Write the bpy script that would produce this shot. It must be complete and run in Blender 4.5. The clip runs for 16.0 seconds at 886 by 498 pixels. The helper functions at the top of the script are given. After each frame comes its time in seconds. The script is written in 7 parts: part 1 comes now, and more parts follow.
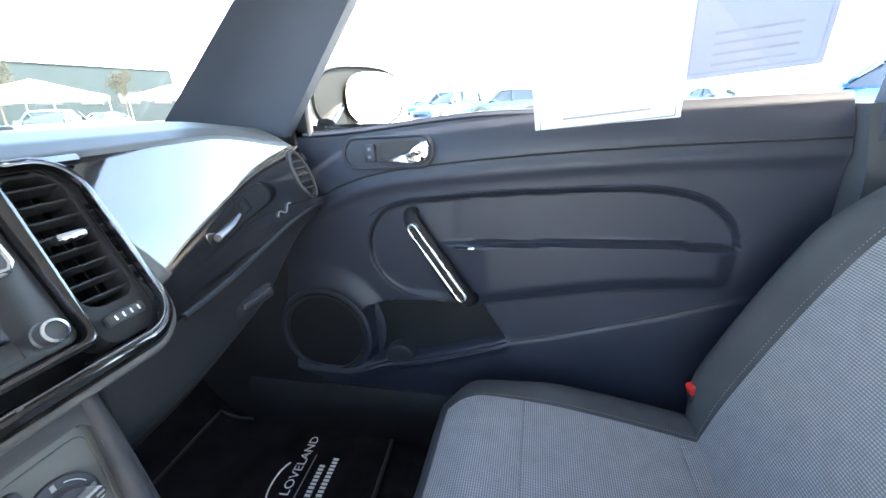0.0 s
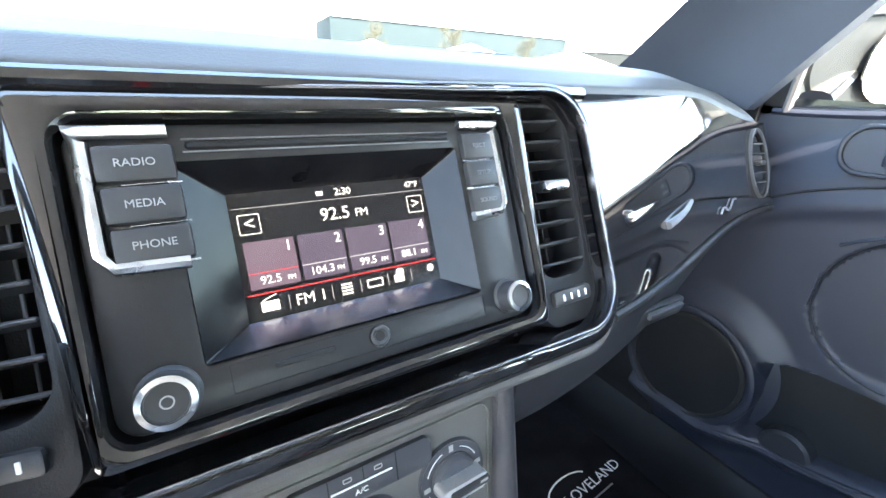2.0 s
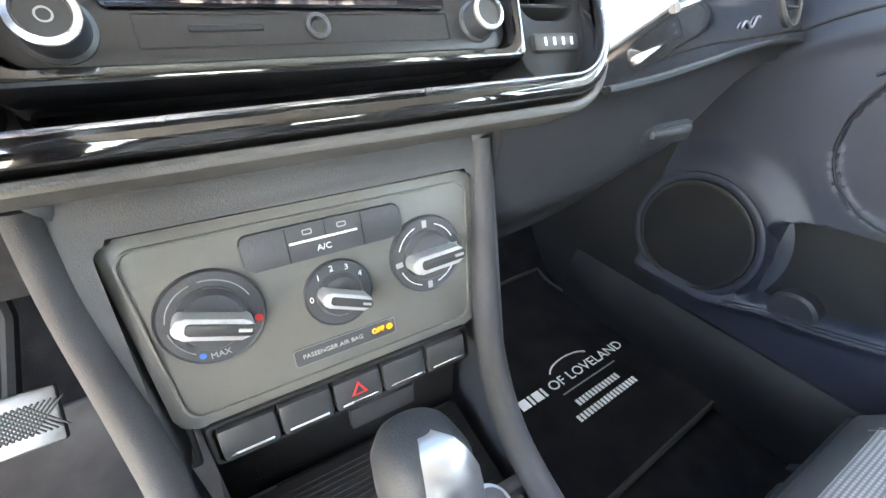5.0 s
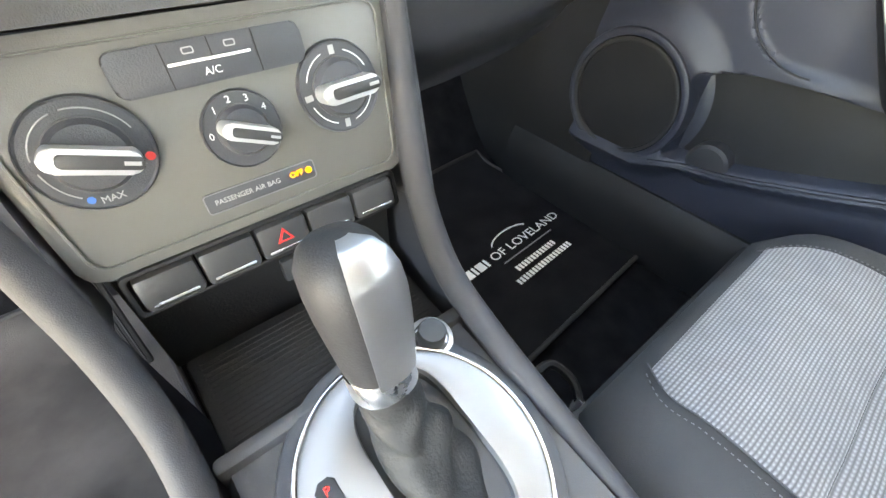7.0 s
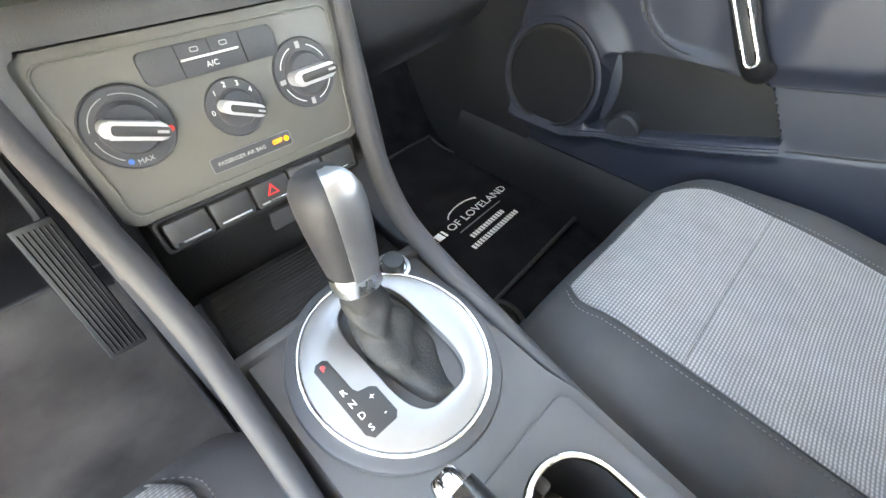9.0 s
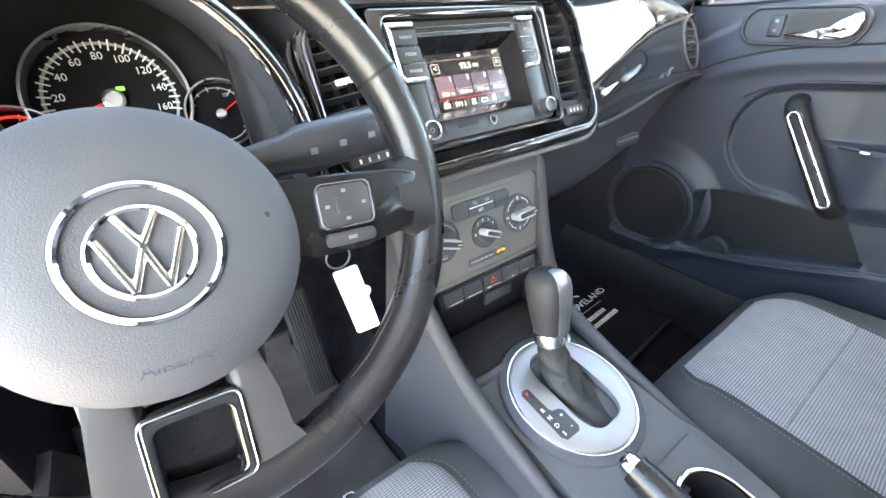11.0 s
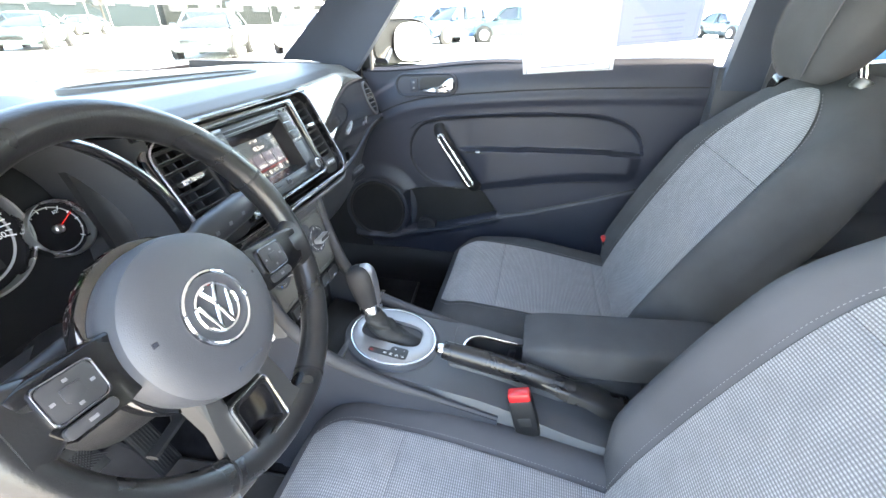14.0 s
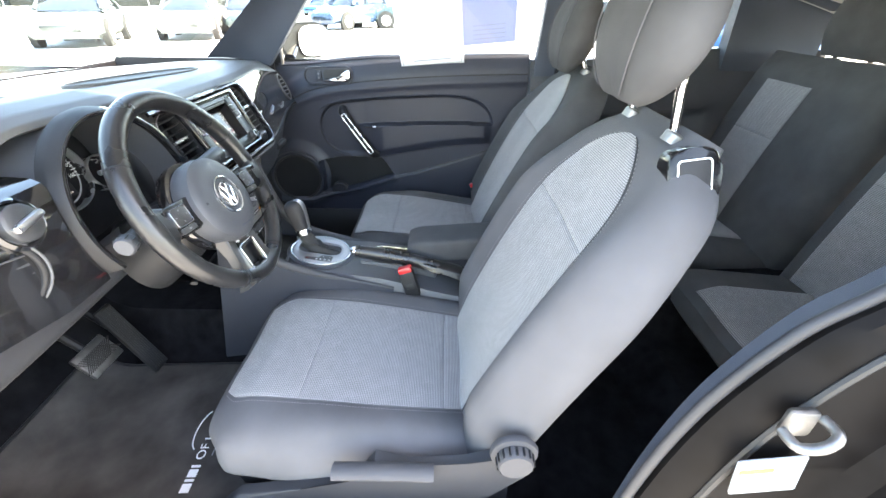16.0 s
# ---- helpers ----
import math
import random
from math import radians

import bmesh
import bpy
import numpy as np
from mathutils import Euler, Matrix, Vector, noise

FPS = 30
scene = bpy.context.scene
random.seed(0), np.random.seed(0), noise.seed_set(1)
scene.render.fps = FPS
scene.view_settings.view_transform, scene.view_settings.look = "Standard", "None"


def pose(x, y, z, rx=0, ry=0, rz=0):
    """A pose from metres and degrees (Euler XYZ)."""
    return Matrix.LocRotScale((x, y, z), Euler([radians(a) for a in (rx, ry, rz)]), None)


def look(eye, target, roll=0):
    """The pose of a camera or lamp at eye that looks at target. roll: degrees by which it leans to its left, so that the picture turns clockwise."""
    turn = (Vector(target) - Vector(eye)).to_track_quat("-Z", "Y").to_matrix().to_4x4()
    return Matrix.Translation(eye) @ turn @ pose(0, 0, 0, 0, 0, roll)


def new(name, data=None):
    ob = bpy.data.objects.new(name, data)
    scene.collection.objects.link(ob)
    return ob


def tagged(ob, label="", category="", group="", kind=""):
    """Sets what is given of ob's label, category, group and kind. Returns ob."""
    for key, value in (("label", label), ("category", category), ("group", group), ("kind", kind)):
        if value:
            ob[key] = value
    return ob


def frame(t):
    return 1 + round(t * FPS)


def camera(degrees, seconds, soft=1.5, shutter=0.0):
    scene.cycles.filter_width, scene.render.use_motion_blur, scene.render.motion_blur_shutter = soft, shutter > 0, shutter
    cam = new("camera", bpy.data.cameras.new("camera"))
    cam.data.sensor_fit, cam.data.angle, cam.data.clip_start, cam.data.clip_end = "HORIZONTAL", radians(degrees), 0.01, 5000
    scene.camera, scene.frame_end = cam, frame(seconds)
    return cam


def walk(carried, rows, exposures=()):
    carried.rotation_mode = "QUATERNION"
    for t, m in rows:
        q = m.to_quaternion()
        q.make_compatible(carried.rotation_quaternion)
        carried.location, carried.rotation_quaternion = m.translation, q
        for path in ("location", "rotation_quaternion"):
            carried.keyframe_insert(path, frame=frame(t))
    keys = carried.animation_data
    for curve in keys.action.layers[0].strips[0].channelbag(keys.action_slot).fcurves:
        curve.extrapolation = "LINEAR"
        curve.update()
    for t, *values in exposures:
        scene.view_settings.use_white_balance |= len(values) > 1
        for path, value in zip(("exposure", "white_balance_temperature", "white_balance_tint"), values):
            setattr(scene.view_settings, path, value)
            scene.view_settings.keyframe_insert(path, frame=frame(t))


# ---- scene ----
cam = camera(94.0, 16.0)
PATH = [
    (0, (-0.108, -0.348, 0.767), (1.731, 0.075, 0.103), -2.2),
    (0.5, (-0.102, -0.28, 0.736), (1.553, 0.611, 0.051), -2.9),
    (1, (-0.119, -0.227, 0.736), (1.287, 1.019, 0.05), -1.4),
    (1.5, (-0.105, -0.191, 0.741), (1.055, 1.269, 0.02), 1.1),
    (2, (-0.069, -0.167, 0.741), (0.938, 1.374, -0.039), 3.2),
    (2.5, (-0.066, -0.167, 0.749), (0.886, 1.388, -0.074), 3.6),
    (3, (-0.066, -0.173, 0.74), (0.86, 1.384, -0.108), 3.0),
    (3.5, (-0.065, -0.184, 0.719), (0.841, 1.369, -0.157), 1.9),
    (4, (-0.061, -0.198, 0.684), (0.829, 1.347, -0.224), 0.9),
    (4.2, (-0.059, -0.201, 0.67), (0.826, 1.333, -0.259), 0.6),
    (6.3, (-0.052, -0.216, 0.586), (0.862, 1.053, -0.662), 1.1),
    (6.5, (-0.05, -0.217, 0.583), (0.87, 1.008, -0.702), 0.8),
    (7, (-0.055, -0.236, 0.586), (0.883, 0.857, -0.802), 1.9),
    (7.5, (-0.061, -0.258, 0.584), (0.896, 0.712, -0.88), 3.1),
    (8, (-0.059, -0.273, 0.573), (0.918, 0.631, -0.919), 3.5),
    (8.5, (-0.068, -0.289, 0.58), (0.941, 0.615, -0.891), 3.0),
    (9, (-0.11, -0.317, 0.615), (0.932, 0.658, -0.786), 1.5),
    (9.5, (-0.176, -0.344, 0.671), (0.899, 0.732, -0.627), -0.0),
    (10, (-0.232, -0.355, 0.716), (0.809, 0.895, -0.448), -1.0),
    (10.2, (-0.252, -0.355, 0.724), (0.748, 0.964, -0.398), -0.8),
    (12.3, (-0.402, -0.381, 0.742), (0.686, 1.005, -0.203), 0.2),
    (12.5, (-0.404, -0.391, 0.752), (0.771, 0.922, -0.194), 0.2),
    (13, (-0.424, -0.406, 0.801), (0.979, 0.652, -0.154), 0.3),
    (13.5, (-0.494, -0.401, 0.825), (1.097, 0.338, -0.135), 0.3),
    (14, (-0.583, -0.391, 0.852), (1.123, -0.019, -0.124), -0.1),
    (14.5, (-0.648, -0.405, 0.875), (1.073, -0.294, -0.136), 0.2),
    (15, (-0.733, -0.454, 0.898), (0.988, -0.439, -0.122), 0.5),
    (15.5, (-0.869, -0.512, 0.916), (0.859, -0.493, -0.092), 0.6),
    (16, (-1.001, -0.513, 0.922), (0.717, -0.508, -0.103), 0.7),
]
walk(cam, [(t, look(e, g, r)) for t, e, g, r in PATH],
     [(0.0, 4.35, 7300, 10), (1.0, 4.68, 7300, 10), (2.5, 4.80, 7400, 10), (4.0, 5.1, 7700, 10), (6.5, 5.50, 9900, 10), (9.0, 5.45, 9700, 10), (10.2, 5.15, 8700, 10), (12.5, 5.0, 8300, 10), (14.5, 4.32, 7900, 10), (16.0, 4.2, 8100, 10)])

# ---- light ----
SUN_EL, SUN_AZ = 50.0, 180.0
world = bpy.data.worlds.new("world")
scene.world = world
world.use_nodes = True
wn = world.node_tree.nodes
sky = wn.new("ShaderNodeTexSky")
sky.sky_type = "NISHITA"
sky.sun_disc = False
sky.sun_elevation, sky.sun_rotation = radians(SUN_EL), radians(SUN_AZ)
wn["Background"].inputs["Strength"].default_value = 0.15
world.node_tree.links.new(sky.outputs[0], wn["Background"].inputs["Color"])
sun_data = bpy.data.lights.new("sun", "SUN")
sun_data.energy, sun_data.angle, sun_data.color = 3.0, radians(0.5), (1.0, 0.95, 0.88)
sun = new("sun", sun_data)
az, el = radians(SUN_AZ), radians(SUN_EL)
sun_dir = Vector((math.sin(az) * math.cos(el), math.cos(az) * math.cos(el), math.sin(el)))
sun.matrix_world = look(tuple(sun_dir * 30), (0, 0, 0))

# ---- materials ----
def mat(name, color, rough=0.5, metal=0.0, grain=0.0, grain_size=600.0, vary=0.0, vary_size=8.0, coat=0.0, spec=0.5, color2=None):
    m = bpy.data.materials.new(name)
    m.use_nodes = True
    nt = m.node_tree
    b = nt.nodes["Principled BSDF"]
    b.inputs["Base Color"].default_value = (*color, 1)
    b.inputs["Roughness"].default_value = rough
    b.inputs["Metallic"].default_value = metal
    b.inputs["Coat Weight"].default_value = coat
    b.inputs["Coat Roughness"].default_value = 0.03
    b.inputs["Specular IOR Level"].default_value = spec
    tc = nt.nodes.new("ShaderNodeTexCoord")
    if grain:
        n = nt.nodes.new("ShaderNodeTexNoise")
        n.inputs["Scale"].default_value = grain_size
        n.inputs["Detail"].default_value = 3
        bp = nt.nodes.new("ShaderNodeBump")
        bp.inputs["Strength"].default_value = grain
        bp.inputs["Distance"].default_value = 0.001
        nt.links.new(tc.outputs["Object"], n.inputs["Vector"])
        nt.links.new(n.outputs["Fac"], bp.inputs["Height"])
        nt.links.new(bp.outputs["Normal"], b.inputs["Normal"])
    if vary:
        n = nt.nodes.new("ShaderNodeTexNoise")
        n.inputs["Scale"].default_value = vary_size
        n.inputs["Detail"].default_value = 6
        r = nt.nodes.new("ShaderNodeMapRange")
        r.inputs["From Min"].default_value, r.inputs["From Max"].default_value = 0.3, 0.7
        mx = nt.nodes.new("ShaderNodeMix")
        mx.data_type = "RGBA"
        c2 = color2 or tuple(c * (1 + vary) + 0.01 * vary for c in color)
        mx.inputs[6].default_value = (*[c * (1 - vary * 0.4) for c in color], 1)
        mx.inputs[7].default_value = (*c2, 1)
        nt.links.new(tc.outputs["Object"], n.inputs["Vector"])
        nt.links.new(n.outputs["Fac"], r.inputs["Value"])
        nt.links.new(r.outputs[0], mx.inputs[0])
        nt.links.new(mx.outputs[2], b.inputs["Base Color"])
        rr = nt.nodes.new("ShaderNodeMapRange")
        rr.inputs["From Min"].default_value, rr.inputs["From Max"].default_value = 0.3, 0.7
        rr.inputs["To Min"].default_value, rr.inputs["To Max"].default_value = max(0.02, rough - 0.06), min(1, rough + 0.06)
        nt.links.new(n.outputs["Fac"], rr.inputs["Value"])
        nt.links.new(rr.outputs[0], b.inputs["Roughness"])
    return m


def weave(name, dark, light, size, rough=0.9):
    """Woven cloth: ribs of small two-tone cells, with a relief."""
    m = bpy.data.materials.new(name)
    m.use_nodes = True
    nt = m.node_tree
    b = nt.nodes["Principled BSDF"]
    b.inputs["Roughness"].default_value = rough
    b.inputs["Sheen Weight"].default_value = 0.25
    b.inputs["Specular IOR Level"].default_value = 0.2
    uv = nt.nodes.new("ShaderNodeUVMap")
    sep = nt.nodes.new("ShaderNodeSeparateXYZ")
    nt.links.new(uv.outputs[0], sep.inputs[0])
    def node(op, a, b):
        """A maths node; a and b are sockets or numbers."""
        n = nt.nodes.new("ShaderNodeMath")
        n.operation = op
        for i, v in enumerate((a, b)):
            if isinstance(v, (int, float)):
                n.inputs[i].default_value = v
            else:
                nt.links.new(v, n.inputs[i])
        return n.outputs[0]
    row = node("SINE", node("MULTIPLY", sep.outputs[1], 2 * math.pi / size), 0)
    col = node("SINE", node("ADD", node("MULTIPLY", sep.outputs[0], 2 * math.pi / (size * 1.35)), node("MULTIPLY", row, 0.5)), 0)
    fac = node("MULTIPLY", node("ADD", node("MULTIPLY", row, 0.5), 0.5), node("ADD", node("MULTIPLY", col, 0.27), 0.73))
    n = nt.nodes.new("ShaderNodeTexNoise")
    n.inputs["Scale"].default_value = 40
    n.inputs["Detail"].default_value = 5
    nt.links.new(uv.outputs[0], n.inputs["Vector"])
    wear = node("MULTIPLY", fac, node("ADD", n.outputs["Fac"], 0.5))
    mx = nt.nodes.new("ShaderNodeMix")
    mx.data_type = "RGBA"
    mx.inputs[6].default_value = (*dark, 1)
    mx.inputs[7].default_value = (*light, 1)
    bp = nt.nodes.new("ShaderNodeBump")
    bp.inputs["Strength"].default_value, bp.inputs["Distance"].default_value = 0.4, 0.0006
    nt.links.new(wear, mx.inputs[0])
    nt.links.new(mx.outputs[2], b.inputs["Base Color"])
    nt.links.new(fac, bp.inputs["Height"])
    nt.links.new(bp.outputs["Normal"], b.inputs["Normal"])
    return m


def glow(name, color, strength):
    m = bpy.data.materials.new(name)
    m.use_nodes = True
    b = m.node_tree.nodes["Principled BSDF"]
    b.inputs["Base Color"].default_value = (0.01, 0.01, 0.01, 1)
    b.inputs["Roughness"].default_value = 0.15
    b.inputs["Emission Color"].default_value = (*color, 1)
    b.inputs["Emission Strength"].default_value = strength
    return m


def pane_glass(name, tint=(0.93, 0.97, 0.96)):
    m = bpy.data.materials.new(name)
    m.use_nodes = True
    nt = m.node_tree
    out = nt.nodes["Material Output"]
    nt.nodes.remove(nt.nodes["Principled BSDF"])
    tr, gl = nt.nodes.new("ShaderNodeBsdfTransparent"), nt.nodes.new("ShaderNodeBsdfGlossy")
    tr.inputs["Color"].default_value = (*tint, 1)
    gl.inputs["Roughness"].default_value = 0.01
    mx = nt.nodes.new("ShaderNodeMixShader")
    mx.inputs[0].default_value = 0.03
    nt.links.new(tr.outputs[0], mx.inputs[1])
    nt.links.new(gl.outputs[0], mx.inputs[2])
    nt.links.new(mx.outputs[0], out.inputs["Surface"])
    return m


M_PAD = mat("soft dash pad", (0.064, 0.063, 0.062), 0.46, spec=0.42, grain=0.25, grain_size=900, vary=0.25, vary_size=5)
M_TRIM = mat("charcoal trim plastic", (0.044, 0.047, 0.055), 0.5, grain=0.25, grain_size=1100, vary=0.2, vary_size=6)
M_TRIM_DARK = mat("black grained plastic", (0.009, 0.0094, 0.011), 0.52, spec=0.3, grain=0.25, grain_size=1100, vary=0.3, vary_size=9)
M_GREY = mat("warm grey panel plastic", (0.104, 0.103, 0.097), 0.33, grain=0.12, grain_size=1500, vary=0.12, vary_size=12)
M_KEY = mat("matt black key", (0.03, 0.031, 0.034), 0.42, grain=0.1, grain_size=1500)
M_GLOSS = mat("piano black", (0.006, 0.006, 0.007), 0.05, coat=1.0, vary=0.4, vary_size=30)
M_PLATE = mat("radio face", (0.013, 0.0138, 0.016), 0.30, grain=0.08, grain_size=1500)
M_DARKCHROME = mat("dark chrome", (0.22, 0.22, 0.24), 0.22, 1.0, vary=0.2, vary_size=40)
M_CHROME = mat("chrome", (0.82, 0.83, 0.85), 0.08, 1.0)
M_SATIN = mat("satin aluminium", (0.6, 0.61, 0.63), 0.28, 1.0, grain=0.05, grain_size=800, vary=0.1, vary_size=20)
M_SILVER = mat("silver paint", (0.28, 0.28, 0.29), 0.36, 0.6, grain=0.04, grain_size=900, vary=0.06, vary_size=30)
M_LEATHER = mat("black leather", (0.009, 0.009, 0.010), 0.29, grain=0.20, grain_size=500, vary=0.35, vary_size=20)
M_BOOT = mat("soft black leather", (0.020, 0.020, 0.021), 0.6, grain=0.6, grain_size=420, vary=0.3, vary_size=25, spec=0.35)
M_KNOB = mat("dark grey leather", (0.020, 0.020, 0.022), 0.55, grain=0.25, grain_size=700, vary=0.2, vary_size=25, spec=0.3)
M_DOOR = mat("blue-black door plastic", (0.0150, 0.0180, 0.0300), 0.50, grain=0.3, grain_size=1000, vary=0.2, vary_size=6)
M_CONSOLE = mat("grey console plastic", (0.068, 0.069, 0.074), 0.62, grain=0.25, grain_size=1200, vary=0.15, vary_size=9)
M_TRAY = mat("black tray rubber", (0.016, 0.016, 0.017), 0.6, grain=0.3, spec=0.2)
M_SPOKE = mat("satin grey spoke", (0.055, 0.055, 0.056), 0.40, 0.4, grain=0.05, vary=0.1, vary_size=20)
M_BAND = mat("satin silver", (0.36, 0.36, 0.37), 0.36, 0.9, grain=0.03, vary=0.08, vary_size=30)
M_DIM = mat("dim grey print", (0.16, 0.16, 0.17), 0.6)
M_THREAD = mat("grey thread", (0.15, 0.15, 0.155), 0.8)
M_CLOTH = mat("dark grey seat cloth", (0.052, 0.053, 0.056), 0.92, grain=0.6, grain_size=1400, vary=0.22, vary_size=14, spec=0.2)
# Seat cloth again, lighter: the open door's light is put into its colour.
M_CLOTH_LIT = mat("dark grey seat cloth, lit", (0.074, 0.074, 0.080), 0.9, grain=0.5, grain_size=1400, vary=0.15, vary_size=10, spec=0.2)
M_INSERT = weave("grey dotted seat cloth", (0.100, 0.100, 0.105), (0.300, 0.297, 0.308), 0.0034)
M_CARPET = mat("black carpet", (0.005, 0.005, 0.006), 0.98, grain=1.0, grain_size=700, vary=0.5, vary_size=25, spec=0.05)
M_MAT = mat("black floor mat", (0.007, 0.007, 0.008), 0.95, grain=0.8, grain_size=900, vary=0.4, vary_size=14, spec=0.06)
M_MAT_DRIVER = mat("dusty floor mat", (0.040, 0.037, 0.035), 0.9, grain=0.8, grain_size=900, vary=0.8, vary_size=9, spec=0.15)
M_RAIL = mat("grey rail plastic", (0.040, 0.040, 0.045), 0.66, grain=0.25, grain_size=1200, vary=0.15, vary_size=9, spec=0.35)
M_SIDE = mat("dark tunnel side cloth", (0.028, 0.030, 0.038), 0.75, grain=0.4, grain_size=900, vary=0.25, vary_size=8, spec=0.2)
M_KNEE = mat("dark knee panel plastic", (0.020, 0.021, 0.025), 0.52, grain=0.25, grain_size=1100, vary=0.2, vary_size=6, spec=0.35)
M_BLACK = mat("polished black spoke", (0.006, 0.006, 0.007), 0.16, spec=0.3, vary=0.3, vary_size=30)
M_RUBBER = mat("black rubber", (0.010, 0.010, 0.011), 0.6, grain=0.2)
M_HEAD = mat("pale roof lining", (0.5, 0.5, 0.49), 0.95, grain=0.4, grain_size=900, vary=0.06)
M_PILLAR = mat("dark pillar lining", (0.034, 0.044, 0.064), 0.7, grain=0.4, grain_size=900, vary=0.15)
M_PAINT = mat("black car paint", (0.01, 0.01, 0.012), 0.2, coat=1.0, vary=0.3, vary_size=20)
M_WHITE = mat("white print", (0.75, 0.75, 0.75), 0.6)
M_PRINT = mat("grey print", (0.34, 0.34, 0.34), 0.6)
M_GRIP = mat("satin silver grip", (0.50, 0.50, 0.51), 0.34, 0.6, grain=0.03, vary=0.08, vary_size=40)
# Label film toned down from white to an uneven grey.
M_STICKER = mat("grey label film", (0.26, 0.28, 0.30), 0.5, vary=0.15, vary_size=60)
M_RED = mat("red plastic", (0.55, 0.012, 0.015), 0.35, coat=0.3)
M_REDPRINT = mat("red print", (0.6, 0.03, 0.03), 0.5)
M_BLUE = mat("blue print", (0.03, 0.15, 0.5), 0.5)
M_STEEL = mat("scuffed steel", (0.20, 0.20, 0.20), 0.46, 1.0, grain=0.1, vary=0.3, vary_size=60)
M_GLASS = pane_glass("window glass")
M_BEZEL = mat("dark screen bezel", (0.005, 0.005, 0.006), 0.13, spec=0.16, vary=0.3, vary_size=40)
# Car paint made darker and duller: an unseen open door's shade put in.
M_JAMB_SHADED = mat("black car paint, shaded", (0.0035, 0.003, 0.003), 0.55, vary=0.3, vary_size=20, spec=0.06)
M_MIRROR = mat("mirror glass", (0.9, 0.9, 0.92), 0.01, 1.0)
M_LIT = glow("screen white", (1, 1, 1), 0.10)
M_LITRED = glow("screen red", (1.0, 0.05, 0.06), 0.06)
M_LITAMBER = glow("amber lamp", (1.0, 0.36, 0.02), 0.09)
M_LITGREEN = glow("green lamp", (0.1, 1.0, 0.1), 0.10)
M_NEEDLE = glow("red needle", (1.0, 0.03, 0.03), 0.05)


# ---- mesh helpers ----
def part(name, bm, material, parent=None, label="", smooth=True):
    """One mesh object from a bmesh, under a thing or a part."""
    me = bpy.data.meshes.new(name)
    bmesh.ops.recalc_face_normals(bm, faces=bm.faces)
    bm.to_mesh(me)
    bm.free()
    return link(name, me, material, parent, label, smooth)


def link(name, me, material, parent=None, label="", smooth=True):
    if material and not me.materials:
        me.materials.append(material)
    if smooth:
        me.shade_smooth()
        me.set_sharp_from_angle(angle=radians(38))
    ob = new(name, me)
    if parent:
        ob.parent = parent
        if parent.type == "EMPTY":
            ob.matrix_parent_inverse = Matrix.Translation(-Vector(parent.location))
    if label:
        tagged(ob, label)
    return ob


def thing(name, at, label, category, group="", kind=""):
    ob = new(name)
    ob.location = at
    ob.empty_display_size = 0.02
    return tagged(ob, label, category, group, kind)


def base(o, x, y, z):
    """A frame from an origin and three axes."""
    m = Matrix.Identity(4)
    for i, a in enumerate((x, y, z)):
        for j in range(3):
            m[j][i] = a[j]
    m.translation = o
    return m


def lean(o, slope):
    """A frame on a panel that faces the cabin: X right, Y up the panel, Z out of it; slope: metres back per metre up."""
    k = math.hypot(1, slope)
    return base(Vector(o), (1, 0, 0), (0, slope / k, 1 / k), (0, -1 / k, slope / k))


def rbox(size, r=0.003, m=None, seg=2, bm=None):
    bm2 = bmesh.new()
    bmesh.ops.create_cube(bm2, size=1)
    bmesh.ops.scale(bm2, vec=size, verts=bm2.verts)
    r = min(r, min(size) * 0.48)
    if r > 0:
        bmesh.ops.bevel(bm2, geom=bm2.edges[:], offset=r, segments=seg, affect="EDGES", profile=0.5)
    return merged(bm, bm2, m)


def merged(bm, bm2, m=None):
    if m is not None:
        bmesh.ops.transform(bm2, matrix=m, verts=bm2.verts)
    if bm is None:
        return bm2
    me = bpy.data.meshes.new("tmp")
    bm2.to_mesh(me)
    bm2.free()
    bm.from_mesh(me)
    bpy.data.meshes.remove(me)
    return bm


def prism(poly, z0, z1, m=None, bevel=0.0, seg=2, bm=None):
    """A polygon in the frame's XY, from z0 to z1, the rim of its top rounded."""
    bm2 = bmesh.new()
    lo = [bm2.verts.new((x, y, z0)) for x, y in poly]
    hi = [bm2.verts.new((x, y, z1)) for x, y in poly]
    bm2.faces.new(lo[::-1])
    top = bm2.faces.new(hi)
    for i in range(len(poly)):
        j = (i + 1) % len(poly)
        bm2.faces.new((lo[i], lo[j], hi[j], hi[i]))
    if bevel:
        bmesh.ops.bevel(bm2, geom=list(top.edges), offset=bevel, segments=seg, affect="EDGES", profile=0.5)
    return merged(bm, bm2, m)


def ring_prism(outer, inner, z0, z1, m=None, bevel=0.0, bm=None):
    """A flat frame between two loops of as many points."""
    bm2 = bmesh.new()
    n = len(outer)
    loops = [[bm2.verts.new((x, y, z)) for x, y in lp] for lp, z in ((outer, z0), (outer, z1), (inner, z1), (inner, z0))]
    rim = []
    for k in range(4):
        a, b = loops[k], loops[(k + 1) % 4]
        for i in range(n):
            f = bm2.faces.new((a[i], a[(i + 1) % n], b[(i + 1) % n], b[i]))
    if bevel:
        for k in (1, 2):
            rim += [bm2.edges.get((loops[k][i], loops[k][(i + 1) % n])) for i in range(n)]
        bmesh.ops.bevel(bm2, geom=rim, offset=bevel, segments=2, affect="EDGES", profile=0.5)
    return merged(bm, bm2, m)


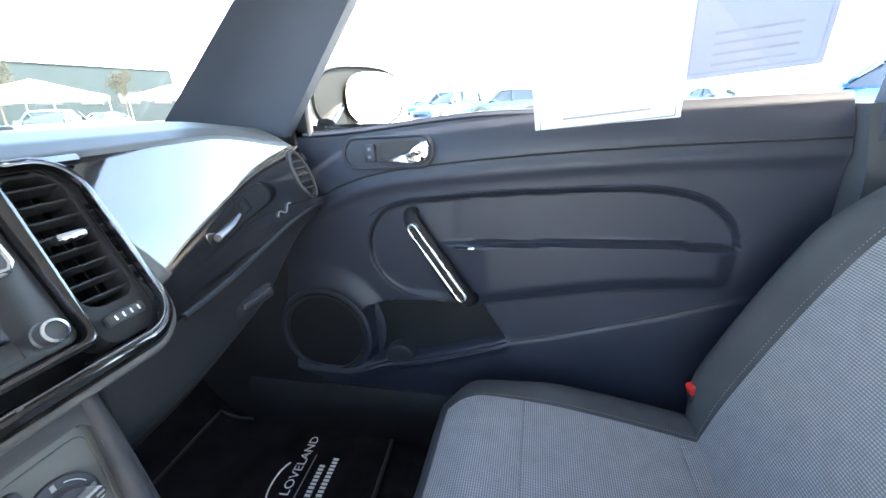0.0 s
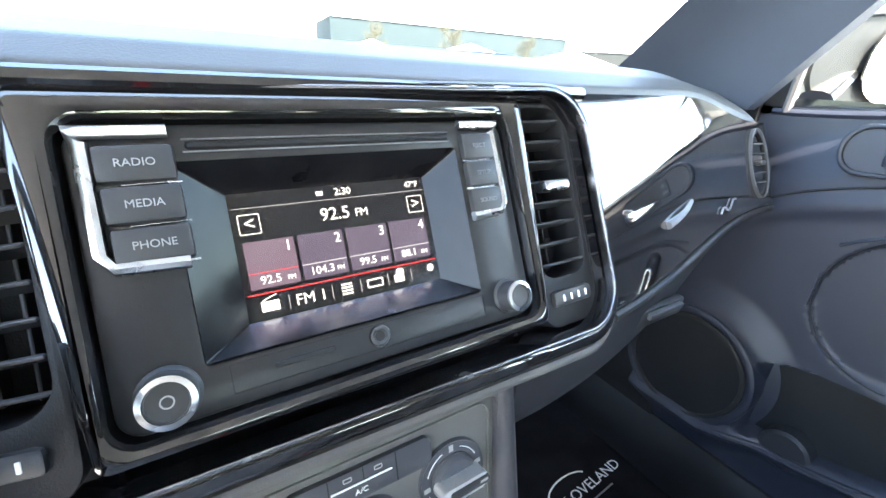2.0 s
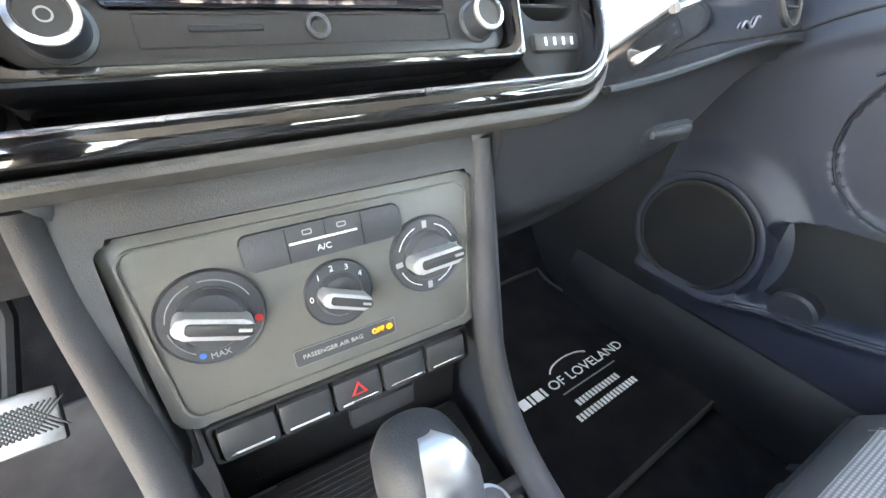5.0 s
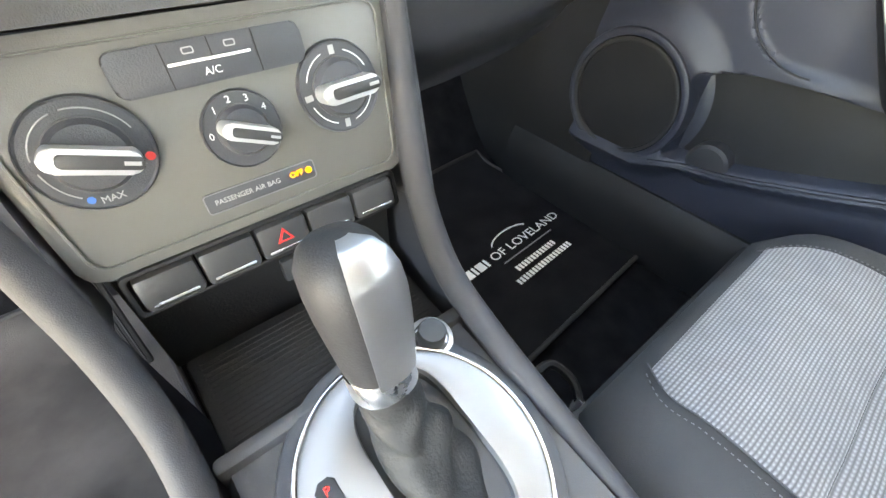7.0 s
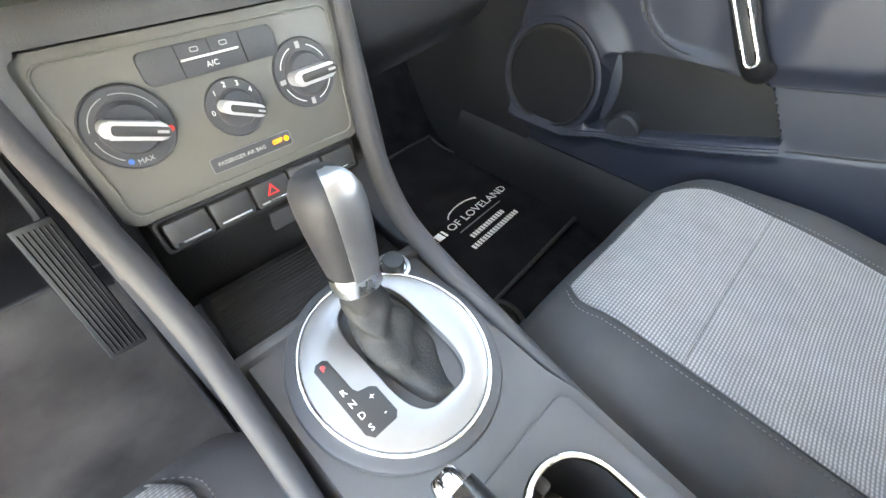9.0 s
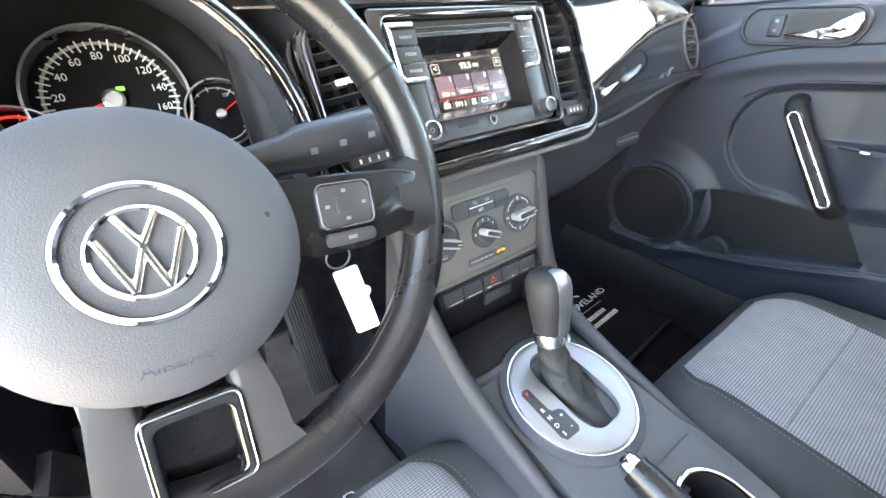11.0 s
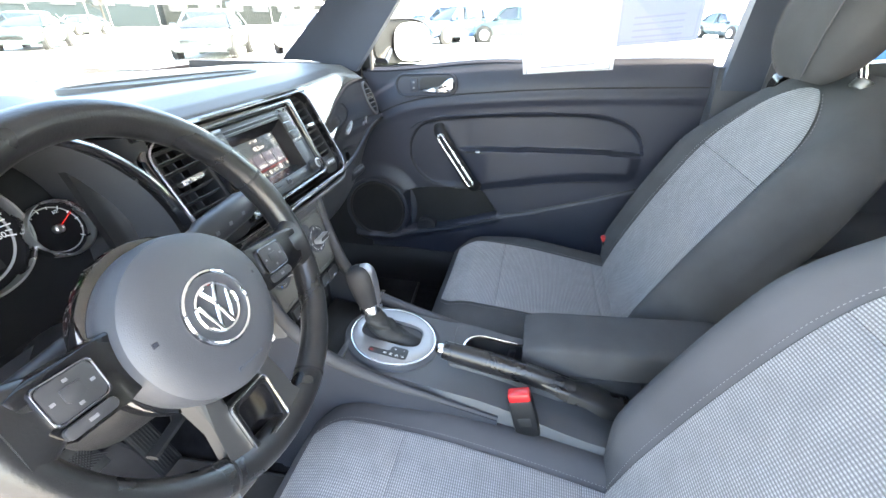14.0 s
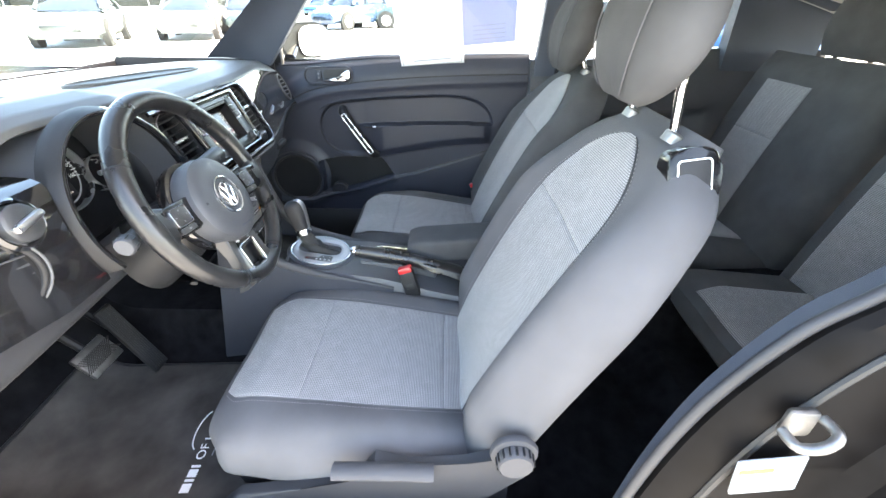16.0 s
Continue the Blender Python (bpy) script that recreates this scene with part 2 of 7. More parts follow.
def rrect(x0, y0, x1, y1, r, n=6, top=None):
    """A rounded rectangle; top: (x0, x1) of its upper corners, for a trapezoid."""
    tx0, tx1 = top or (x0, x1)
    pts = []
    for cx, cy, sx, sy, a0 in ((x1, y0, -1, 1, -90), (tx1, y1, -1, -1, 0), (tx0, y1, 1, -1, 90), (x0, y0, 1, 1, 180)):
        for i in range(n + 1):
            a = radians(a0 + 90 * i / n)
            pts.append((cx + sx * r + r * math.cos(a), cy + sy * r + r * math.sin(a)))
    return pts


def ellipse(cx, cy, a, b, n=48, p=2.0):
    out = []
    for i in range(n):
        t = 2 * math.pi * i / n
        c, s = math.cos(t), math.sin(t)
        out.append((cx + a * math.copysign(abs(c) ** (2 / p), c), cy + b * math.copysign(abs(s) ** (2 / p), s)))
    return out


def loft(rings, caps=True, m=None, bm=None, closed=True):
    bm2 = bmesh.new()
    vs = [[bm2.verts.new(p) for p in r] for r in rings]
    n = len(rings[0])
    for a, b in zip(vs, vs[1:]):
        for i in range(n if closed else n - 1):
            j = (i + 1) % n
            bm2.faces.new((a[i], a[j], b[j], b[i]))
    if caps and closed:
        bm2.faces.new(vs[0][::-1])
        bm2.faces.new(vs[-1])
    return merged(bm, bm2, m)


def lathe(profile, m=None, n=40, bm=None, caps=True):
    """A profile of (radius, height) turned about the frame's Z."""
    rings = [[(r * math.cos(2 * math.pi * i / n), r * math.sin(2 * math.pi * i / n), z) for i in range(n)] for r, z in profile]
    return loft(rings, caps, m, bm)


def smooth_path(pts, k=8, loop=False):
    """Catmull-Rom through the points."""
    P = [Vector(p) for p in pts]
    n = len(P)
    out = []
    for i in range(n if loop else n - 1):
        a, b, c, d = (P[(i + j) % n] if loop else P[min(max(i + j, 0), n - 1)] for j in (-1, 0, 1, 2))
        for s in range(k):
            t = s / k
            out.append(0.5 * ((2 * b) + (c - a) * t + (2 * a - 5 * b + 4 * c - d) * t * t + (3 * b - a - 3 * c + d) * t ** 3))
    if not loop:
        out.append(P[-1])
    return out


def tube(pts, r, n=10, flat=1.0, up=(0, 0, 1), loop=False, m=None, bm=None, taper=None):
    """A bar along points; flat: its height against its width; taper(s): factor along it."""
    P = [Vector(p) for p in pts]
    rings = []
    for i, p in enumerate(P):
        a, b = (P[i - 1], P[(i + 1) % len(P)]) if loop else (P[max(i - 1, 0)], P[min(i + 1, len(P) - 1)])
        d = (b - a).normalized()
        side = d.cross(Vector(up))
        side = side.normalized() if side.length > 1e-6 else Vector((1, 0, 0))
        top = side.cross(d)
        k = r * (taper(i / (len(P) - 1)) if taper else 1)
        rings.append([p + side * k * math.cos(2 * math.pi * j / n) + top * k * flat * math.sin(2 * math.pi * j / n) for j in range(n)])
    if loop:
        rings.append(rings[0])
        b2 = loft(rings, False, m, None)
        bmesh.ops.remove_doubles(b2, verts=b2.verts, dist=1e-7)
        return merged(bm, b2)
    return loft(rings, True, m, bm)


def sheet(fn, us, vs, thick=0.0, uv=None):
    """A grid surface fn(u, v); thick: its depth along (u x v); uv: a function for its UV map in metres."""
    bm = bmesh.new()
    g = [[bm.verts.new(fn(u, v)) for v in vs] for u in us]
    lay = bm.loops.layers.uv.new("UVMap") if uv else None
    idx = {}
    for i, u in enumerate(us):
        for j, v in enumerate(vs):
            idx[g[i][j]] = (u, v)
    for i in range(len(us) - 1):
        for j in range(len(vs) - 1):
            f = bm.faces.new((g[i][j], g[i + 1][j], g[i + 1][j + 1], g[i][j + 1]))
            if uv:
                for lp in f.loops:
                    lp[lay].uv = uv(*idx[lp.vert])
    if isinstance(thick, tuple):
        geo = bmesh.ops.extrude_face_region(bm, geom=bm.faces[:])
        for v in geo["geom"]:
            if isinstance(v, bmesh.types.BMVert):
                v.co += Vector(thick)
    elif thick:
        geo = bmesh.ops.extrude_face_region(bm, geom=bm.faces[:])
        bm.normal_update()
        mv = [v for v in geo["geom"] if isinstance(v, bmesh.types.BMVert)]
        for v in mv:
            v.co += v.normal * thick
    return bm


def span(a, b, n):
    return [a + (b - a) * i / (n - 1) for i in range(n)]


def sstep(a, b, x):
    t = min(1, max(0, (x - a) / (b - a)))
    return t * t * (3 - 2 * t)


def lettering(name, body, size, m, material, parent, label="", wide=1.0, align="CENTER", depth=0.0002, bold=0.0):
    cu = bpy.data.curves.new(name, "FONT")
    cu.body, cu.size, cu.align_x, cu.align_y = body, size, align, "CENTER"
    cu.extrude = depth
    cu.offset = bold
    cu.resolution_u = 3
    tmp = new("tmp", cu)
    me = bpy.data.meshes.new_from_object(tmp.evaluated_get(bpy.context.evaluated_depsgraph_get()))
    bpy.data.objects.remove(tmp)
    me.name = name
    me.transform(m @ Matrix.Diagonal((wide, 1, 1, 1)))
    me.materials.clear()
    return link(name, me, material, parent, label, False)


def at(m, x, y, z=0.0, turn=0.0):
    return m @ Matrix.Translation((x, y, z)) @ Matrix.Rotation(radians(turn), 4, "Z")

# ---- car shell ----
GROUND = -0.30
asphalt = mat("sunlit concrete", (0.42, 0.41, 0.39), 0.9, grain=0.5, grain_size=60, vary=0.25, vary_size=0.6)
bm = bmesh.new()
bmesh.ops.create_grid(bm, x_segments=8, y_segments=8, size=600)
ground = part("ground", bm, asphalt)
ground.location.z = GROUND
tagged(ground, "pale sunlit concrete of a car park", "ground", kind="structure")

# floor pan with tunnel
def floor_z(x, y):
    tunnel = 0.16 * (1 - sstep(0.07, 0.13, abs(x + 0.005)))
    toe = 0.42 * sstep(0.36, 0.72, y) ** 1.2
    rear = 0.10 * sstep(-1.0, -1.12, y)
    return max(tunnel, 0) + toe + rear
floor = part("floor", sheet(lambda x, y: (x, y, floor_z(x, y)), span(-0.62, 0.66, 60), span(-1.7, 0.72, 50), (0, 0, -0.02)), M_CARPET)
tagged(floor, "black carpeted floor of the cabin", "floor", kind="structure")

# sills under the doors
for s, nm in ((1, "trim_sill_1"), (-1, "trim_sill_2")):
    k = 0.05 if s > 0 else 0.0
    prof = [(x + k, z) for x, z in ((0.575, 0.0), (0.58, 0.10), (0.60, 0.135), (0.65, 0.14), (0.66, 0.13), (0.70, 0.12), (0.70, -0.12), (0.62, -0.12))]
    rings = [[(s * (x - 0.0), y, z) for x, z in prof] for y in (-1.02, -0.6, 0.0, 0.34)]
    o = part(nm, loft(rings), M_TRIM_DARK)
    tagged(o, "dark plastic sill trim along the door opening", "trim", kind="structure")

# roof lining
def roof_z(x, y):
    return 1.16 - 0.14 * (x / 0.62) ** 2 * 0.6 - 0.10 * ((y + 0.55) / 0.9) ** 2
# Rear end drawn out to y -1.93, unseen, to block sun on the bench.
ceiling = part("ceiling", sheet(lambda x, y: (x, y, roof_z(x, y)), span(-0.60, 0.60, 24), span(-1.93, -0.02, 32), (0, 0, 0.03)), M_HEAD)
tagged(ceiling, "pale cloth roof lining", "ceiling", kind="structure")

def bar(name, pts, w, h, material, label, up=(0, 0, 1)):
    o = part(name, tube(smooth_path(pts, 8), w, 12, h / w, up), material)
    return tagged(o, label, "trim", kind="structure")

def pillar(name, base_pts, top_pts, thick, material, label):
    """A tapered pillar between a base edge and a top edge (two points each), bowed a little."""
    b0, b1, t0, t1 = (Vector(p) for p in (*base_pts, *top_pts))
    n = (b1 - b0).cross(t0 - b0).normalized()
    def fn(u, v):
        p = (b0.lerp(b1, u)).lerp(t0.lerp(t1, u), v)
        return p + n * (0.018 * math.sin(math.pi * u)) 
    o = part(name, sheet(fn, span(0, 1, 9), span(0, 1, 8), (thick, 0.0, 0.0)), material)
    return tagged(o, label, "trim", kind="structure")

for s, k in ((1, 1), (-1, 2)):
    pillar("trim_pillar_%d" % k, ((s * 0.650, 0.140, 0.715), (s * 0.545, 0.310, 0.752)), ((s * 0.565, -0.215, 1.13), (s * 0.500, -0.130, 1.13)), 0.03 * s, M_PILLAR, "dark cloth lining of the windscreen pillar")

# ---- side walls, rear, windscreen ----
def setting(ob, label, category):
    return tagged(ob, label, category, kind="structure")

for s, k in ((1, 1), (-1, 2)):
    # footwell sides
    o = part("wall_footwell_%d" % k, sheet(lambda y, z: (s * (0.618 + (0.03 if s > 0 else 0.0) + 0.03 * sstep(0.2, 0.7, z)), y, z), span(0.135 if s > 0 else 0.27, 0.73, 8), span(-0.02, 0.735 if s > 0 else 0.60, 10), (s * 0.03, 0, 0)), M_TRIM_DARK)
    setting(o, "dark carpeted side of the footwell", "wall")
    # rear quarter panel with its belt
    def quarter(y, z):
        rec = 0.05 * sstep(-1.02, -1.08, y) * sstep(-1.50, -1.44, y) * sstep(0.56, 0.53, z) * sstep(0.36, 0.39, z)
        return (s * (0.615 + rec + 0.03 * sstep(0.62, 0.76, z)), y, z * 1.0 + 0.05 * sstep(-0.9, -1.6, y) * sstep(0.3, 0.75, z))
    o = part("wall_rear_%d" % k, sheet(quarter, span(-0.822 if s > 0 else -1.0, -1.80, 50), span(0.08, 0.745, 40), (s * 0.06, 0, 0)), M_TRIM)
    setting(o, "charcoal rear side panel with arm recess", "wall")
    o = part("trim_waist_%d" % k, tube([(s * 0.620, y, 0.655 + 0.02 * sstep(-0.9, -1.6, y)) for y in span(-0.89 if s > 0 else -1.02, -1.7, 30)], 0.0025, 6), M_RUBBER)
    setting(o, "black groove along the rear side panel", "trim")
    # roof rail, pillars behind
    o = part("trim_roof_rail_%d" % k, tube(smooth_path([(s * 0.575, -0.10, 1.115), (s * 0.59, -0.5, 1.125), (s * 0.585, -0.95, 1.11), (s * 0.56, -1.4, 1.04), (s * 0.53, -1.75, 0.94)], 8), 0.035, 10, 0.9), M_PILLAR)
    setting(o, "dark roof rail above the side windows", "trim")
    # Added strip beyond the rails, out of view: keeps sun off the cabin sides.
    o = part("trim_roof_edge_%d" % k, sheet(lambda y, v: (s * (0.595 + 0.085 * v), y, 1.135 - 0.10 * ((y + 0.55) / 0.9) ** 2 - 0.035 * v * v), span(0.02, -1.65, 16), span(0, 1, 5), (0, 0, 0.012)), M_PAINT)
    setting(o, "unseen black strip added along the roof to stop the sun", "trim")
    o = part("trim_rear_pillar_%d" % k, sheet(lambda u, v: (s * (0.62 - 0.07 * v), -1.50 - 0.32 * u + 0.05 * v, 0.72 + 0.36 * v - 0.12 * u * v), span(0, 1, 8), span(0, 1, 8), (s * 0.05, 0, 0)), M_PILLAR)
    setting(o, "dark rear pillar lining", "trim")
o = part("trim_middle_pillar_1", sheet(lambda u, v: (0.635 - 0.055 * v, -0.832 - (0.095 - 0.025 * v) * u - 0.02 * v, 0.66 + 0.45 * v), span(0, 1, 6), span(0, 1, 8), (0.04, 0, 0)), M_PILLAR)
setting(o, "dark middle pillar lining", "trim")
o = part("window_rear_side", sheet(lambda y, z: (0.655 - 0.10 * (z - 0.74) / 0.35, y, z), span(-0.95, -1.55, 4), (0.76, 0.9, 1.06), (0.004, 0, 0)), M_GLASS)
o.visible_shadow = False
setting(o, "clear rear side window", "window")
belt = thing("seat_belt", (0.60, -0.91, 0.30), "grey seat belt webbing hanging by the middle pillar", "seat belt")
part("webbing", loft([[(0.592, -0.905 - a, z), (0.592, -0.950 - a, z), (0.595, -0.950 - a, z), (0.595, -0.905 - a, z)] for z, a in ((0.30, 0.0), (0.6, 0.0), (0.95, 0.01))]), M_TRIM, belt)
part("loop", rbox((0.02, 0.07, 0.05), 0.008, Matrix.Translation((0.59, -0.93, 0.96))), M_TRIM_DARK, belt)

# windscreen and tail
o = part("windscreen", sheet(lambda x, v: (x * (1 - 0.12 * v), 0.66 - 0.22 * (x / 0.62) ** 2 - (0.68 - 0.20 * (x / 0.62) ** 2) * v, 0.755 + 0.365 * v), span(-0.62, 0.62, 16), span(0, 1, 8), (0, 0.003, 0.005)), M_GLASS)
o.visible_shadow = False
setting(o, "clear curved windscreen", "windscreen")
o = part("trim_windscreen_head", tube([(x, -0.03 - 0.02 * (x / 0.6) ** 2, 1.135 - 0.02 * (x / 0.6) ** 2) for x in span(-0.6, 0.6, 20)], 0.03, 10, 0.7), M_HEAD)
setting(o, "pale edge of the roof above the windscreen", "trim")
o = part("trim_parcel_shelf", rbox((1.16, 0.40, 0.02), 0.006, Matrix.Translation((0, -1.90, 0.745))), M_CARPET)
setting(o, "black parcel shelf behind the rear bench", "shelf")
o = part("wall_tail", rbox((1.30, 0.04, 0.75), 0.01, Matrix.Translation((0, -2.10, 0.37))), M_TRIM_DARK)
setting(o, "dark tail of the cabin", "wall")
o = part("window_tail", sheet(lambda x, v: (x, -2.10 + 0.42 * v, 0.755 + 0.23 * v), span(-0.52, 0.52, 6), span(0, 1, 4), (0, 0.003, 0.004)), M_GLASS)
o.visible_shadow = False
setting(o, "clear sloping tail window", "window")
o = part("trim_bonnet", sheet(lambda x, v: (x, 0.68 + 0.85 * v, 0.735 - 0.16 * v ** 2 - 0.05 * (x / 0.7) ** 2 * (0.5 + v)), span(-0.66, 0.66, 12), span(0, 1, 10), (0, 0, -0.03)), M_PAINT)
setting(o, "black painted bonnet", "bonnet")

# driver's door opening: painted jamb, seals, striker, label
EDGE = [(p.x, p.y) for p in smooth_path([(y, z, 0) for y, z in [(-0.785, 0.130), (-0.804, 0.287), (-0.828, 0.410), (-0.862, 0.511), (-0.919, 0.610), (-0.975, 0.662), (-1.030, 0.720), (-1.045, 0.83), (-1.03, 1.00), (-1.00, 1.10)]], 6)]
jamb = part("wall_jamb", loft([[(-0.625, y - 0.012, z), (-0.660, y - 0.004, z), (-0.672, y - 0.016, z), (-0.688, y - 0.07, z - 0.02), (-0.694, y - 0.18, z - 0.03), (-0.715, y - 0.205, z - 0.03), (-0.79, y - 0.215, z - 0.03), (-0.83, y - 0.26, z - 0.03), (-0.84, y - 0.80, z - 0.03), (-0.66, y - 0.80, z - 0.02)] for y, z in EDGE]), M_JAMB_SHADED)
setting(jamb, "black painted jamb of the driver's door opening", "wall")
o = part("trim_door_seal", tube([(-0.648, y + 0.004, z) for y, z in EDGE], 0.0090, 12, 0.8, up=(1, 0, 0)), M_KNEE)
setting(o, "grey rubber seal round the door opening", "trim")
o = part("trim_jamb_lining", sheet(lambda i, v: (-0.612 - 0.033 * v, EDGE[int(i)][0] - 0.012 * (1 - v), EDGE[int(i)][1]), list(range(len(EDGE))), span(0, 1, 4), (0, -0.008, 0)), M_PILLAR)
setting(o, "dark lining strip behind the door seal", "trim")
o = part("trim_inner_seal", tube([(-0.683, y - 0.055, z - 0.01) for y, z in EDGE], 0.006, 8), M_RUBBER)
setting(o, "thin black seal on the jamb", "trim")
strk = thing("door_striker", (-0.70, -0.925, 0.50), "chrome door striker on the painted jamb", "striker")
ST = Matrix.Translation((0.0, 0.060, 0.090))
part("plate", rbox((0.012, 0.034, 0.040), 0.005, ST @ Matrix.Translation((-0.697, -0.975, 0.430))), M_STEEL, strk)
part("loop", tube([ST @ p for p in smooth_path([(-0.70, -0.958, 0.420), (-0.722, -0.962, 0.420), (-0.729, -0.980, 0.43), (-0.722, -0.996, 0.44), (-0.70, -0.996, 0.44)], 6)], 0.0062, 10), M_STEEL, strk)
lbl = thing("paper_label", (-0.70, -0.918, 0.395), "white and yellow pressure label stuck on the jamb", "label")
LB = base((-0.703, -0.918, 0.428), (0.0, -0.98, 0.17), (0.0, 0.17, 0.98), (-1, 0, 0))
part("sheet", prism(rrect(-0.045, -0.035, 0.035, 0.035, 0.003, 2), 0.0, 0.002, LB), M_STICKER, lbl)
part("yellow_band", prism(rrect(-0.040, 0.008, 0.000, 0.016, 0.001, 2), 0.002, 0.0026, LB), mat("yellow print", (0.7, 0.6, 0.05), 0.5), lbl, smooth=False)
part("blue_field", prism(rrect(0.004, -0.030, 0.032, 0.030, 0.001, 2), 0.002, 0.0026, LB), mat("pale blue print", (0.35, 0.5, 0.6), 0.5), lbl, smooth=False)
for i in range(4):
    part("print_bar", prism(rrect(-0.040, -0.004 - i * 0.008, -0.004, -0.001 - i * 0.008, 0.0005, 2), 0.002, 0.0026, LB), M_PRINT, lbl, smooth=False)

for s, k in ((1, 1), (-1, 2)):
    o = part("wall_wing_%d" % k, sheet(lambda y, z: (s * (0.735 - 0.05 * sstep(0.45, 0.74, z)), y, z), span(0.16, 1.5, 8), span(-0.15, 0.70, 6), (s * 0.02, 0, 0)), M_PAINT)
    setting(o, "black painted front wing", "wall")
o = part("wall_firewall", rbox((1.44, 0.03, 1.0), 0.004, Matrix.Translation((0, 0.745, 0.22))), M_CARPET)
setting(o, "black lined firewall ahead of the footwells", "wall")

# ---- dashboard ----
CX = -0.006
RAD = lean((0, 0.002, 0.613), 0.49)
CLI = lean((CX, 0.0, 0.478), 0.25)
dash = thing("dashboard", (0, 0.3, 0.5), "charcoal dashboard with piano-black panels and chrome strips", "dashboard")

def front_y(x):
    return 0.03 + 0.050 * sstep(0.12, 0.62, abs(x))

def hood(x):
    """Height that the hood over the dials adds to the pad."""
    return 0.030 * (1 - sstep(0.085, 0.19, abs(x + 0.345)))

def top_fn(u, x):
    e = sstep(0.38, 0.66, abs(x))
    yf = front_y(x) + 0.028
    k2 = sstep(0.59, 0.68, abs(x)) ** 1.5
    zf = 0.738 - 0.032 * e - 0.030 * k2
    zc = 0.757 - 0.022 * e - 0.020 * k2
    pts = [(yf, zf - 0.008), (yf + 0.004, zf), (yf + 0.02, zf + 0.010), (yf + 0.06, zc), (yf + 0.14, zc + 0.001), (yf + 0.28, zc - 0.006), (0.64 - 0.24 * (x / 0.68) ** 2, zc - 0.020)]
    k = u * (len(pts) - 1)
    i = min(int(k), len(pts) - 2)
    t = k - i
    y = pts[i][0] * (1 - t) + pts[i + 1][0] * t
    z = pts[i][1] * (1 - t) + pts[i + 1][1] * t
    h = hood(x)
    return (x, y - h * 0.25 * (1 - u), z + h * (1 - sstep(0.5, 1.0, u)))
part("top_pad", sheet(lambda x, u: top_fn(u, x), span(-0.67, 0.67, 90), span(0, 1, 37), (0, 0.012, -0.006)), M_PAD, dash)

# bright strip under the pad
for x0, x1 in ((-0.20, 0.19),):
    pts = [(x, front_y(x) + 0.022, 0.732 - 0.028 * sstep(0.45, 0.68, abs(x))) for x in span(x0, x1, 40)]
    part("upper_strip", tube(pts, 0.004, 8, 1.2), M_GLOSS, dash)

# piano-black glove panel of the passenger side
def panel_fn(x, v, out=0.0):
    e = sstep(0.15, 0.62, x)
    zb, zt = 0.574 + 0.016 * e, 0.7325 - 0.032 * sstep(0.38, 0.64, x)
    y = front_y(x) - 0.042 + 0.025 * e + (0.070 - 0.025 * e) * ((0.66 + 0.24 * e) * v + (0.34 - 0.24 * e) * v * v) - out
    return Vector((x, y, zb + (zt - zb) * v))
glove_panel = part("glove_panel", sheet(lambda x, v: panel_fn(x, v), span(0.172, 0.640, 48), span(0, 1, 28), (0, 0.012, 0)), M_GLOSS, dash, "piano-black upper glove box lid")
pts = [panel_fn(x, 0.0, 0.002) for x in span(0.195, 0.634, 30)]
part("lower_strip", tube(pts, 0.0032, 8, 1.2), M_TRIM_DARK, dash)
# grip of the lid
gx, gv = 0.298, 0.30
grip = [panel_fn(gx + 0.065 * t, gv + 0.06 * t, 0.001 + 0.003 * math.sin(math.pi * t)) for t in span(0, 1, 9)]
part("glove_grip", tube(grip, 0.0027, 8, 1.0, taper=lambda s: 1.5 - 0.8 * s), M_SILVER, glove_panel)
# script badge drawn as a plain bar
badge = [panel_fn(0.458 + 0.058 * t, 0.15 + 0.03 * math.sin(9 * t) + 0.05 * t, 0.002) for t in span(0, 1, 24)]
part("badge", tube(badge, 0.0012, 6), M_SILVER, glove_panel)

# same panel to the right and left of the wheel
def panel_left(x, v):
    """The fascia left of the dials: a front face up to v = 1, then its top edge running back under the pad."""
    far = max(0.0, -x - 0.56)
    top = 0.712 - 0.10 * far
    if v > 1:
        return Vector((x, 0.036 + 0.3 * far + 0.26 * (v - 1), top + 0.010 * (v - 1)))
    return Vector((x, 0.004 + 0.032 * v * v + 0.3 * far, 0.548 + (top - 0.548) * v - 0.006 * sstep(0.8, 1, v)))
part("driver_panel", sheet(panel_left, span(-0.665, -0.478, 20), span(0, 1, 16) + [1.05, 1.15, 1.3, 1.4], (0, 0.010, 0)), M_GLOSS, dash, "piano-black fascia beside the dials")
def bridge(x, v):
    e = sstep(0.172, 0.23, -x)
    return Vector((x, front_y(x) - 0.012 + 0.05 * e + 0.045 * v, 0.57 + 0.16 * v))
part("binnacle_cheek", sheet(bridge, span(-0.24, -0.176, 12), span(0, 1, 12), (0, 0.012, 0)), M_TRIM_DARK, dash)

# tray in the top of the dash
tray_m = base((0.08, 0.245, 0.7575), (0.92, -0.39, 0), (0.39, 0.92, 0), (0, 0, 1))
dt = part("top_tray", prism(ellipse(0, 0, 0.160, 0.036, 40, 2.2), -0.01, 0.0005, tray_m, 0.0004), M_RUBBER, dash, "dark shallow tray in the dash top")
part("tray_rim", ring_prism(ellipse(0, 0, 0.166, 0.041, 40, 2.2), ellipse(0, 0, 0.159, 0.035, 40, 2.2), -0.01, 0.004, tray_m, 0.002), M_PAD, dt)

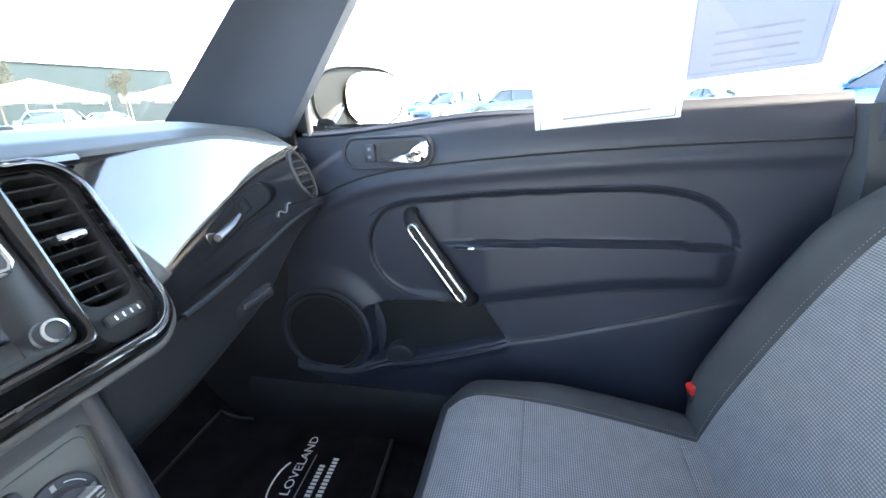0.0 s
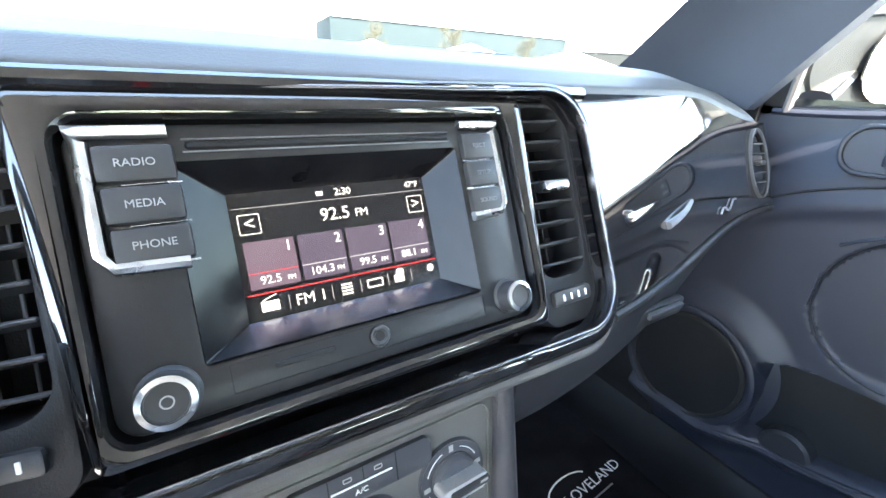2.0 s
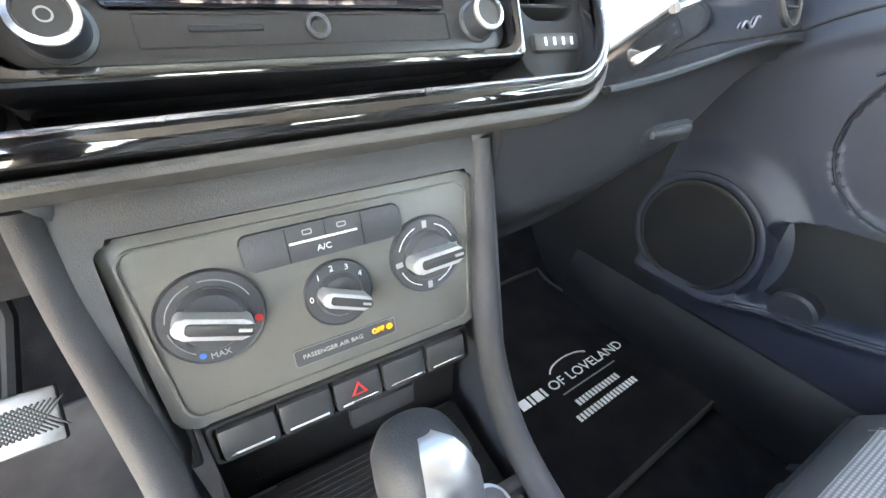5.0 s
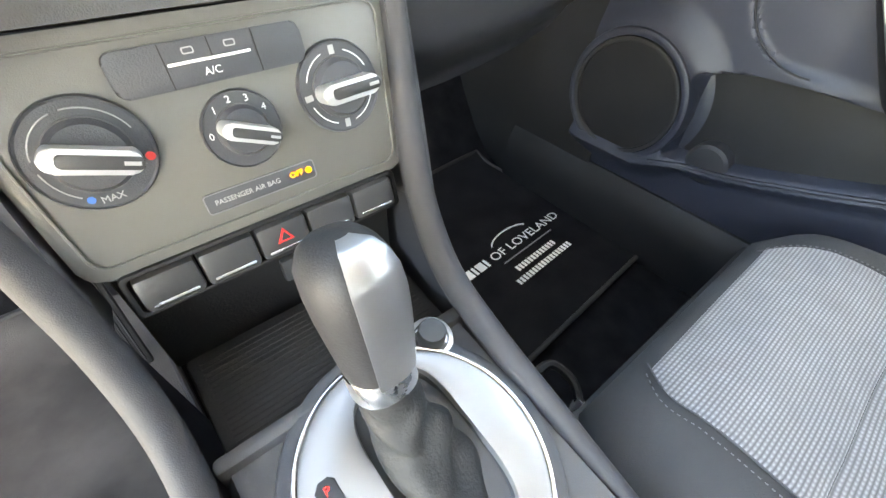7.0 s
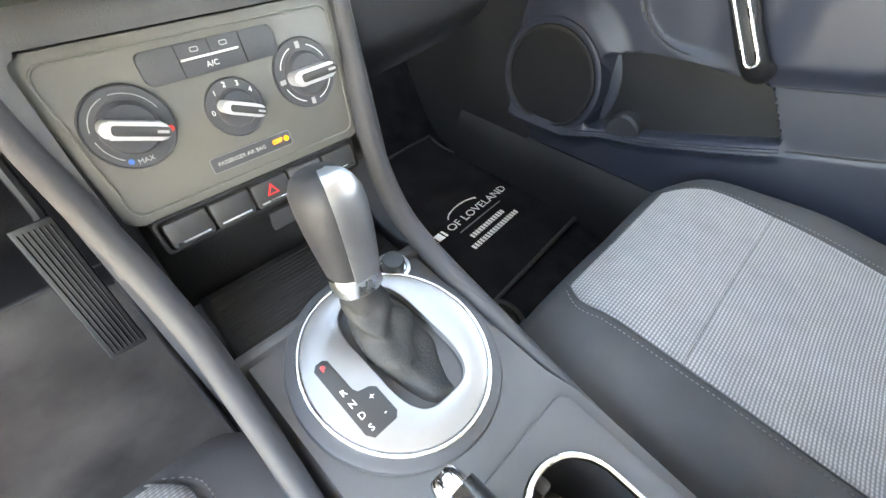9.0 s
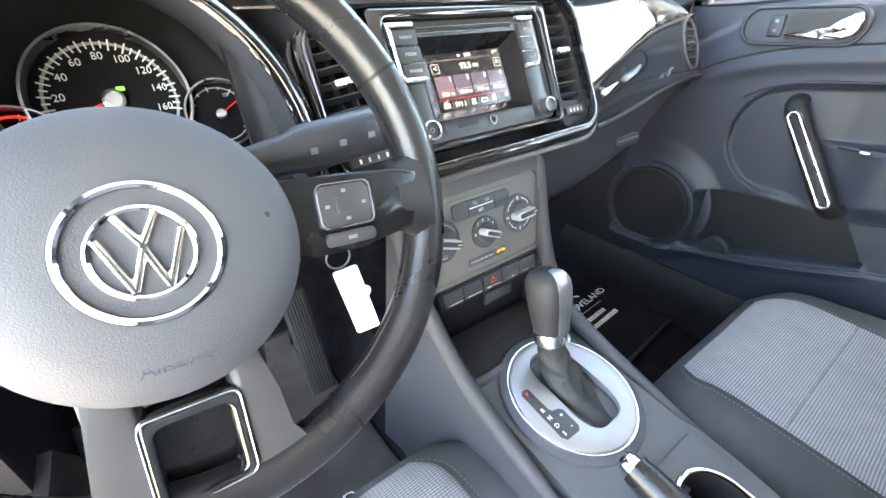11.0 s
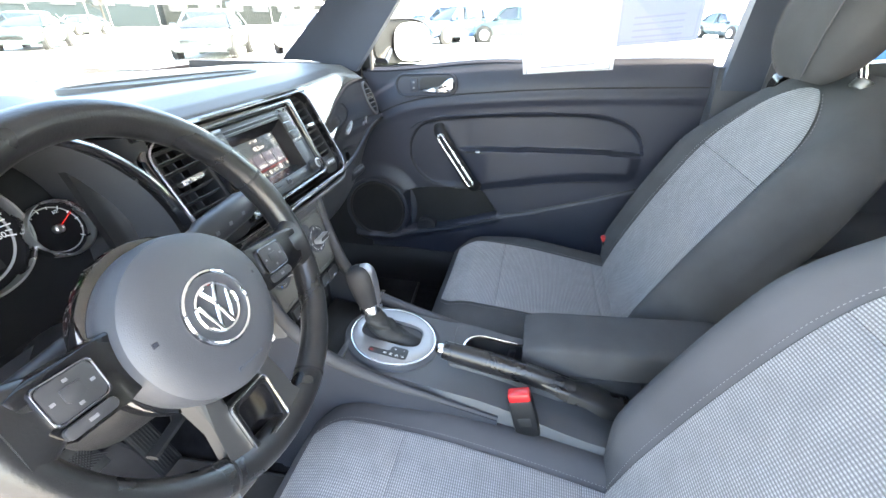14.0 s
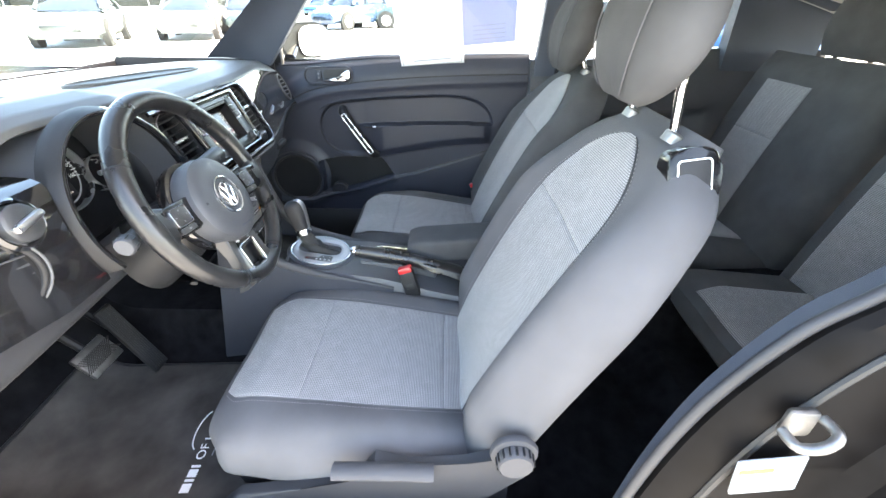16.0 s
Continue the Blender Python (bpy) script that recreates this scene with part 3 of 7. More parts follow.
# lower glove box and knee panel
def lower_fn(x, v):
    p = panel_fn(abs(x), 0.0)
    y0, z0 = p.y, p.z - 0.004
    y = y0 + 0.012 + 0.015 * v + 0.05 * sstep(0.55, 1, v)
    return Vector((x, y, z0 - (0.145 - 0.105 * sstep(0.38, 0.64, abs(x))) * v))
glove_box = part("glove_box", sheet(lower_fn, span(0.115, 0.640, 30), span(0, 1, 20), (0, 0.014, 0.004)), M_KNEE, dash, "dark lower glove box")
p = lower_fn(0.345, 0.42)
part("latch", rbox((0.085, 0.012, 0.022), 0.005, Matrix.Translation(p + Vector((0, -0.004, 0)))), M_KNEE, glove_box)
part("latch_pull", rbox((0.062, 0.008, 0.008), 0.003, Matrix.Translation(p + Vector((0.002, -0.011, 0.004)))), M_TRIM, glove_box)
def knee_fn(x, v):
    y = 0.03 + 0.02 * v + 0.20 * sstep(0.3, 1, v) + 0.02 * sstep(-0.3, -0.66, x)
    return Vector((x, y, 0.585 - 0.20 * v - 0.03 * sstep(-0.3, -0.66, x)))
part("knee_panel", sheet(knee_fn, span(-0.665, -0.118, 30), span(0, 1, 18), (0, 0.014, 0.004)), M_KNEE, dash)
part("closing_panel", rbox((1.28, 0.02, 0.22), 0.004, Matrix.Translation((0, 0.30, 0.60))), M_TRIM_DARK, dash)
part("firewall", rbox((1.26, 0.02, 0.66), 0.004, Matrix.Translation((0, 0.70, 0.36))), M_CARPET, dash)

# centre surround
outer = rrect(-0.180, -0.044, 0.180, 0.134, 0.035, 8)
inner = rrect(-0.171, -0.032, 0.171, 0.126, 0.028, 8)
surround = part("centre_surround", ring_prism(outer, inner, -0.02, 0.016, RAD, 0.004), M_GLOSS, dash, "piano-black centre surround")
o2, i2 = rrect(-0.1735, -0.0345, 0.1735, 0.1285, 0.03, 8), rrect(-0.171, -0.032, 0.171, 0.126, 0.028, 8)
part("chrome_line", ring_prism(o2, i2, 0.010, 0.0185, RAD, 0.001), M_DARKCHROME, surround)
o2, i2 = rrect(-0.184, -0.053, 0.184, 0.132, 0.04, 8), rrect(-0.180, -0.046, 0.180, 0.131, 0.036, 8)
part("lower_rim", ring_prism(o2, i2, -0.02, 0.010, RAD, 0.003), M_PAD, surround)
part("backing", prism(rrect(-0.172, -0.033, 0.172, 0.127, 0.028), -0.05, -0.045, RAD), M_TRIM_DARK, surround)
# black trapezoid frame round the radio
o3 = rrect(-0.115, -0.021, 0.115, 0.1235, 0.006, 5, top=(-0.123, 0.123))
i3 = rrect(-0.1085, -0.0135, 0.1085, 0.1135, 0.010, 5)
part("radio_frame", ring_prism(o3, i3, -0.03, 0.012, RAD, 0.004), M_GLOSS, surround)

def vent(sgn):
    v = part("air_vent", ring_prism(rrect(min(sgn * 0.118, sgn * 0.172), -0.03, max(sgn * 0.118, sgn * 0.172), 0.125, 0.015),
             rrect(min(sgn * 0.1225, sgn * 0.1665), 0.004, max(sgn * 0.1225, sgn * 0.1665), 0.121, 0.014), -0.03, 0.002, RAD, 0.002), M_TRIM_DARK, dash, "black air vent with thin slats")
    for i in range(8):
        y = 0.012 + i * 0.0142
        b = rbox((0.044, 0.0022, 0.017), 0.0009, at(RAD, sgn * 0.1445, y, -0.008) @ Matrix.Rotation(radians(-8), 4, "X"), 1)
        part("slat", b, M_KEY, v, smooth=False)
    for x in (-0.012, 0.0, 0.012):
        part("rear_vane", rbox((0.0015, 0.11, 0.014), 0.0005, at(RAD, sgn * 0.1445 + x, 0.062, -0.032), 1), M_KEY, v, smooth=False)
    part("tab", rbox((0.024, 0.007, 0.012), 0.0025, at(RAD, sgn * 0.1445, 0.066, 0.004)), M_SATIN, v, "satin slider tab")
    wheel = part("thumb_wheel", rbox((0.036, 0.011, 0.006), 0.004, at(RAD, sgn * 0.1445, -0.010, 0.003)), M_KEY, v)
    for x in (-0.010, -0.003, 0.004, 0.011):
        part("mark", rbox((0.0016, 0.0045, 0.001), 0.0003, at(RAD, sgn * 0.1445 + x, -0.010, 0.0062), 1), M_WHITE, wheel, smooth=False)
for sgn in (-1, 1):
    vent(sgn)

# the driver's end of the surround bends forward, to face the wheel
def bend(ob):
    inv = RAD.inverted()
    for v in ob.data.vertices:
        p = inv @ v.co
        if p.x < -0.118:
            d = (-0.118 - p.x) * 1.3
            v.co = RAD @ Vector((-0.118 - d * 0.92, p.y, p.z - d * 0.40))
for ob in list(dash.children):
    if ob.name.split(".")[0] in ("centre_surround", "air_vent"):
        bend(ob)
        for sub_part in ob.children:
            bend(sub_part)
            for piece in sub_part.children:
                bend(piece)

# oval vent at the passenger end
ex = (panel_fn(0.625, 0.5) - panel_fn(0.585, 0.5)).normalized()
ey = (panel_fn(0.605, 0.6) - panel_fn(0.605, 0.4)).normalized()
END = base(panel_fn(0.606, 0.52, -0.003), ex, ey, ex.cross(ey))
ev = part("end_vent", ring_prism(ellipse(0, 0, 0.026, 0.046), ellipse(0, 0, 0.021, 0.041), -0.02, 0.006, END, 0.002), M_TRIM_DARK, dash, "oval black end vent")
part("rim", ring_prism(ellipse(0, 0, 0.028, 0.048), ellipse(0, 0, 0.026, 0.046), -0.01, 0.007, END, 0.001), M_CONSOLE, ev)
part("backing", prism(ellipse(0, 0, 0.023, 0.043), -0.004, 0.0005, END), M_TRIM_DARK, ev)
for i in range(5):
    y = -0.026 + i * 0.013
    part("slat", rbox((0.036 - 0.3 * abs(y), 0.002, 0.008), 0.0008, at(END, 0, y, 0.003), 1), M_TRIM, ev, smooth=False)
part("tab", rbox((0.014, 0.006, 0.01), 0.002, at(END, 0, 0, 0.006)), M_KEY, ev)
DEND = base((-0.595, 0.035, 0.625), (0.88, -0.48, 0), (0, 0, 1), (-0.48, -0.88, 0))
dv = part("end_vent", ring_prism(ellipse(0, 0, 0.050, 0.052), ellipse(0, 0, 0.042, 0.044), -0.02, 0.012, DEND, 0.003), M_TRIM_DARK, dash, "round black end vent with grey rim")
part("rim", ring_prism(ellipse(0, 0, 0.054, 0.056), ellipse(0, 0, 0.050, 0.052), -0.01, 0.012, DEND, 0.002), M_CONSOLE, dv)
part("backing", prism(ellipse(0, 0, 0.045, 0.047), -0.03, -0.028, DEND), M_TRIM_DARK, dv)
for i in range(6):
    part("slat", rbox((0.074, 0.0022, 0.014), 0.0008, at(DEND, 0, -0.032 + i * 0.0128, 0.0), 1), M_KEY, dv, smooth=False)

# ---- radio ----
radio = thing("car_radio", (0, 0.0, 0.61), "car radio with lit touch screen in a dark face plate", "radio")
part("face_plate", ring_prism(rrect(-0.107, -0.012, 0.107, 0.112, 0.010), rrect(-0.074, 0.0085, 0.0705, 0.0958, 0.002, 6), -0.02, 0.004, RAD, 0.0015), M_PLATE, radio)
# sloping bezel round the screen
bz_o = rrect(-0.074, 0.0085, 0.0705, 0.0958, 0.002, 6)
bz_i = rrect(-0.0535, 0.0195, 0.0535, 0.083, 0.001, 6)
bm = loft([[(x, y, 0.0045) for x, y in bz_o], [(x, y, -0.012) for x, y in bz_i]], False, RAD)
part("bezel", bm, M_BEZEL, radio, "piano-black sloping screen bezel")
part("bezel_edge", loft([[(-0.0725, 0.0090, 0.0040), (0.069, 0.0090, 0.0040), (0.069, 0.0100, 0.0048), (-0.0725, 0.0100, 0.0048)], [(-0.0535, 0.0190, -0.0116), (0.0535, 0.0190, -0.0116), (0.0535, 0.0202, -0.0106), (-0.0535, 0.0202, -0.0106)]], True, RAD), M_DARKCHROME, radio, "bright lower bezel", False)
screen = part("screen", prism(rrect(-0.0537, 0.0193, 0.0537, 0.0832, 0.0008), -0.016, -0.0118, RAD), None, radio, "lit colour touch screen")
sm = bpy.data.materials.new("screen glass")
sm.use_nodes = True
sb = sm.node_tree.nodes["Principled BSDF"]
sb.inputs["Base Color"].default_value = (0.008, 0.008, 0.01, 1)
sb.inputs["Roughness"].default_value = 0.12
screen.data.materials.append(sm)
SC = at(RAD, 0, 0, -0.0114)
def scr(x, y):
    """A place on the screen, from its lower left corner, in fractions."""
    return -0.0525 + 0.105 * x, 0.0205 + 0.0615 * y
M_TILE = glow("screen tile", (0.24, 0.19, 0.30), 0.030)
M_TILE_ON = glow("screen tile selected", (0.34, 0.24, 0.34), 0.034)
M_LITSOFT = glow("screen soft white", (0.85, 0.85, 0.9), 0.05)
for i, (n, f) in enumerate((("1", "92.5"), ("2", "104.3"), ("3", "99.5"), ("4", "88.1"))):
    x0, y0 = scr(0.02 + 0.243 * i, 0.245)
    x1, y1 = scr(0.245 + 0.243 * i, 0.625)
    part("preset", prism(rrect(x0, y0, x1, y1, 0.0004, 2), 0, 0.0001, SC), M_TILE_ON if i == 0 else M_TILE, screen, smooth=False)
    part("preset_line", prism(rrect(x0, y0 + 0.0075, x1, y0 + 0.008, 0.0001, 2), 0.0001, 0.0002, SC), M_LITRED if i == 0 else M_LITSOFT, screen, smooth=False)
    lettering("preset_number", n, 0.0075, at(SC, x1 - 0.003, y1 - 0.0042, 0.0003), M_LIT, screen)
    lettering("preset_name", f, 0.0058, at(SC, (x0 + x1) / 2 - 0.002, y0 + 0.0038, 0.0003), M_LIT, screen)
    lettering("preset_band", "FM", 0.0033, at(SC, (x0 + x1) / 2 + 0.0078, y0 + 0.0032, 0.0003), M_LIT, screen)
for y, mm in ((0.205, M_LITRED),):
    x0, yy = scr(0.0, y)
    x1, _ = scr(1.0, y)
    part("red_line", prism(rrect(x0, yy - 0.0003, x1, yy + 0.0003, 0.0001, 2), 0, 0.0001, SC), mm, screen, smooth=False)
x0, yy = scr(0.0, 0.895)
part("top_line", prism(rrect(x0, yy - 0.00012, x0 + 0.105, yy + 0.00012, 0.00005, 2), 0, 0.0001, SC), M_LITSOFT, screen, smooth=False)
x, y = scr(0.50, 0.765)
lettering("station", "92.5", 0.0095, at(SC, x - 0.003, y, 0.0002), M_LIT, screen)
lettering("station_band", "FM", 0.0062, at(SC, x + 0.0118, y - 0.0008, 0.0002), M_LIT, screen)
x, y = scr(0.53, 0.955)
lettering("clock", "2:30", 0.0055, at(SC, x, y, 0.0002), M_LIT, screen)
x, y = scr(0.93, 0.955)
lettering("temperature", "47°F", 0.0048, at(SC, x, y, 0.0002), M_LIT, screen)
x, y = scr(0.28, 0.095)
lettering("band", "FM 1", 0.0080, at(SC, x, y, 0.0002), M_LIT, screen)
for px, ch in ((0.065, "<"), (0.935, ">")):
    x, y = scr(px, 0.765)
    part("arrow_box", ring_prism(rrect(x - 0.005, y - 0.005, x + 0.005, y + 0.005, 0.0006, 2), rrect(x - 0.0046, y - 0.0046, x + 0.0046, y + 0.0046, 0.0004, 2), 0, 0.0001, SC), M_LIT, screen, smooth=False)
    lettering("arrow", ch, 0.009, at(SC, x, y, 0.0002), M_LIT, screen)
x, y = scr(0.09, 0.10)
ic = rbox((0.0085, 0.005, 0.0002), 0.0, at(SC, x, y, 0.0002))
part("radio_icon", rbox((0.007, 0.0006, 0.0002), 0.0, at(SC, x, y + 0.0042, 0.0002, 20), 1, ic), M_LIT, screen, smooth=False)
x, y = scr(0.46, 0.10)
for k in range(4):
    part("list_icon", rbox((0.006, 0.0009, 0.0002), 0.0, at(SC, x, y - 0.0025 + k * 0.0017, 0.0002)), M_LIT, screen, smooth=False)
x, y = scr(0.615, 0.10)
part("tape_icon", ring_prism(rrect(x - 0.0048, y - 0.0024, x + 0.0048, y + 0.0024, 0.0008, 2), rrect(x - 0.004, y - 0.0016, x + 0.004, y + 0.0016, 0.0005, 2), 0, 0.0001, SC), M_LIT, screen, smooth=False)
x, y = scr(0.755, 0.11)
ic = rbox((0.006, 0.0042, 0.0002), 0.0, at(SC, x, y - 0.001, 0.0002))
part("mute_icon", lathe([(0.0001, 0), (0.0026, 0.0001), (0.0026, 0.0002), (0.0001, 0.0002)], at(SC, x + 0.001, y + 0.002, 0.0), 12, ic), M_LIT, screen, smooth=False)
x, y = scr(0.955, 0.13)
part("gear_icon", lathe([(0.0009, 0), (0.0022, 0.0001), (0.0022, 0.0002), (0.0009, 0.0002)], at(SC, x, y, 0.0), 12), M_LIT, screen, smooth=False)
x, y = scr(0.41, 0.955)
part("speaker_icon", rbox((0.0035, 0.0022, 0.0002), 0.0, at(SC, x, y, 0.0002)), M_LIT, screen, smooth=False)
for px in (0.175, 0.385, 0.535, 0.69, 0.83):
    x, y = scr(px, 0.10)
    part("divider", rbox((0.0003, 0.007, 0.0002), 0.0, at(SC, x, y, 0.0002)), M_LITSOFT, screen, smooth=False)
# slot above the screen
part("disc_slot", rbox((0.133, 0.0035, 0.002), 0.001, at(RAD, 0, 0.1025, 0.0042), 1), M_TRIM_DARK, radio)
for yy in (0.0998, 0.1052):
    part("slot_line", rbox((0.135, 0.0006, 0.001), 0.0002, at(RAD, 0, yy, 0.0046), 1), M_SILVER, radio, smooth=False)
# keys
for i, w in enumerate(("RADIO", "MEDIA", "PHONE")):
    y = 0.0955 - i * 0.0166
    k = part("key", rbox((0.0275, 0.0150, 0.007), 0.002, at(RAD, -0.0845 + i * 0.0006, y, 0.0045)), M_KEY, radio, "black key with pale letters")
    lettering("key_name", w, 0.0046, at(RAD, -0.0845 + i * 0.0008, y, 0.0083), M_PRINT, k)
    part("key_line", rbox((0.021, 0.0009, 0.001), 0.0003, at(RAD, -0.080 + i * 0.0006, y - 0.0084, 0.006), 1), M_SATIN, k)
    k = part("key", rbox((0.0225, 0.0155, 0.007), 0.002, at(RAD, 0.0855, y, 0.0045)), M_KEY, radio)
    lettering("key_name", ("EJECT", "SETUP", "SOUND")[i], 0.0036, at(RAD, 0.0858, y, 0.0083), M_DIM, k)
    part("key_line", rbox((0.020, 0.0009, 0.001), 0.0003, at(RAD, 0.083, y - 0.0084, 0.006), 1), M_SATIN, k)
for sgn, x0, x1 in ((-1, -0.101, -0.072), (1, 0.098, 0.074)):
    pts = [(x1, 0.1085, 0.006), (x0 - sgn * -0.004, 0.1085, 0.006), (x0, 0.104, 0.006), (x0, 0.060, 0.006), (x0 - sgn * 0.004, 0.0545, 0.006), (x1, 0.0535, 0.006)]
    part("key_frame", tube([RAD @ Vector(p) for p in pts], 0.0029, 8, 1.0, up=(0, -0.9, 0.44)), M_SATIN, radio, "satin frame round the keys")
def knob(x, y, r, parent, m, name="knob"):
    k = part(name, lathe([(r * 1.15, 0.002), (r * 1.15, 0.005), (r, 0.006), (r, 0.015), (r * 0.93, 0.0165), (r * 0.72, 0.0168), (r * 0.70, 0.0155), (0.0005, 0.0152)], at(m, x, y), 40), M_KEY, parent, "round black knob")
    part("ring", lathe([(r * 0.97, 0.0145), (r * 0.97, 0.0168), (r * 0.76, 0.0176), (r * 0.76, 0.0150)], at(m, x, y), 40, None, False), M_SATIN, k, "satin ring")
    return k
kn = knob(-0.0885, 0.0010, 0.0106, radio, RAD)
part("power_mark", ring_prism(ellipse(0, 0, 0.0026, 0.0026, 20), ellipse(0, 0, 0.0020, 0.0020, 20), 0.0155, 0.0157, at(RAD, -0.0885, 0.0010)), M_PRINT, kn, smooth=False)
knob(0.089, 0.0020, 0.0092, radio, RAD)
part("jack", lathe([(0.0052, 0.003), (0.0052, 0.0062), (0.0038, 0.0066), (0.0026, 0.0052), (0.0024, 0.0035), (0.0004, 0.0033)], at(RAD, 0.003, 0.0005), 24), M_KEY, radio)
part("jack_hole", lathe([(0.0027, 0.0050), (0.0027, 0.0054), (0.0003, 0.0054)], at(RAD, 0.003, 0.0005), 20), M_RUBBER, radio)
part("jack_ring", ring_prism(ellipse(0, 0, 0.0056, 0.0056, 28), ellipse(0, 0, 0.0050, 0.0050, 28), 0.004, 0.0061, at(RAD, 0.003, 0.0005)), M_DARKCHROME, radio)
part("card_slot", rbox((0.028, 0.003, 0.001), 0.0005, at(RAD, -0.034, 0.0008, 0.0042), 1), M_TRIM_DARK, radio)
part("flap", ring_prism(rrect(-0.066, -0.0065, 0.071, 0.0068, 0.001, 2), rrect(-0.0654, -0.0060, 0.0704, 0.0062, 0.0008, 2), 0.003, 0.0044, RAD), M_TRIM_DARK, radio, smooth=False)

# ---- heater panel ----
heater = thing("heater_panel", (CX, 0.0, 0.40), "warm grey heater panel with three round dials", "heater panel")
part("panel", prism(rrect(-0.100, -0.062, 0.100, 0.052, 0.010, 6, top=(-0.106, 0.106)), -0.03, 0.0, CLI, 0.002), M_GREY, heater)
fo, fi = rrect(-0.121, -0.092, 0.121, 0.079, 0.022, 6), rrect(-0.1015, -0.0905, 0.1015, 0.0535, 0.010, 6, top=(-0.1075, 0.1075))
part("frame", prism([(0.121, -0.09)] + fo[7:21] + [(-0.121, -0.09), (-0.1015, -0.09)] + fi[7:21][::-1] + [(0.1015, -0.09)], -0.03, 0.005, CLI, 0.003), M_CONSOLE, heater, "dark grey frame")
part("panel_line", ring_prism(rrect(-0.094, -0.056, 0.094, 0.046, 0.010, 6, top=(-0.100, 0.100)), rrect(-0.0925, -0.0545, 0.0925, 0.0445, 0.009, 6, top=(-0.0985, 0.0985)), -0.001, 0.0016, CLI, 0.0005), M_GREY, heater)
def dial(x, y, r, kind):
    d = part("dial", lathe([(r, -0.002), (r, 0.0015), (r * 0.97, 0.003), (r * 0.93, 0.0022), (r * 0.66, 0.0026), (r * 0.62, 0.006), (r * 0.55, 0.0085), (0.0004, 0.0088)], at(CLI, x, y), 48), M_TRIM, heater, "black rotary dial with a silver grip")
    turn = {"l": -20, "m": -23, "r": 2}[kind]
    g = at(CLI, x, y, 0.0, turn)
    grip_poly = rrect(-r * 0.68, -r * 0.21, r * 0.72, r * 0.21, r * 0.20, 5)
    gr = part("grip", prism(grip_poly, 0.006, 0.019, g, 0.0016, 2), M_GRIP, d, "silver grip")
    part("grip_inset", prism(rrect(-r * 0.46, -r * 0.115, r * 0.715, r * 0.115, r * 0.08, 5), 0.017, 0.0197, g, 0.0006), M_KEY, gr, "dark top of the grip")
    part("grip_line", rbox((r * 0.24, r * 0.07, 0.0004), 0.0001, g @ Matrix.Translation((r * 0.54, 0, 0.0199)), 1), M_PRINT, gr, smooth=False)
    part("dial_rim", lathe([(r * 0.66, 0.0022), (r * 0.66, 0.0045), (r * 0.63, 0.0045)], at(CLI, x, y), 40, None, False), M_CONSOLE, d)
    rr = r * 0.79
    if kind == "l":
        for a0, a1 in ((20, 95), (105, 170), (185, 235)):
            pts = [Vector((rr * math.cos(radians(a)), rr * math.sin(radians(a)), 0.0026)) for a in span(a0, a1, 12)]
            part("scale", tube([at(CLI, x, y) @ p for p in pts], 0.0004, 4), M_PRINT, d, smooth=False)
        part("hot_dot", lathe([(0.0022, 0), (0.0022, 0.0004), (0.0001, 0.0004)], at(CLI, x + rr * 1.02, y - rr * 0.35, 0.0024), 14), M_REDPRINT, d)
        part("cold_dot", lathe([(0.0018, 0), (0.0018, 0.0004), (0.0001, 0.0004)], at(CLI, x - rr * 0.45, y - rr * 0.92, 0.0024), 14), M_BLUE, d)
        lettering("dial_word", "MAX", 0.0048, at(CLI, x - rr * 0.05, y - rr * 1.0, 0.0027), M_PRINT, d)
    elif kind == "m":
        for ch, a in (("0", 178), ("1", 130), ("2", 98), ("3", 66), ("4", 32)):
            lettering("dial_digit", ch, 0.0052, at(CLI, x + rr * math.cos(radians(a)), y + rr * math.sin(radians(a)), 0.0027), M_WHITE, d)
    else:
        for a0, a1 in ((25, 70), (110, 160), (200, 250), (285, 335)):
            pts = [Vector((rr * math.cos(radians(a)), rr * math.sin(radians(a)), 0.0026)) for a in span(a0, a1, 8)]
            part("scale", tube([at(CLI, x, y) @ p for p in pts], 0.0004, 4), M_WHITE, d, smooth=False)
        for a in (90, 5, 185, 268):
            part("scale_mark", rbox((0.005, 0.0035, 0.0003), 0.0001, at(CLI, x + rr * math.cos(radians(a)), y + rr * math.sin(radians(a)), 0.0026, a), 1), M_PRINT, d, smooth=False)
dial(-0.0670, 0.001, 0.0270, "l")
dial(0.0015, -0.007, 0.0215, "m")
dial(0.0640, 0.001, 0.0270, "r")
strip = part("button_strip", prism(rrect(-0.046, 0.0195, 0.048, 0.0405, 0.005), -0.001, 0.004, CLI, 0.0015), M_TRIM, heater, "dark button strip")
part("strip_line", rbox((0.040, 0.0014, 0.001), 0.0004, at(CLI, -0.001, 0.0305, 0.0043), 1), M_WHITE, strip)
part("groove", rbox((0.0006, 0.020, 0.0006), 0.0, at(CLI, -0.022, 0.030, 0.0042)), M_TRIM_DARK, strip, smooth=False)
part("groove", rbox((0.0006, 0.020, 0.0006), 0.0, at(CLI, 0.022, 0.030, 0.0042)), M_TRIM_DARK, strip, smooth=False)
part("groove", rbox((0.0006, 0.009, 0.0006), 0.0, at(CLI, 0.0, 0.0358, 0.0042)), M_TRIM_DARK, strip, smooth=False)
lettering("button_word", "A/C", 0.0052, at(CLI, -0.002, 0.0248, 0.0043), M_WHITE, strip)
for x in (-0.010, 0.010):
    part("button_mark", ring_prism(rrect(x - 0.0028, 0.034, x + 0.0028, 0.0372, 0.0008, 2), rrect(x - 0.0022, 0.0346, x + 0.0022, 0.0366, 0.0005, 2), 0.004, 0.0043, CLI), M_PRINT, strip, smooth=False)
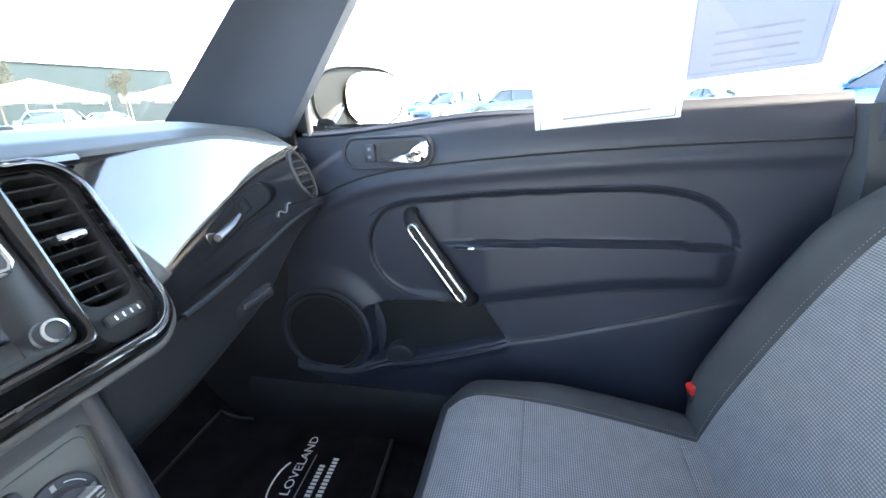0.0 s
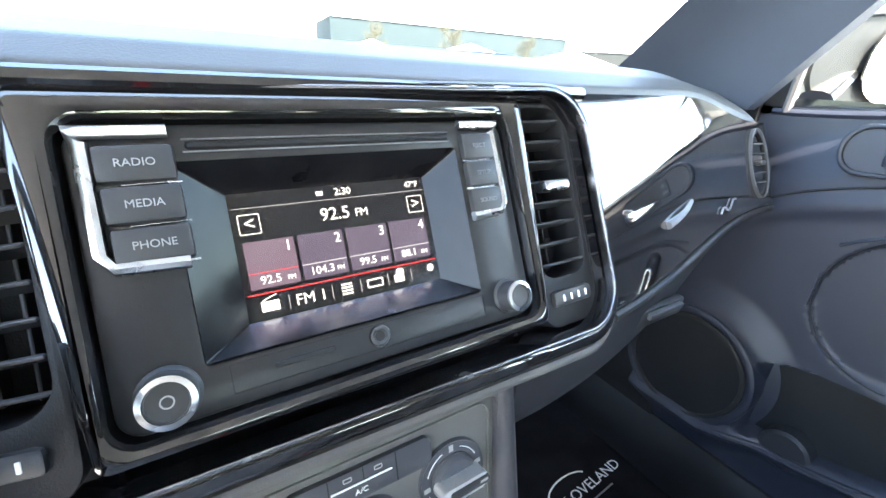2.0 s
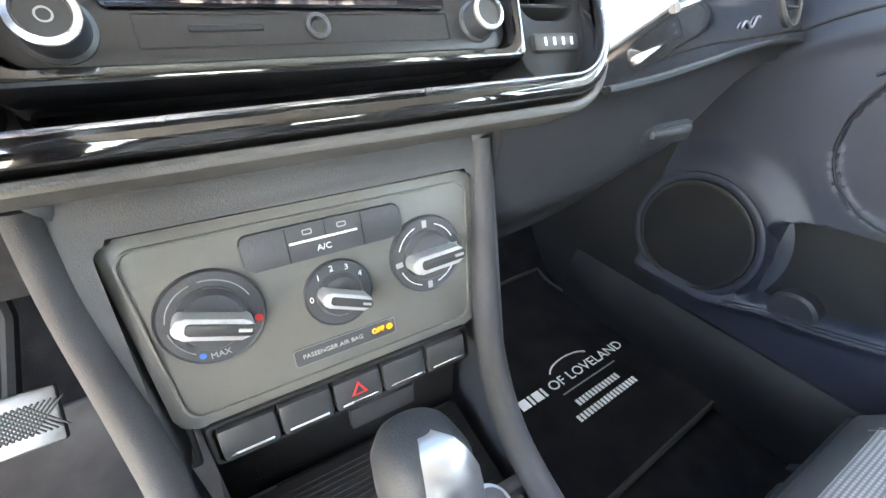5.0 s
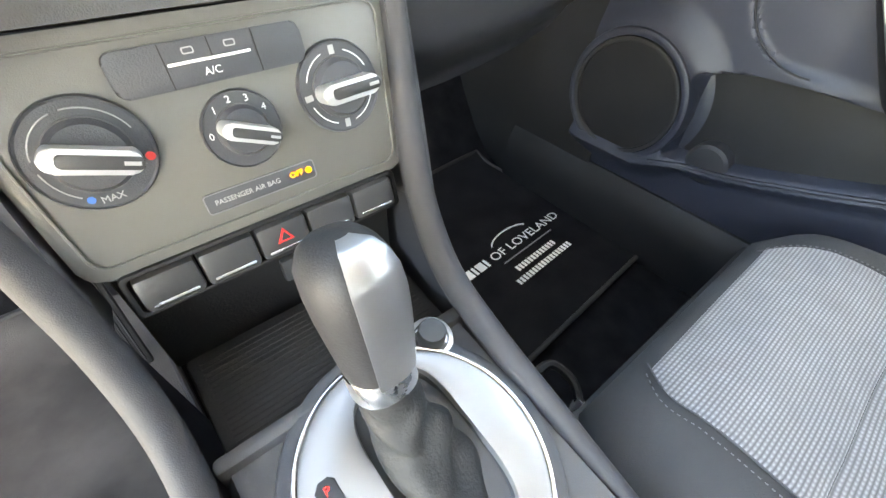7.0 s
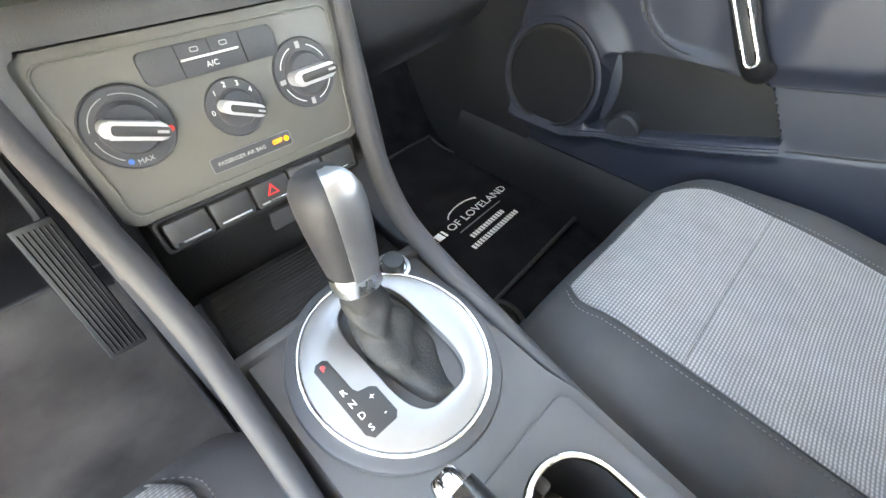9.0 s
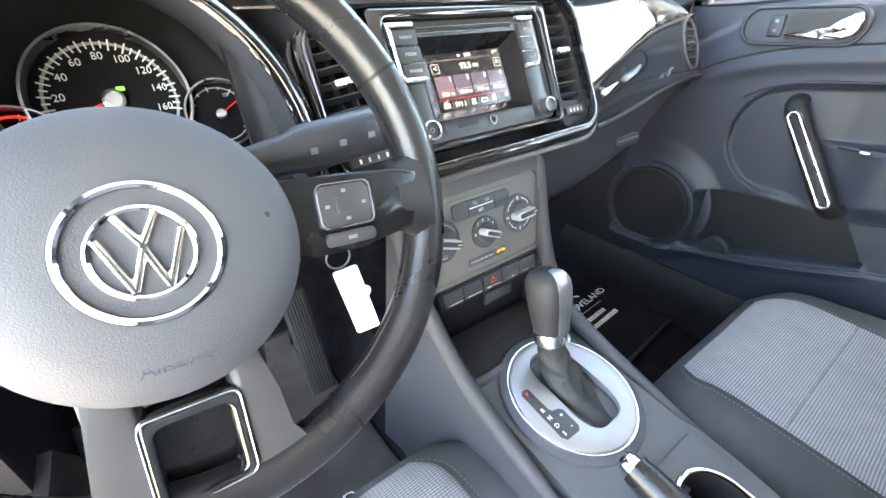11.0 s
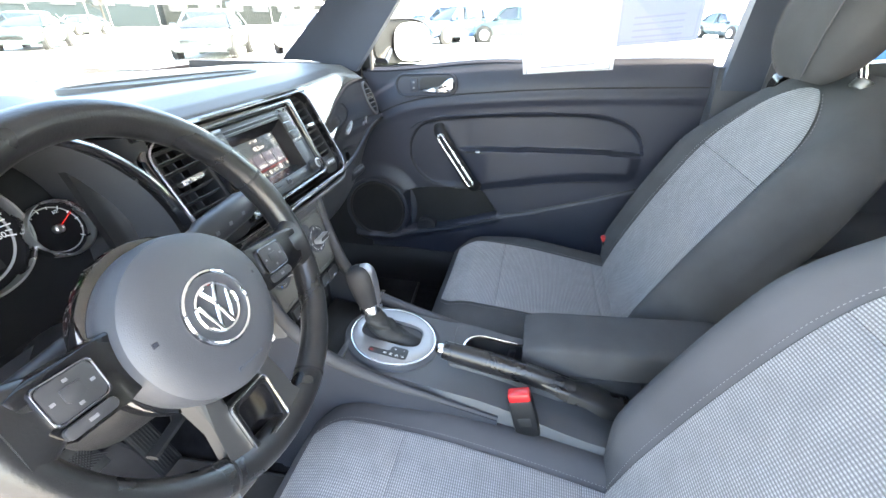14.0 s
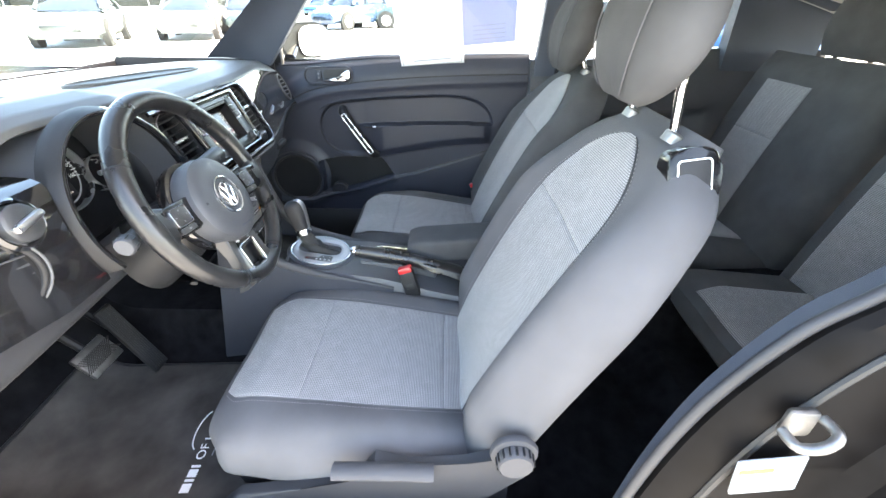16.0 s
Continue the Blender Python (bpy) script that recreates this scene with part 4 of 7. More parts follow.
lab = part("airbag_label", prism(rrect(-0.033, -0.0475, 0.034, -0.0355, 0.002), -0.001, 0.0006, CLI, 0.0003), M_TRIM, heater, "dark label field with a thin outline")
part("outline", ring_prism(rrect(-0.033, -0.0475, 0.034, -0.0355, 0.002), rrect(-0.0324, -0.0469, 0.0334, -0.0361, 0.0017), 0.0, 0.0011, CLI), M_DIM, lab, smooth=False)
lettering("label_word", "PASSENGER AIR BAG", 0.0042, at(CLI, -0.0085, -0.0415, 0.001), M_PRINT, lab)
lettering("lamp_word", "OFF", 0.0050, at(CLI, 0.0215, -0.0412, 0.001), M_LITAMBER, lab, "lit amber warning", bold=0.0001)
part("lamp_mark", lathe([(0.0022, 0), (0.0022, 0.0002), (0.0001, 0.0002)], at(CLI, 0.0295, -0.0412, 0.0008), 12), M_LITAMBER, lab)
part("switch_frame", ring_prism(rrect(-0.088, -0.0895, 0.088, -0.0615, 0.004), rrect(-0.0848, -0.0867, 0.0848, -0.0643, 0.003), -0.02, 0.003, CLI, 0.001), M_TRIM_DARK, heater, "dark frame round the switches")
for i in range(5):
    w = 0.0335
    x = -0.0665 + i * 0.0335 - 0.0005
    k = part("switch", rbox((w - 0.0012, 0.0215, 0.022), 0.003, at(CLI, x, -0.0755, -0.004)), M_KEY, heater)
    part("switch_line", rbox((w - 0.009, 0.0016, 0.001), 0.0004, at(CLI, x, -0.0822, 0.0072), 1), M_SATIN, k)
    if i == 2:
        part("hazard_mark", prism([(-0.0055, -0.004), (0.0055, -0.004), (0.0, 0.0055)], 0.0068, 0.0074, at(CLI, x, -0.0735)), M_REDPRINT, k, smooth=False)
        part("hazard_hole", prism([(-0.0032, -0.0027), (0.0032, -0.0027), (0.0, 0.0029)], 0.0072, 0.0078, at(CLI, x, -0.0735)), M_KEY, k, smooth=False)

# ---- centre console ----
console = thing("centre_console", (CX, -0.2, 0.16), "charcoal centre console with raised side rails", "console")
# side rails, from the dash down to the tunnel
RAIL = [(0.113, 0.016, 0.548), (0.112, 0.006, 0.50), (0.106, -0.014, 0.44), (0.100, -0.038, 0.392), (0.096, -0.075, 0.352), (0.096, -0.13, 0.326), (0.097, -0.20, 0.306), (0.096, -0.28, 0.288), (0.094, -0.38, 0.264)]
for s in (1, -1):
    k = 1.0 if s > 0 else 1.08
    pts = smooth_path([(CX + s * x * k, y, z) for x, y, z in RAIL], 6)
    part("rail", tube(pts, 0.0078, 12, 1.2, up=(0, -1, 0.4), taper=lambda q: 1.0 + 0.35 * math.sin(math.pi * min(1, q * 1.1)) - 0.5 * sstep(0.6, 1, q)), M_RAIL, console)
    def side(p, v, s=s, k=k):
        i = min(int(p), len(pts) - 1)
        q = pts[i]
        z1 = 0.02 if q.y < -0.02 else 0.03
        return (q.x + s * 0.006 + s * 0.035 * v * sstep(0.0, -0.2, q.y), q.y + 0.10 * v * sstep(-0.1, 0.02, q.y), q.z + (z1 - q.z) * v)
    part("side_panel", sheet(side, list(range(len(pts))), span(0, 1, 8), (-s * 0.006, 0, 0)), M_SIDE, console)
top_rail = [(CX - 0.118, 0.016, 0.546), (CX - 0.10, 0.021, 0.557), (CX, 0.022, 0.560), (CX + 0.10, 0.021, 0.557), (CX + 0.113, 0.016, 0.548)]
part("rail", tube(smooth_path(top_rail, 8), 0.0085, 10, 1.0, up=(0, -1, 0.3)), M_CONSOLE, console)
# rear tunnel body
def tun(y):
    w = 0.098 + 0.012 * sstep(-0.35, -0.6, y)
    z = 0.298 - 0.06 * sstep(-0.26, -0.60, y)
    return w, z
rings = []
for y in span(-0.085, -0.288, 8) + span(-0.2885, -0.486, 8) + span(-0.4865, -0.82, 10):
    w, z = tun(y)
    if y > -0.26:
        z = 0.298 + (-0.26 - y) * -0.13
        w = 0.094
    dip = 0.6 if -0.4862 < y < -0.2882 else 1.0
    rings.append([(CX + px * w, y, 0.02 + (z - 0.02) * pz) for px, pz in ((-1.25, 0), (-1.05, 0.8), (-1.0, 0.96), (-0.94, 1.0), (-0.27, 1.0), (-0.265, dip), (0.60, dip), (0.605, 1.0), (0.94, 1.0), (1.0, 0.96), (1.05, 0.8), (1.25, 0))])
part("tunnel_body", loft(rings), M_CONSOLE, console)
# storage tray under the heater panel
tray = part("tray", rbox((0.176, 0.085, 0.012), 0.004, Matrix.Translation((CX, -0.047, 0.312)) @ Matrix.Rotation(radians(8), 4, "X")), M_TRAY, console, "black ribbed storage tray")
for i in range(16):
    part("rib", rbox((0.160, 0.0014, 0.0016), 0.0005, Matrix.Translation((CX, -0.078 + i * 0.0042, 0.3135 + i * 0.0006)), 1), M_TRAY, tray, smooth=False)
part("tray_back", rbox((0.19, 0.012, 0.10), 0.003, Matrix.Translation((CX, 0.012, 0.355))), M_TRAY, console)
part("tray_lip", rbox((0.19, 0.012, 0.03), 0.004, Matrix.Translation((CX, -0.092, 0.312))), M_CONSOLE, console)
part("aux_box", rbox((0.05, 0.006, 0.02), 0.002, Matrix.Translation((0.012, -0.016, 0.372))), M_KEY, console)
# power socket
SOCK = base((0.054, -0.098, 0.322), (1, 0, 0), (0, 1, 0.15), (0, -0.15, 1))
sk = part("power_socket", lathe([(0.017, -0.004), (0.017, 0.002), (0.015, 0.004), (0.0125, 0.004), (0.0120, 0.001), (0.0108, 0.002), (0.0108, 0.013), (0.0095, 0.0155), (0.0004, 0.016)], SOCK, 32), M_KEY, console, "black power socket cap with silver ring")
part("ring", lathe([(0.0170, 0.002), (0.0165, 0.0045), (0.0135, 0.005), (0.0130, 0.003)], SOCK, 32), M_SATIN, sk)

# ---- gear selector ----
GEAR = base((CX + 0.003, -0.166, 0.311), (1, 0, 0), (0, 0.989, 0.148), (0, -0.148, 0.989))
gear = thing("gear_selector", (CX, -0.166, 0.31), "automatic gear selector with silver knob and leather boot", "gear selector")
part("plinth", ring_prism(ellipse(0, 0, 0.086, 0.092, 64), ellipse(0.006, 0.004, 0.034, 0.060, 64, 3.0), -0.03, 0.005, GEAR, 0.004), M_TRIM, gear)
part("plate", ring_prism(ellipse(0, 0, 0.073, 0.079, 64), ellipse(0.008, 0.004, 0.032, 0.058, 64, 3.5), 0.0, 0.010, GEAR, 0.002), M_SILVER, gear, "brushed silver oval plate")
part("plate_edge", ring_prism(ellipse(0, 0, 0.0765, 0.0825, 64), ellipse(0, 0, 0.0735, 0.0795, 64), 0.0, 0.0085, GEAR, 0.001), M_CHROME, gear)
part("well", prism(ellipse(0.008, 0.004, 0.033, 0.059, 48, 3.5), -0.022, -0.018, GEAR), M_TRIM_DARK, gear)
strip_poly = [(-0.054, 0.032), (-0.058, 0.028), (-0.058, -0.034), (-0.054, -0.040), (-0.034, -0.040), (-0.030, -0.036), (-0.030, -0.012), (-0.034, -0.008), (-0.043, -0.006), (-0.045, -0.002), (-0.045, 0.029), (-0.048, 0.032)]
gs = part("gear_strip", prism(strip_poly, 0.009, 0.0106, GEAR, 0.0004), M_KEY, gear, "black strip with gear letters")
for ch, x, y, mm in (("P", -0.0515, 0.025, M_LITRED), ("R", -0.0515, 0.000, M_WHITE), ("N", -0.0515, -0.011, M_WHITE), ("D", -0.0515, -0.022, M_WHITE), ("S", -0.0515, -0.033, M_WHITE), ("+", -0.0375, -0.016, M_WHITE), ("-", -0.0375, -0.031, M_WHITE)):
    lettering("gear_letter", ch, 0.0075, at(GEAR, x, y, 0.0109, 0), mm, gs)
# boot: crumpled leather sock
rings = []
P0, P1 = GEAR @ Vector((0.008, -0.014, -0.008)), Vector((CX + 0.002, -0.128, 0.376))
for i in range(26):
    t = i / 25
    c = P0.lerp(P1, t) + Vector((0, 0.012 * math.sin(math.pi * t), 0))
    a = 0.012 * (1 - t) ** 1.3 + 0.0155
    b = 0.024 * (1 - t) ** 1.6 + 0.0165
    ring = []
    for j in range(40):
        th = 2 * math.pi * j / 40
        f = 1 + (0.13 * math.sin(2.2 * math.pi * t * 3 + 2 * math.sin(th * 2)) + 0.05 * math.sin(5 * th + 9 * t)) * math.sin(math.pi * min(1, t * 1.15)) ** 0.7
        ring.append(c + Vector((a * f * math.cos(th), b * f * math.sin(th), 0.006 * math.sin(3 * th + 6 * t) * (1 - t))))
    rings.append(ring)
part("boot", loft(rings), M_BOOT, gear, "crumpled black leather boot")
# knob
A = (Vector((CX, -0.106, 0.458)) - P1).normalized()
KN = base(P1, (1, 0, 0), A.cross(Vector((1, 0, 0))), A)
def knob_ring(z, a, b, oy=0.0, p=2.4):
    return [KN @ Vector((x, y + oy, z)) for x, y in ellipse(0, 0, a, b, 32, p)]
part("collar", loft([knob_ring(-0.004, 0.0175, 0.0180), knob_ring(-0.002, 0.0190, 0.0195), knob_ring(0.012, 0.0185, 0.0192), knob_ring(0.014, 0.0175, 0.0182)]), M_SATIN, gear, "satin collar")
body = [(0.012, 0.0178, 0.0188, 0), (0.024, 0.0192, 0.0205, -0.001), (0.038, 0.0203, 0.0225, -0.002), (0.052, 0.0214, 0.0242, -0.003), (0.068, 0.0219, 0.0252, -0.004), (0.080, 0.0212, 0.0244, -0.004), (0.088, 0.0175, 0.0205, -0.004), (0.0925, 0.0130, 0.0145, -0.004), (0.0940, 0.004, 0.005, -0.004)]
kb = part("knob", loft([knob_ring(z, a, b, oy) for z, a, b, oy in body]), M_KNOB, gear, "dark grey leather knob")
# silver band over the knob's back and top
def band(u, v):
    k = v * (len(body) - 1)
    i = min(int(k), len(body) - 2)
    t = k - i
    z, a, b, oy = (body[i][j] * (1 - t) + body[i + 1][j] * t for j in range(4))
    w = radians(34) * (1 - 0.1 * v)
    th = -math.pi / 2 + 0.20 + (u * 2 - 1) * w
    return KN @ Vector(((a + 0.0022) * math.copysign(abs(math.cos(th)) ** (2 / 2.4), math.cos(th)), (b + 0.0024) * math.copysign(abs(math.sin(th)) ** (2 / 2.4), math.sin(th)) + oy, z + 0.001 * v))
part("knob_band", sheet(band, span(0, 1, 12), span(0, 1, 30), (0, -0.0006, 0.0004)), M_BAND, kb, "silver band of the knob")

# ---- handbrake ----
brake = thing("handbrake", (-0.05, -0.45, 0.27), "handbrake lever in black leather with chrome button", "handbrake")
hb = [(-0.050, -0.275, 0.345), (-0.050, -0.33, 0.336), (-0.049, -0.42, 0.318), (-0.048, -0.50, 0.296)]
part("lever", tube(smooth_path(hb, 6), 0.0155, 14, 1.15, taper=lambda s: 0.95 + 0.15 * math.sin(math.pi * s)), M_LEATHER, brake)
bt = Vector((0, 0.985, 0.17))
part("button", tube([Vector(hb[0]) + bt * d for d in (-0.004, 0.004, 0.010, 0.013)], 0.0105, 16, 1.1, taper=lambda s: 1.1 - 0.35 * s * s), M_CHROME, brake, "chrome end button")
part("gaiter", loft([[(-0.048 + a * math.cos(t) * (1 + 0.08 * math.sin(6 * t)), -0.455 - i * 0.030 + 0.02 * math.sin(t), z + 0.8 * a * math.sin(t)) for t in [2 * math.pi * j / 24 for j in range(24)]] for i, (a, z) in enumerate(((0.019, 0.306), (0.026, 0.298), (0.024, 0.290), (0.030, 0.281), (0.027, 0.272), (0.032, 0.262)))]), M_LEATHER, brake)
# ---- cup holder ----
cup = thing("cup_holder", (0.05, -0.37, 0.23), "open black cup holder with chrome rim", "cup holder")
CUP = base((0.008, -0.385, 0.293), (1, 0, 0), (0, 0.993, 0.12), (0, -0.12, 0.993))
cup_o, cup_i = rrect(-0.0415, -0.100, 0.0415, 0.086, 0.0410, 10), rrect(-0.037, -0.0955, 0.037, 0.0815, 0.0365, 10)
part("skirt", ring_prism(rrect(-0.048, -0.112, 0.064, 0.106, 0.012, 10), cup_o, -0.04, 0.001, CUP, 0.003), M_CONSOLE, cup)
part("rim", ring_prism(cup_o, cup_i, -0.004, 0.006, CUP, 0.0015), M_CHROME, cup, "chrome rim")
part("well", loft([[(x, y, 0.002) for x, y in cup_i], [(x * 0.9, y * 0.94, -0.08) for x, y in cup_i], [(x * 0.4, y * 0.5, -0.082) for x, y in cup_i], [(x * 0.01, y * 0.01, -0.082) for x, y in cup_i]], False, CUP), M_KEY, cup)
for x, y, tn in ((0.0, 0.076, 90), (-0.036, -0.01, 0), (0.036, -0.01, 0)):
    part("spring_tab", rbox((0.010, 0.012, 0.022), 0.003, at(CUP, x, y, -0.018, tn)), M_KEY, cup)

# ---- armrest ----
arm = thing("armrest", (0.045, -0.58, 0.25), "dark cloth centre armrest lid", "armrest")
def arm_ring(s):
    y = -0.412 - 0.34 * s
    e = min(1, (s / 0.10) ** 0.5 if s < 0.10 else ((1 - s) / 0.06) ** 0.5 if s > 0.94 else 1)
    c = 0.318 + 0.030 * s
    return [(0.034 + x, y, c + z) for x, z in ellipse(0, 0, 0.056 * (0.93 + 0.07 * e), 0.034 * (0.72 + 0.28 * e), 32, 7.0)]
part("lid", loft([arm_ring(s) for s in span(0, 1, 24)]), M_CLOTH, arm)
part("hinge_box", rbox((0.10, 0.12, 0.10), 0.01, Matrix.Translation((0.034, -0.70, 0.275))), M_TRIM_DARK, arm)

# ---- steering wheel ----
ca, sa = math.cos(radians(25)), math.sin(radians(25))
WH = Matrix.Translation((-0.346, -0.106, 0.619)) @ Matrix.Rotation(radians(3), 4, "Z") @ base((0, 0, 0), (1, 0, 0), (0, sa, ca), (0, -ca, sa)) @ Matrix.Rotation(radians(-7), 4, "Z")
RIM_X, RIM_Y, RIM_R = 0.016, 0.0175, 0.1655
wheel = thing("steering_wheel", (-0.346, -0.1, 0.44), "leather steering wheel with silver lower spoke and round emblem", "steering wheel")
def rim_pt(a, R=RIM_R):
    """A point of the rim, whose middle lies a little above the hub."""
    return Vector((RIM_X + R * math.cos(a), RIM_Y + R * math.sin(a), 0))
rp = [rim_pt(2 * math.pi * i / 96) for i in range(96)]
part("rim", tube([WH @ p for p in rp], 0.0160, 14, 1.05, up=WH.to_3x3() @ Vector((0, 0, 1)), loop=True), M_LEATHER, wheel, "black leather rim")
for a0 in (28, 152, 245, 295):
    p = rim_pt(radians(a0))
    q = rim_pt(radians(a0 + 2))
    d = (WH.to_3x3() @ (q - p)).normalized()
    part("seam", tube([WH @ p - d * 0.0012, WH @ p + d * 0.0012], 0.0166, 20, 1.05, up=WH.to_3x3() @ Vector((0, 0, 1))), M_TRIM_DARK, wheel)
# stitching on the inside of the rim
bm = bmesh.new()
for a in span(-58, 30, 60):
    p = rim_pt(radians(a), RIM_R - 0.0162)
    t = Vector((-math.sin(radians(a)), math.cos(radians(a)), 0))
    b2 = tube([WH @ (p - t * 0.0018 + Vector((0, 0, 0.002))), WH @ (p + t * 0.0018 + Vector((0, 0, 0.005)))], 0.0005, 5)
    bm = merged(bm, b2)
part("stitching", bm, M_TRIM_DARK, wheel)
# air bag cover
prof = [(0.060, -0.014), (0.0720, -0.012), (0.0765, -0.004), (0.0775, 0.010), (0.0745, 0.026), (0.068, 0.0315), (0.055, 0.0355), (0.040, 0.037), (0.0345, 0.0372), (0.033, 0.0355), (0.0005, 0.0350)]
rings = [[(r * math.cos(t) * 1.0, r * math.sin(t) * (0.95 if math.sin(t) > 0 else 1.0), z) for t in [2 * math.pi * i / 64 for i in range(64)]] for r, z in prof]
part("hub_base", lathe([(0.066, -0.040), (0.076, -0.032), (0.080, -0.022), (0.0795, -0.010), (0.074, -0.006)], WH, 56), M_GLOSS, wheel, "piano-black hub behind the cover")
cover = part("airbag_cover", loft(rings, True, WH), M_TRIM, wheel, "grey dished cover")
lettering("cover_word", "AIRBAG", 0.0085, at(WH, 0.002, -0.0555, 0.0352), M_PILLAR, cover, wide=1.15)
part("cover_mark", rbox((0.009, 0.004, 0.0006), 0.0002, at(WH, -0.058, 0.003, 0.0345), 1), M_SIDE, cover, smooth=False)
part("cover_mark", rbox((0.006, 0.003, 0.0006), 0.0002, at(WH, 0.056, 0.008, 0.0345), 1), M_SIDE, cover, smooth=False)
em = part("emblem", lathe([(0.0330, 0.034), (0.0332, 0.0385), (0.0318, 0.0395), (0.0305, 0.0385), (0.0300, 0.0372), (0.0235, 0.0370), (0.0005, 0.0370)], WH, 48), M_TRIM, cover, "round emblem with chrome rings")
part("ring", lathe([(0.0335, 0.036), (0.0335, 0.0392), (0.0318, 0.0402), (0.0303, 0.0392), (0.0303, 0.036)], WH, 48), M_CHROME, em)
part("ring", lathe([(0.0225, 0.036), (0.0225, 0.0385), (0.0212, 0.0395), (0.0198, 0.0385), (0.0198, 0.036)], WH, 48), M_CHROME, em)
for x0, y0, x1, y1 in ((-0.017, 0.009, -0.007, -0.017), (-0.007, -0.017, 0.0, 0.002), (0.0, 0.002, 0.007, -0.017), (0.007, -0.017, 0.017, 0.009), (-0.008, 0.018, 0.0, 0.004), (0.0, 0.004, 0.008, 0.018)):
    part("chrome_bar", tube([WH @ Vector((x0, y0, 0.0382)), WH @ Vector((x1, y1, 0.0382))], 0.0021, 8, 0.7, up=WH.to_3x3() @ Vector((0, 0, 1))), M_CHROME, em)
# side spokes with key pads
WP = WH @ Matrix.Translation((0, 0.011, 0.008))
for s in (-1, 1):
    tip = RIM_R + s * RIM_X - 0.012
    poly = [(s * 0.060, -0.030), (s * 0.085, -0.034), (s * 0.120, -0.034), (s * (tip - 0.012), -0.028), (s * tip, -0.010), (s * tip, 0.012), (s * (tip - 0.016), 0.016), (s * 0.085, 0.016), (s * 0.060, 0.018)]
    sp = part("spoke", prism(poly if s > 0 else poly[::-1], -0.012, 0.010, WP, 0.004, 3), M_BLACK, wheel, "piano-black side spoke")
    x0, x1 = min(s * 0.090, s * 0.128), max(s * 0.090, s * 0.128)
    part("key_frame", ring_prism(rrect(x0, -0.0195, x1, 0.0105, 0.005), rrect(x0 + 0.002, -0.0175, x1 - 0.002, 0.0085, 0.004), 0.008, 0.0145, WP, 0.001), M_DARKCHROME, sp)
    pad = part("key_pad", prism(rrect(x0 + 0.002, -0.0175, x1 - 0.002, 0.0085, 0.004), 0.006, 0.0135, WP, 0.001), M_KEY, sp, "grey keys")
    part("key", prism(rrect((x0 + x1) / 2 - 0.0065, -0.0095, (x0 + x1) / 2 + 0.0065, 0.0005, 0.0015), 0.013, 0.0148, WP, 0.0006), M_KEY, pad)
    for dx, dy in ((-0.0125, -0.0045), (0.0125, -0.0045), (0, 0.0045), (0, -0.0135)):
        part("key_mark", rbox((0.003, 0.0022, 0.0004), 0.0001, at(WP, (x0 + x1) / 2 + dx, dy, 0.0138), 1), M_DIM, pad, smooth=False)
    k2 = part("key", prism(rrect(x0 + 0.002, -0.0300, x1 - 0.002, -0.0215, 0.003), 0.006, 0.0135, WP, 0.001), M_KEY, sp)
    part("key_mark", rbox((0.006, 0.0025, 0.0004), 0.0001, at(WP, (x0 + x1) / 2, -0.0258, 0.0138), 1), M_DIM, k2, smooth=False)
    part("spoke_end", loft([[(s * (tip - 0.018) + s * 0.026 * t, y * (1 + 0.5 * t), 0.012 * math.sin(a) - 0.001 + 0.0 * t) for a, y in [(2 * math.pi * i / 20, 0.024 * math.cos(2 * math.pi * i / 20) - 0.006) for i in range(20)]] for t in span(0, 1, 6)], True, WP), M_LEATHER, wheel)
# lower spoke with square window
for s in (-1, 1):
    poly = [(s * 0.021, -0.060), (s * 0.022, -0.135), (s * 0.026, -0.156), (s * 0.066, -0.153), (s * 0.055, -0.143), (s * 0.043, -0.122), (s * 0.040, -0.095), (s * 0.046, -0.060)]
    part("lower_spoke", prism(poly if s < 0 else poly[::-1], -0.012, 0.010, WH, 0.006, 3), M_SPOKE, wheel, "satin grey lower spoke")
wf = part("window_frame", ring_prism(rrect(-0.026, -0.154, 0.026, -0.083, 0.006), rrect(-0.0185, -0.134, 0.0185, -0.092, 0.005), -0.012, 0.012, WH, 0.003), M_GLOSS, wheel, "piano-black frame with square hole")
part("window_back", prism(rrect(-0.022, -0.138, 0.022, -0.088, 0.005), -0.0115, -0.009, WH), M_BLACK, wf)
part("chrome_edge", ring_prism(rrect(-0.0255, -0.138, 0.0255, -0.0845, 0.006), rrect(-0.0240, -0.1365, 0.0240, -0.0860, 0.005), 0.008, 0.0132, WH, 0.001), M_CHROME, wf)
# column shroud and stalks
part("column", loft([[WH @ Vector((a * math.cos(t), b * math.sin(t) - 0.012 - 0.004 * i, -0.02 - 0.03 * i)) for t in [2 * math.pi * j / 28 for j in range(28)]] for i, (a, b) in enumerate(((0.045, 0.04), (0.052, 0.048), (0.056, 0.056), (0.060, 0.062), (0.062, 0.066), (0.062, 0.07)))]), M_TRIM_DARK, wheel, "column shroud")
part("tilt_lever", tube([(-0.33, -0.03, 0.50), (-0.36, -0.06, 0.487), (-0.40, -0.065, 0.484)], 0.007, 8, 0.5), M_TRIM_DARK, wheel)
sk_a, sk_b = Vector((-0.290, -0.035, 0.630)), Vector((-0.146, -0.030, 0.640))
st = part("wiper_stalk", tube([sk_a, sk_a.lerp(sk_b, 0.35), sk_a.lerp(sk_b, 0.42), sk_a.lerp(sk_b, 0.95), sk_b], 0.0150, 12, 1.25, taper=lambda s: 0.65 + 0.40 * min(1, s * 2) - 0.12 * (s > 0.9)), M_KEY, wheel, "black wiper stalk")
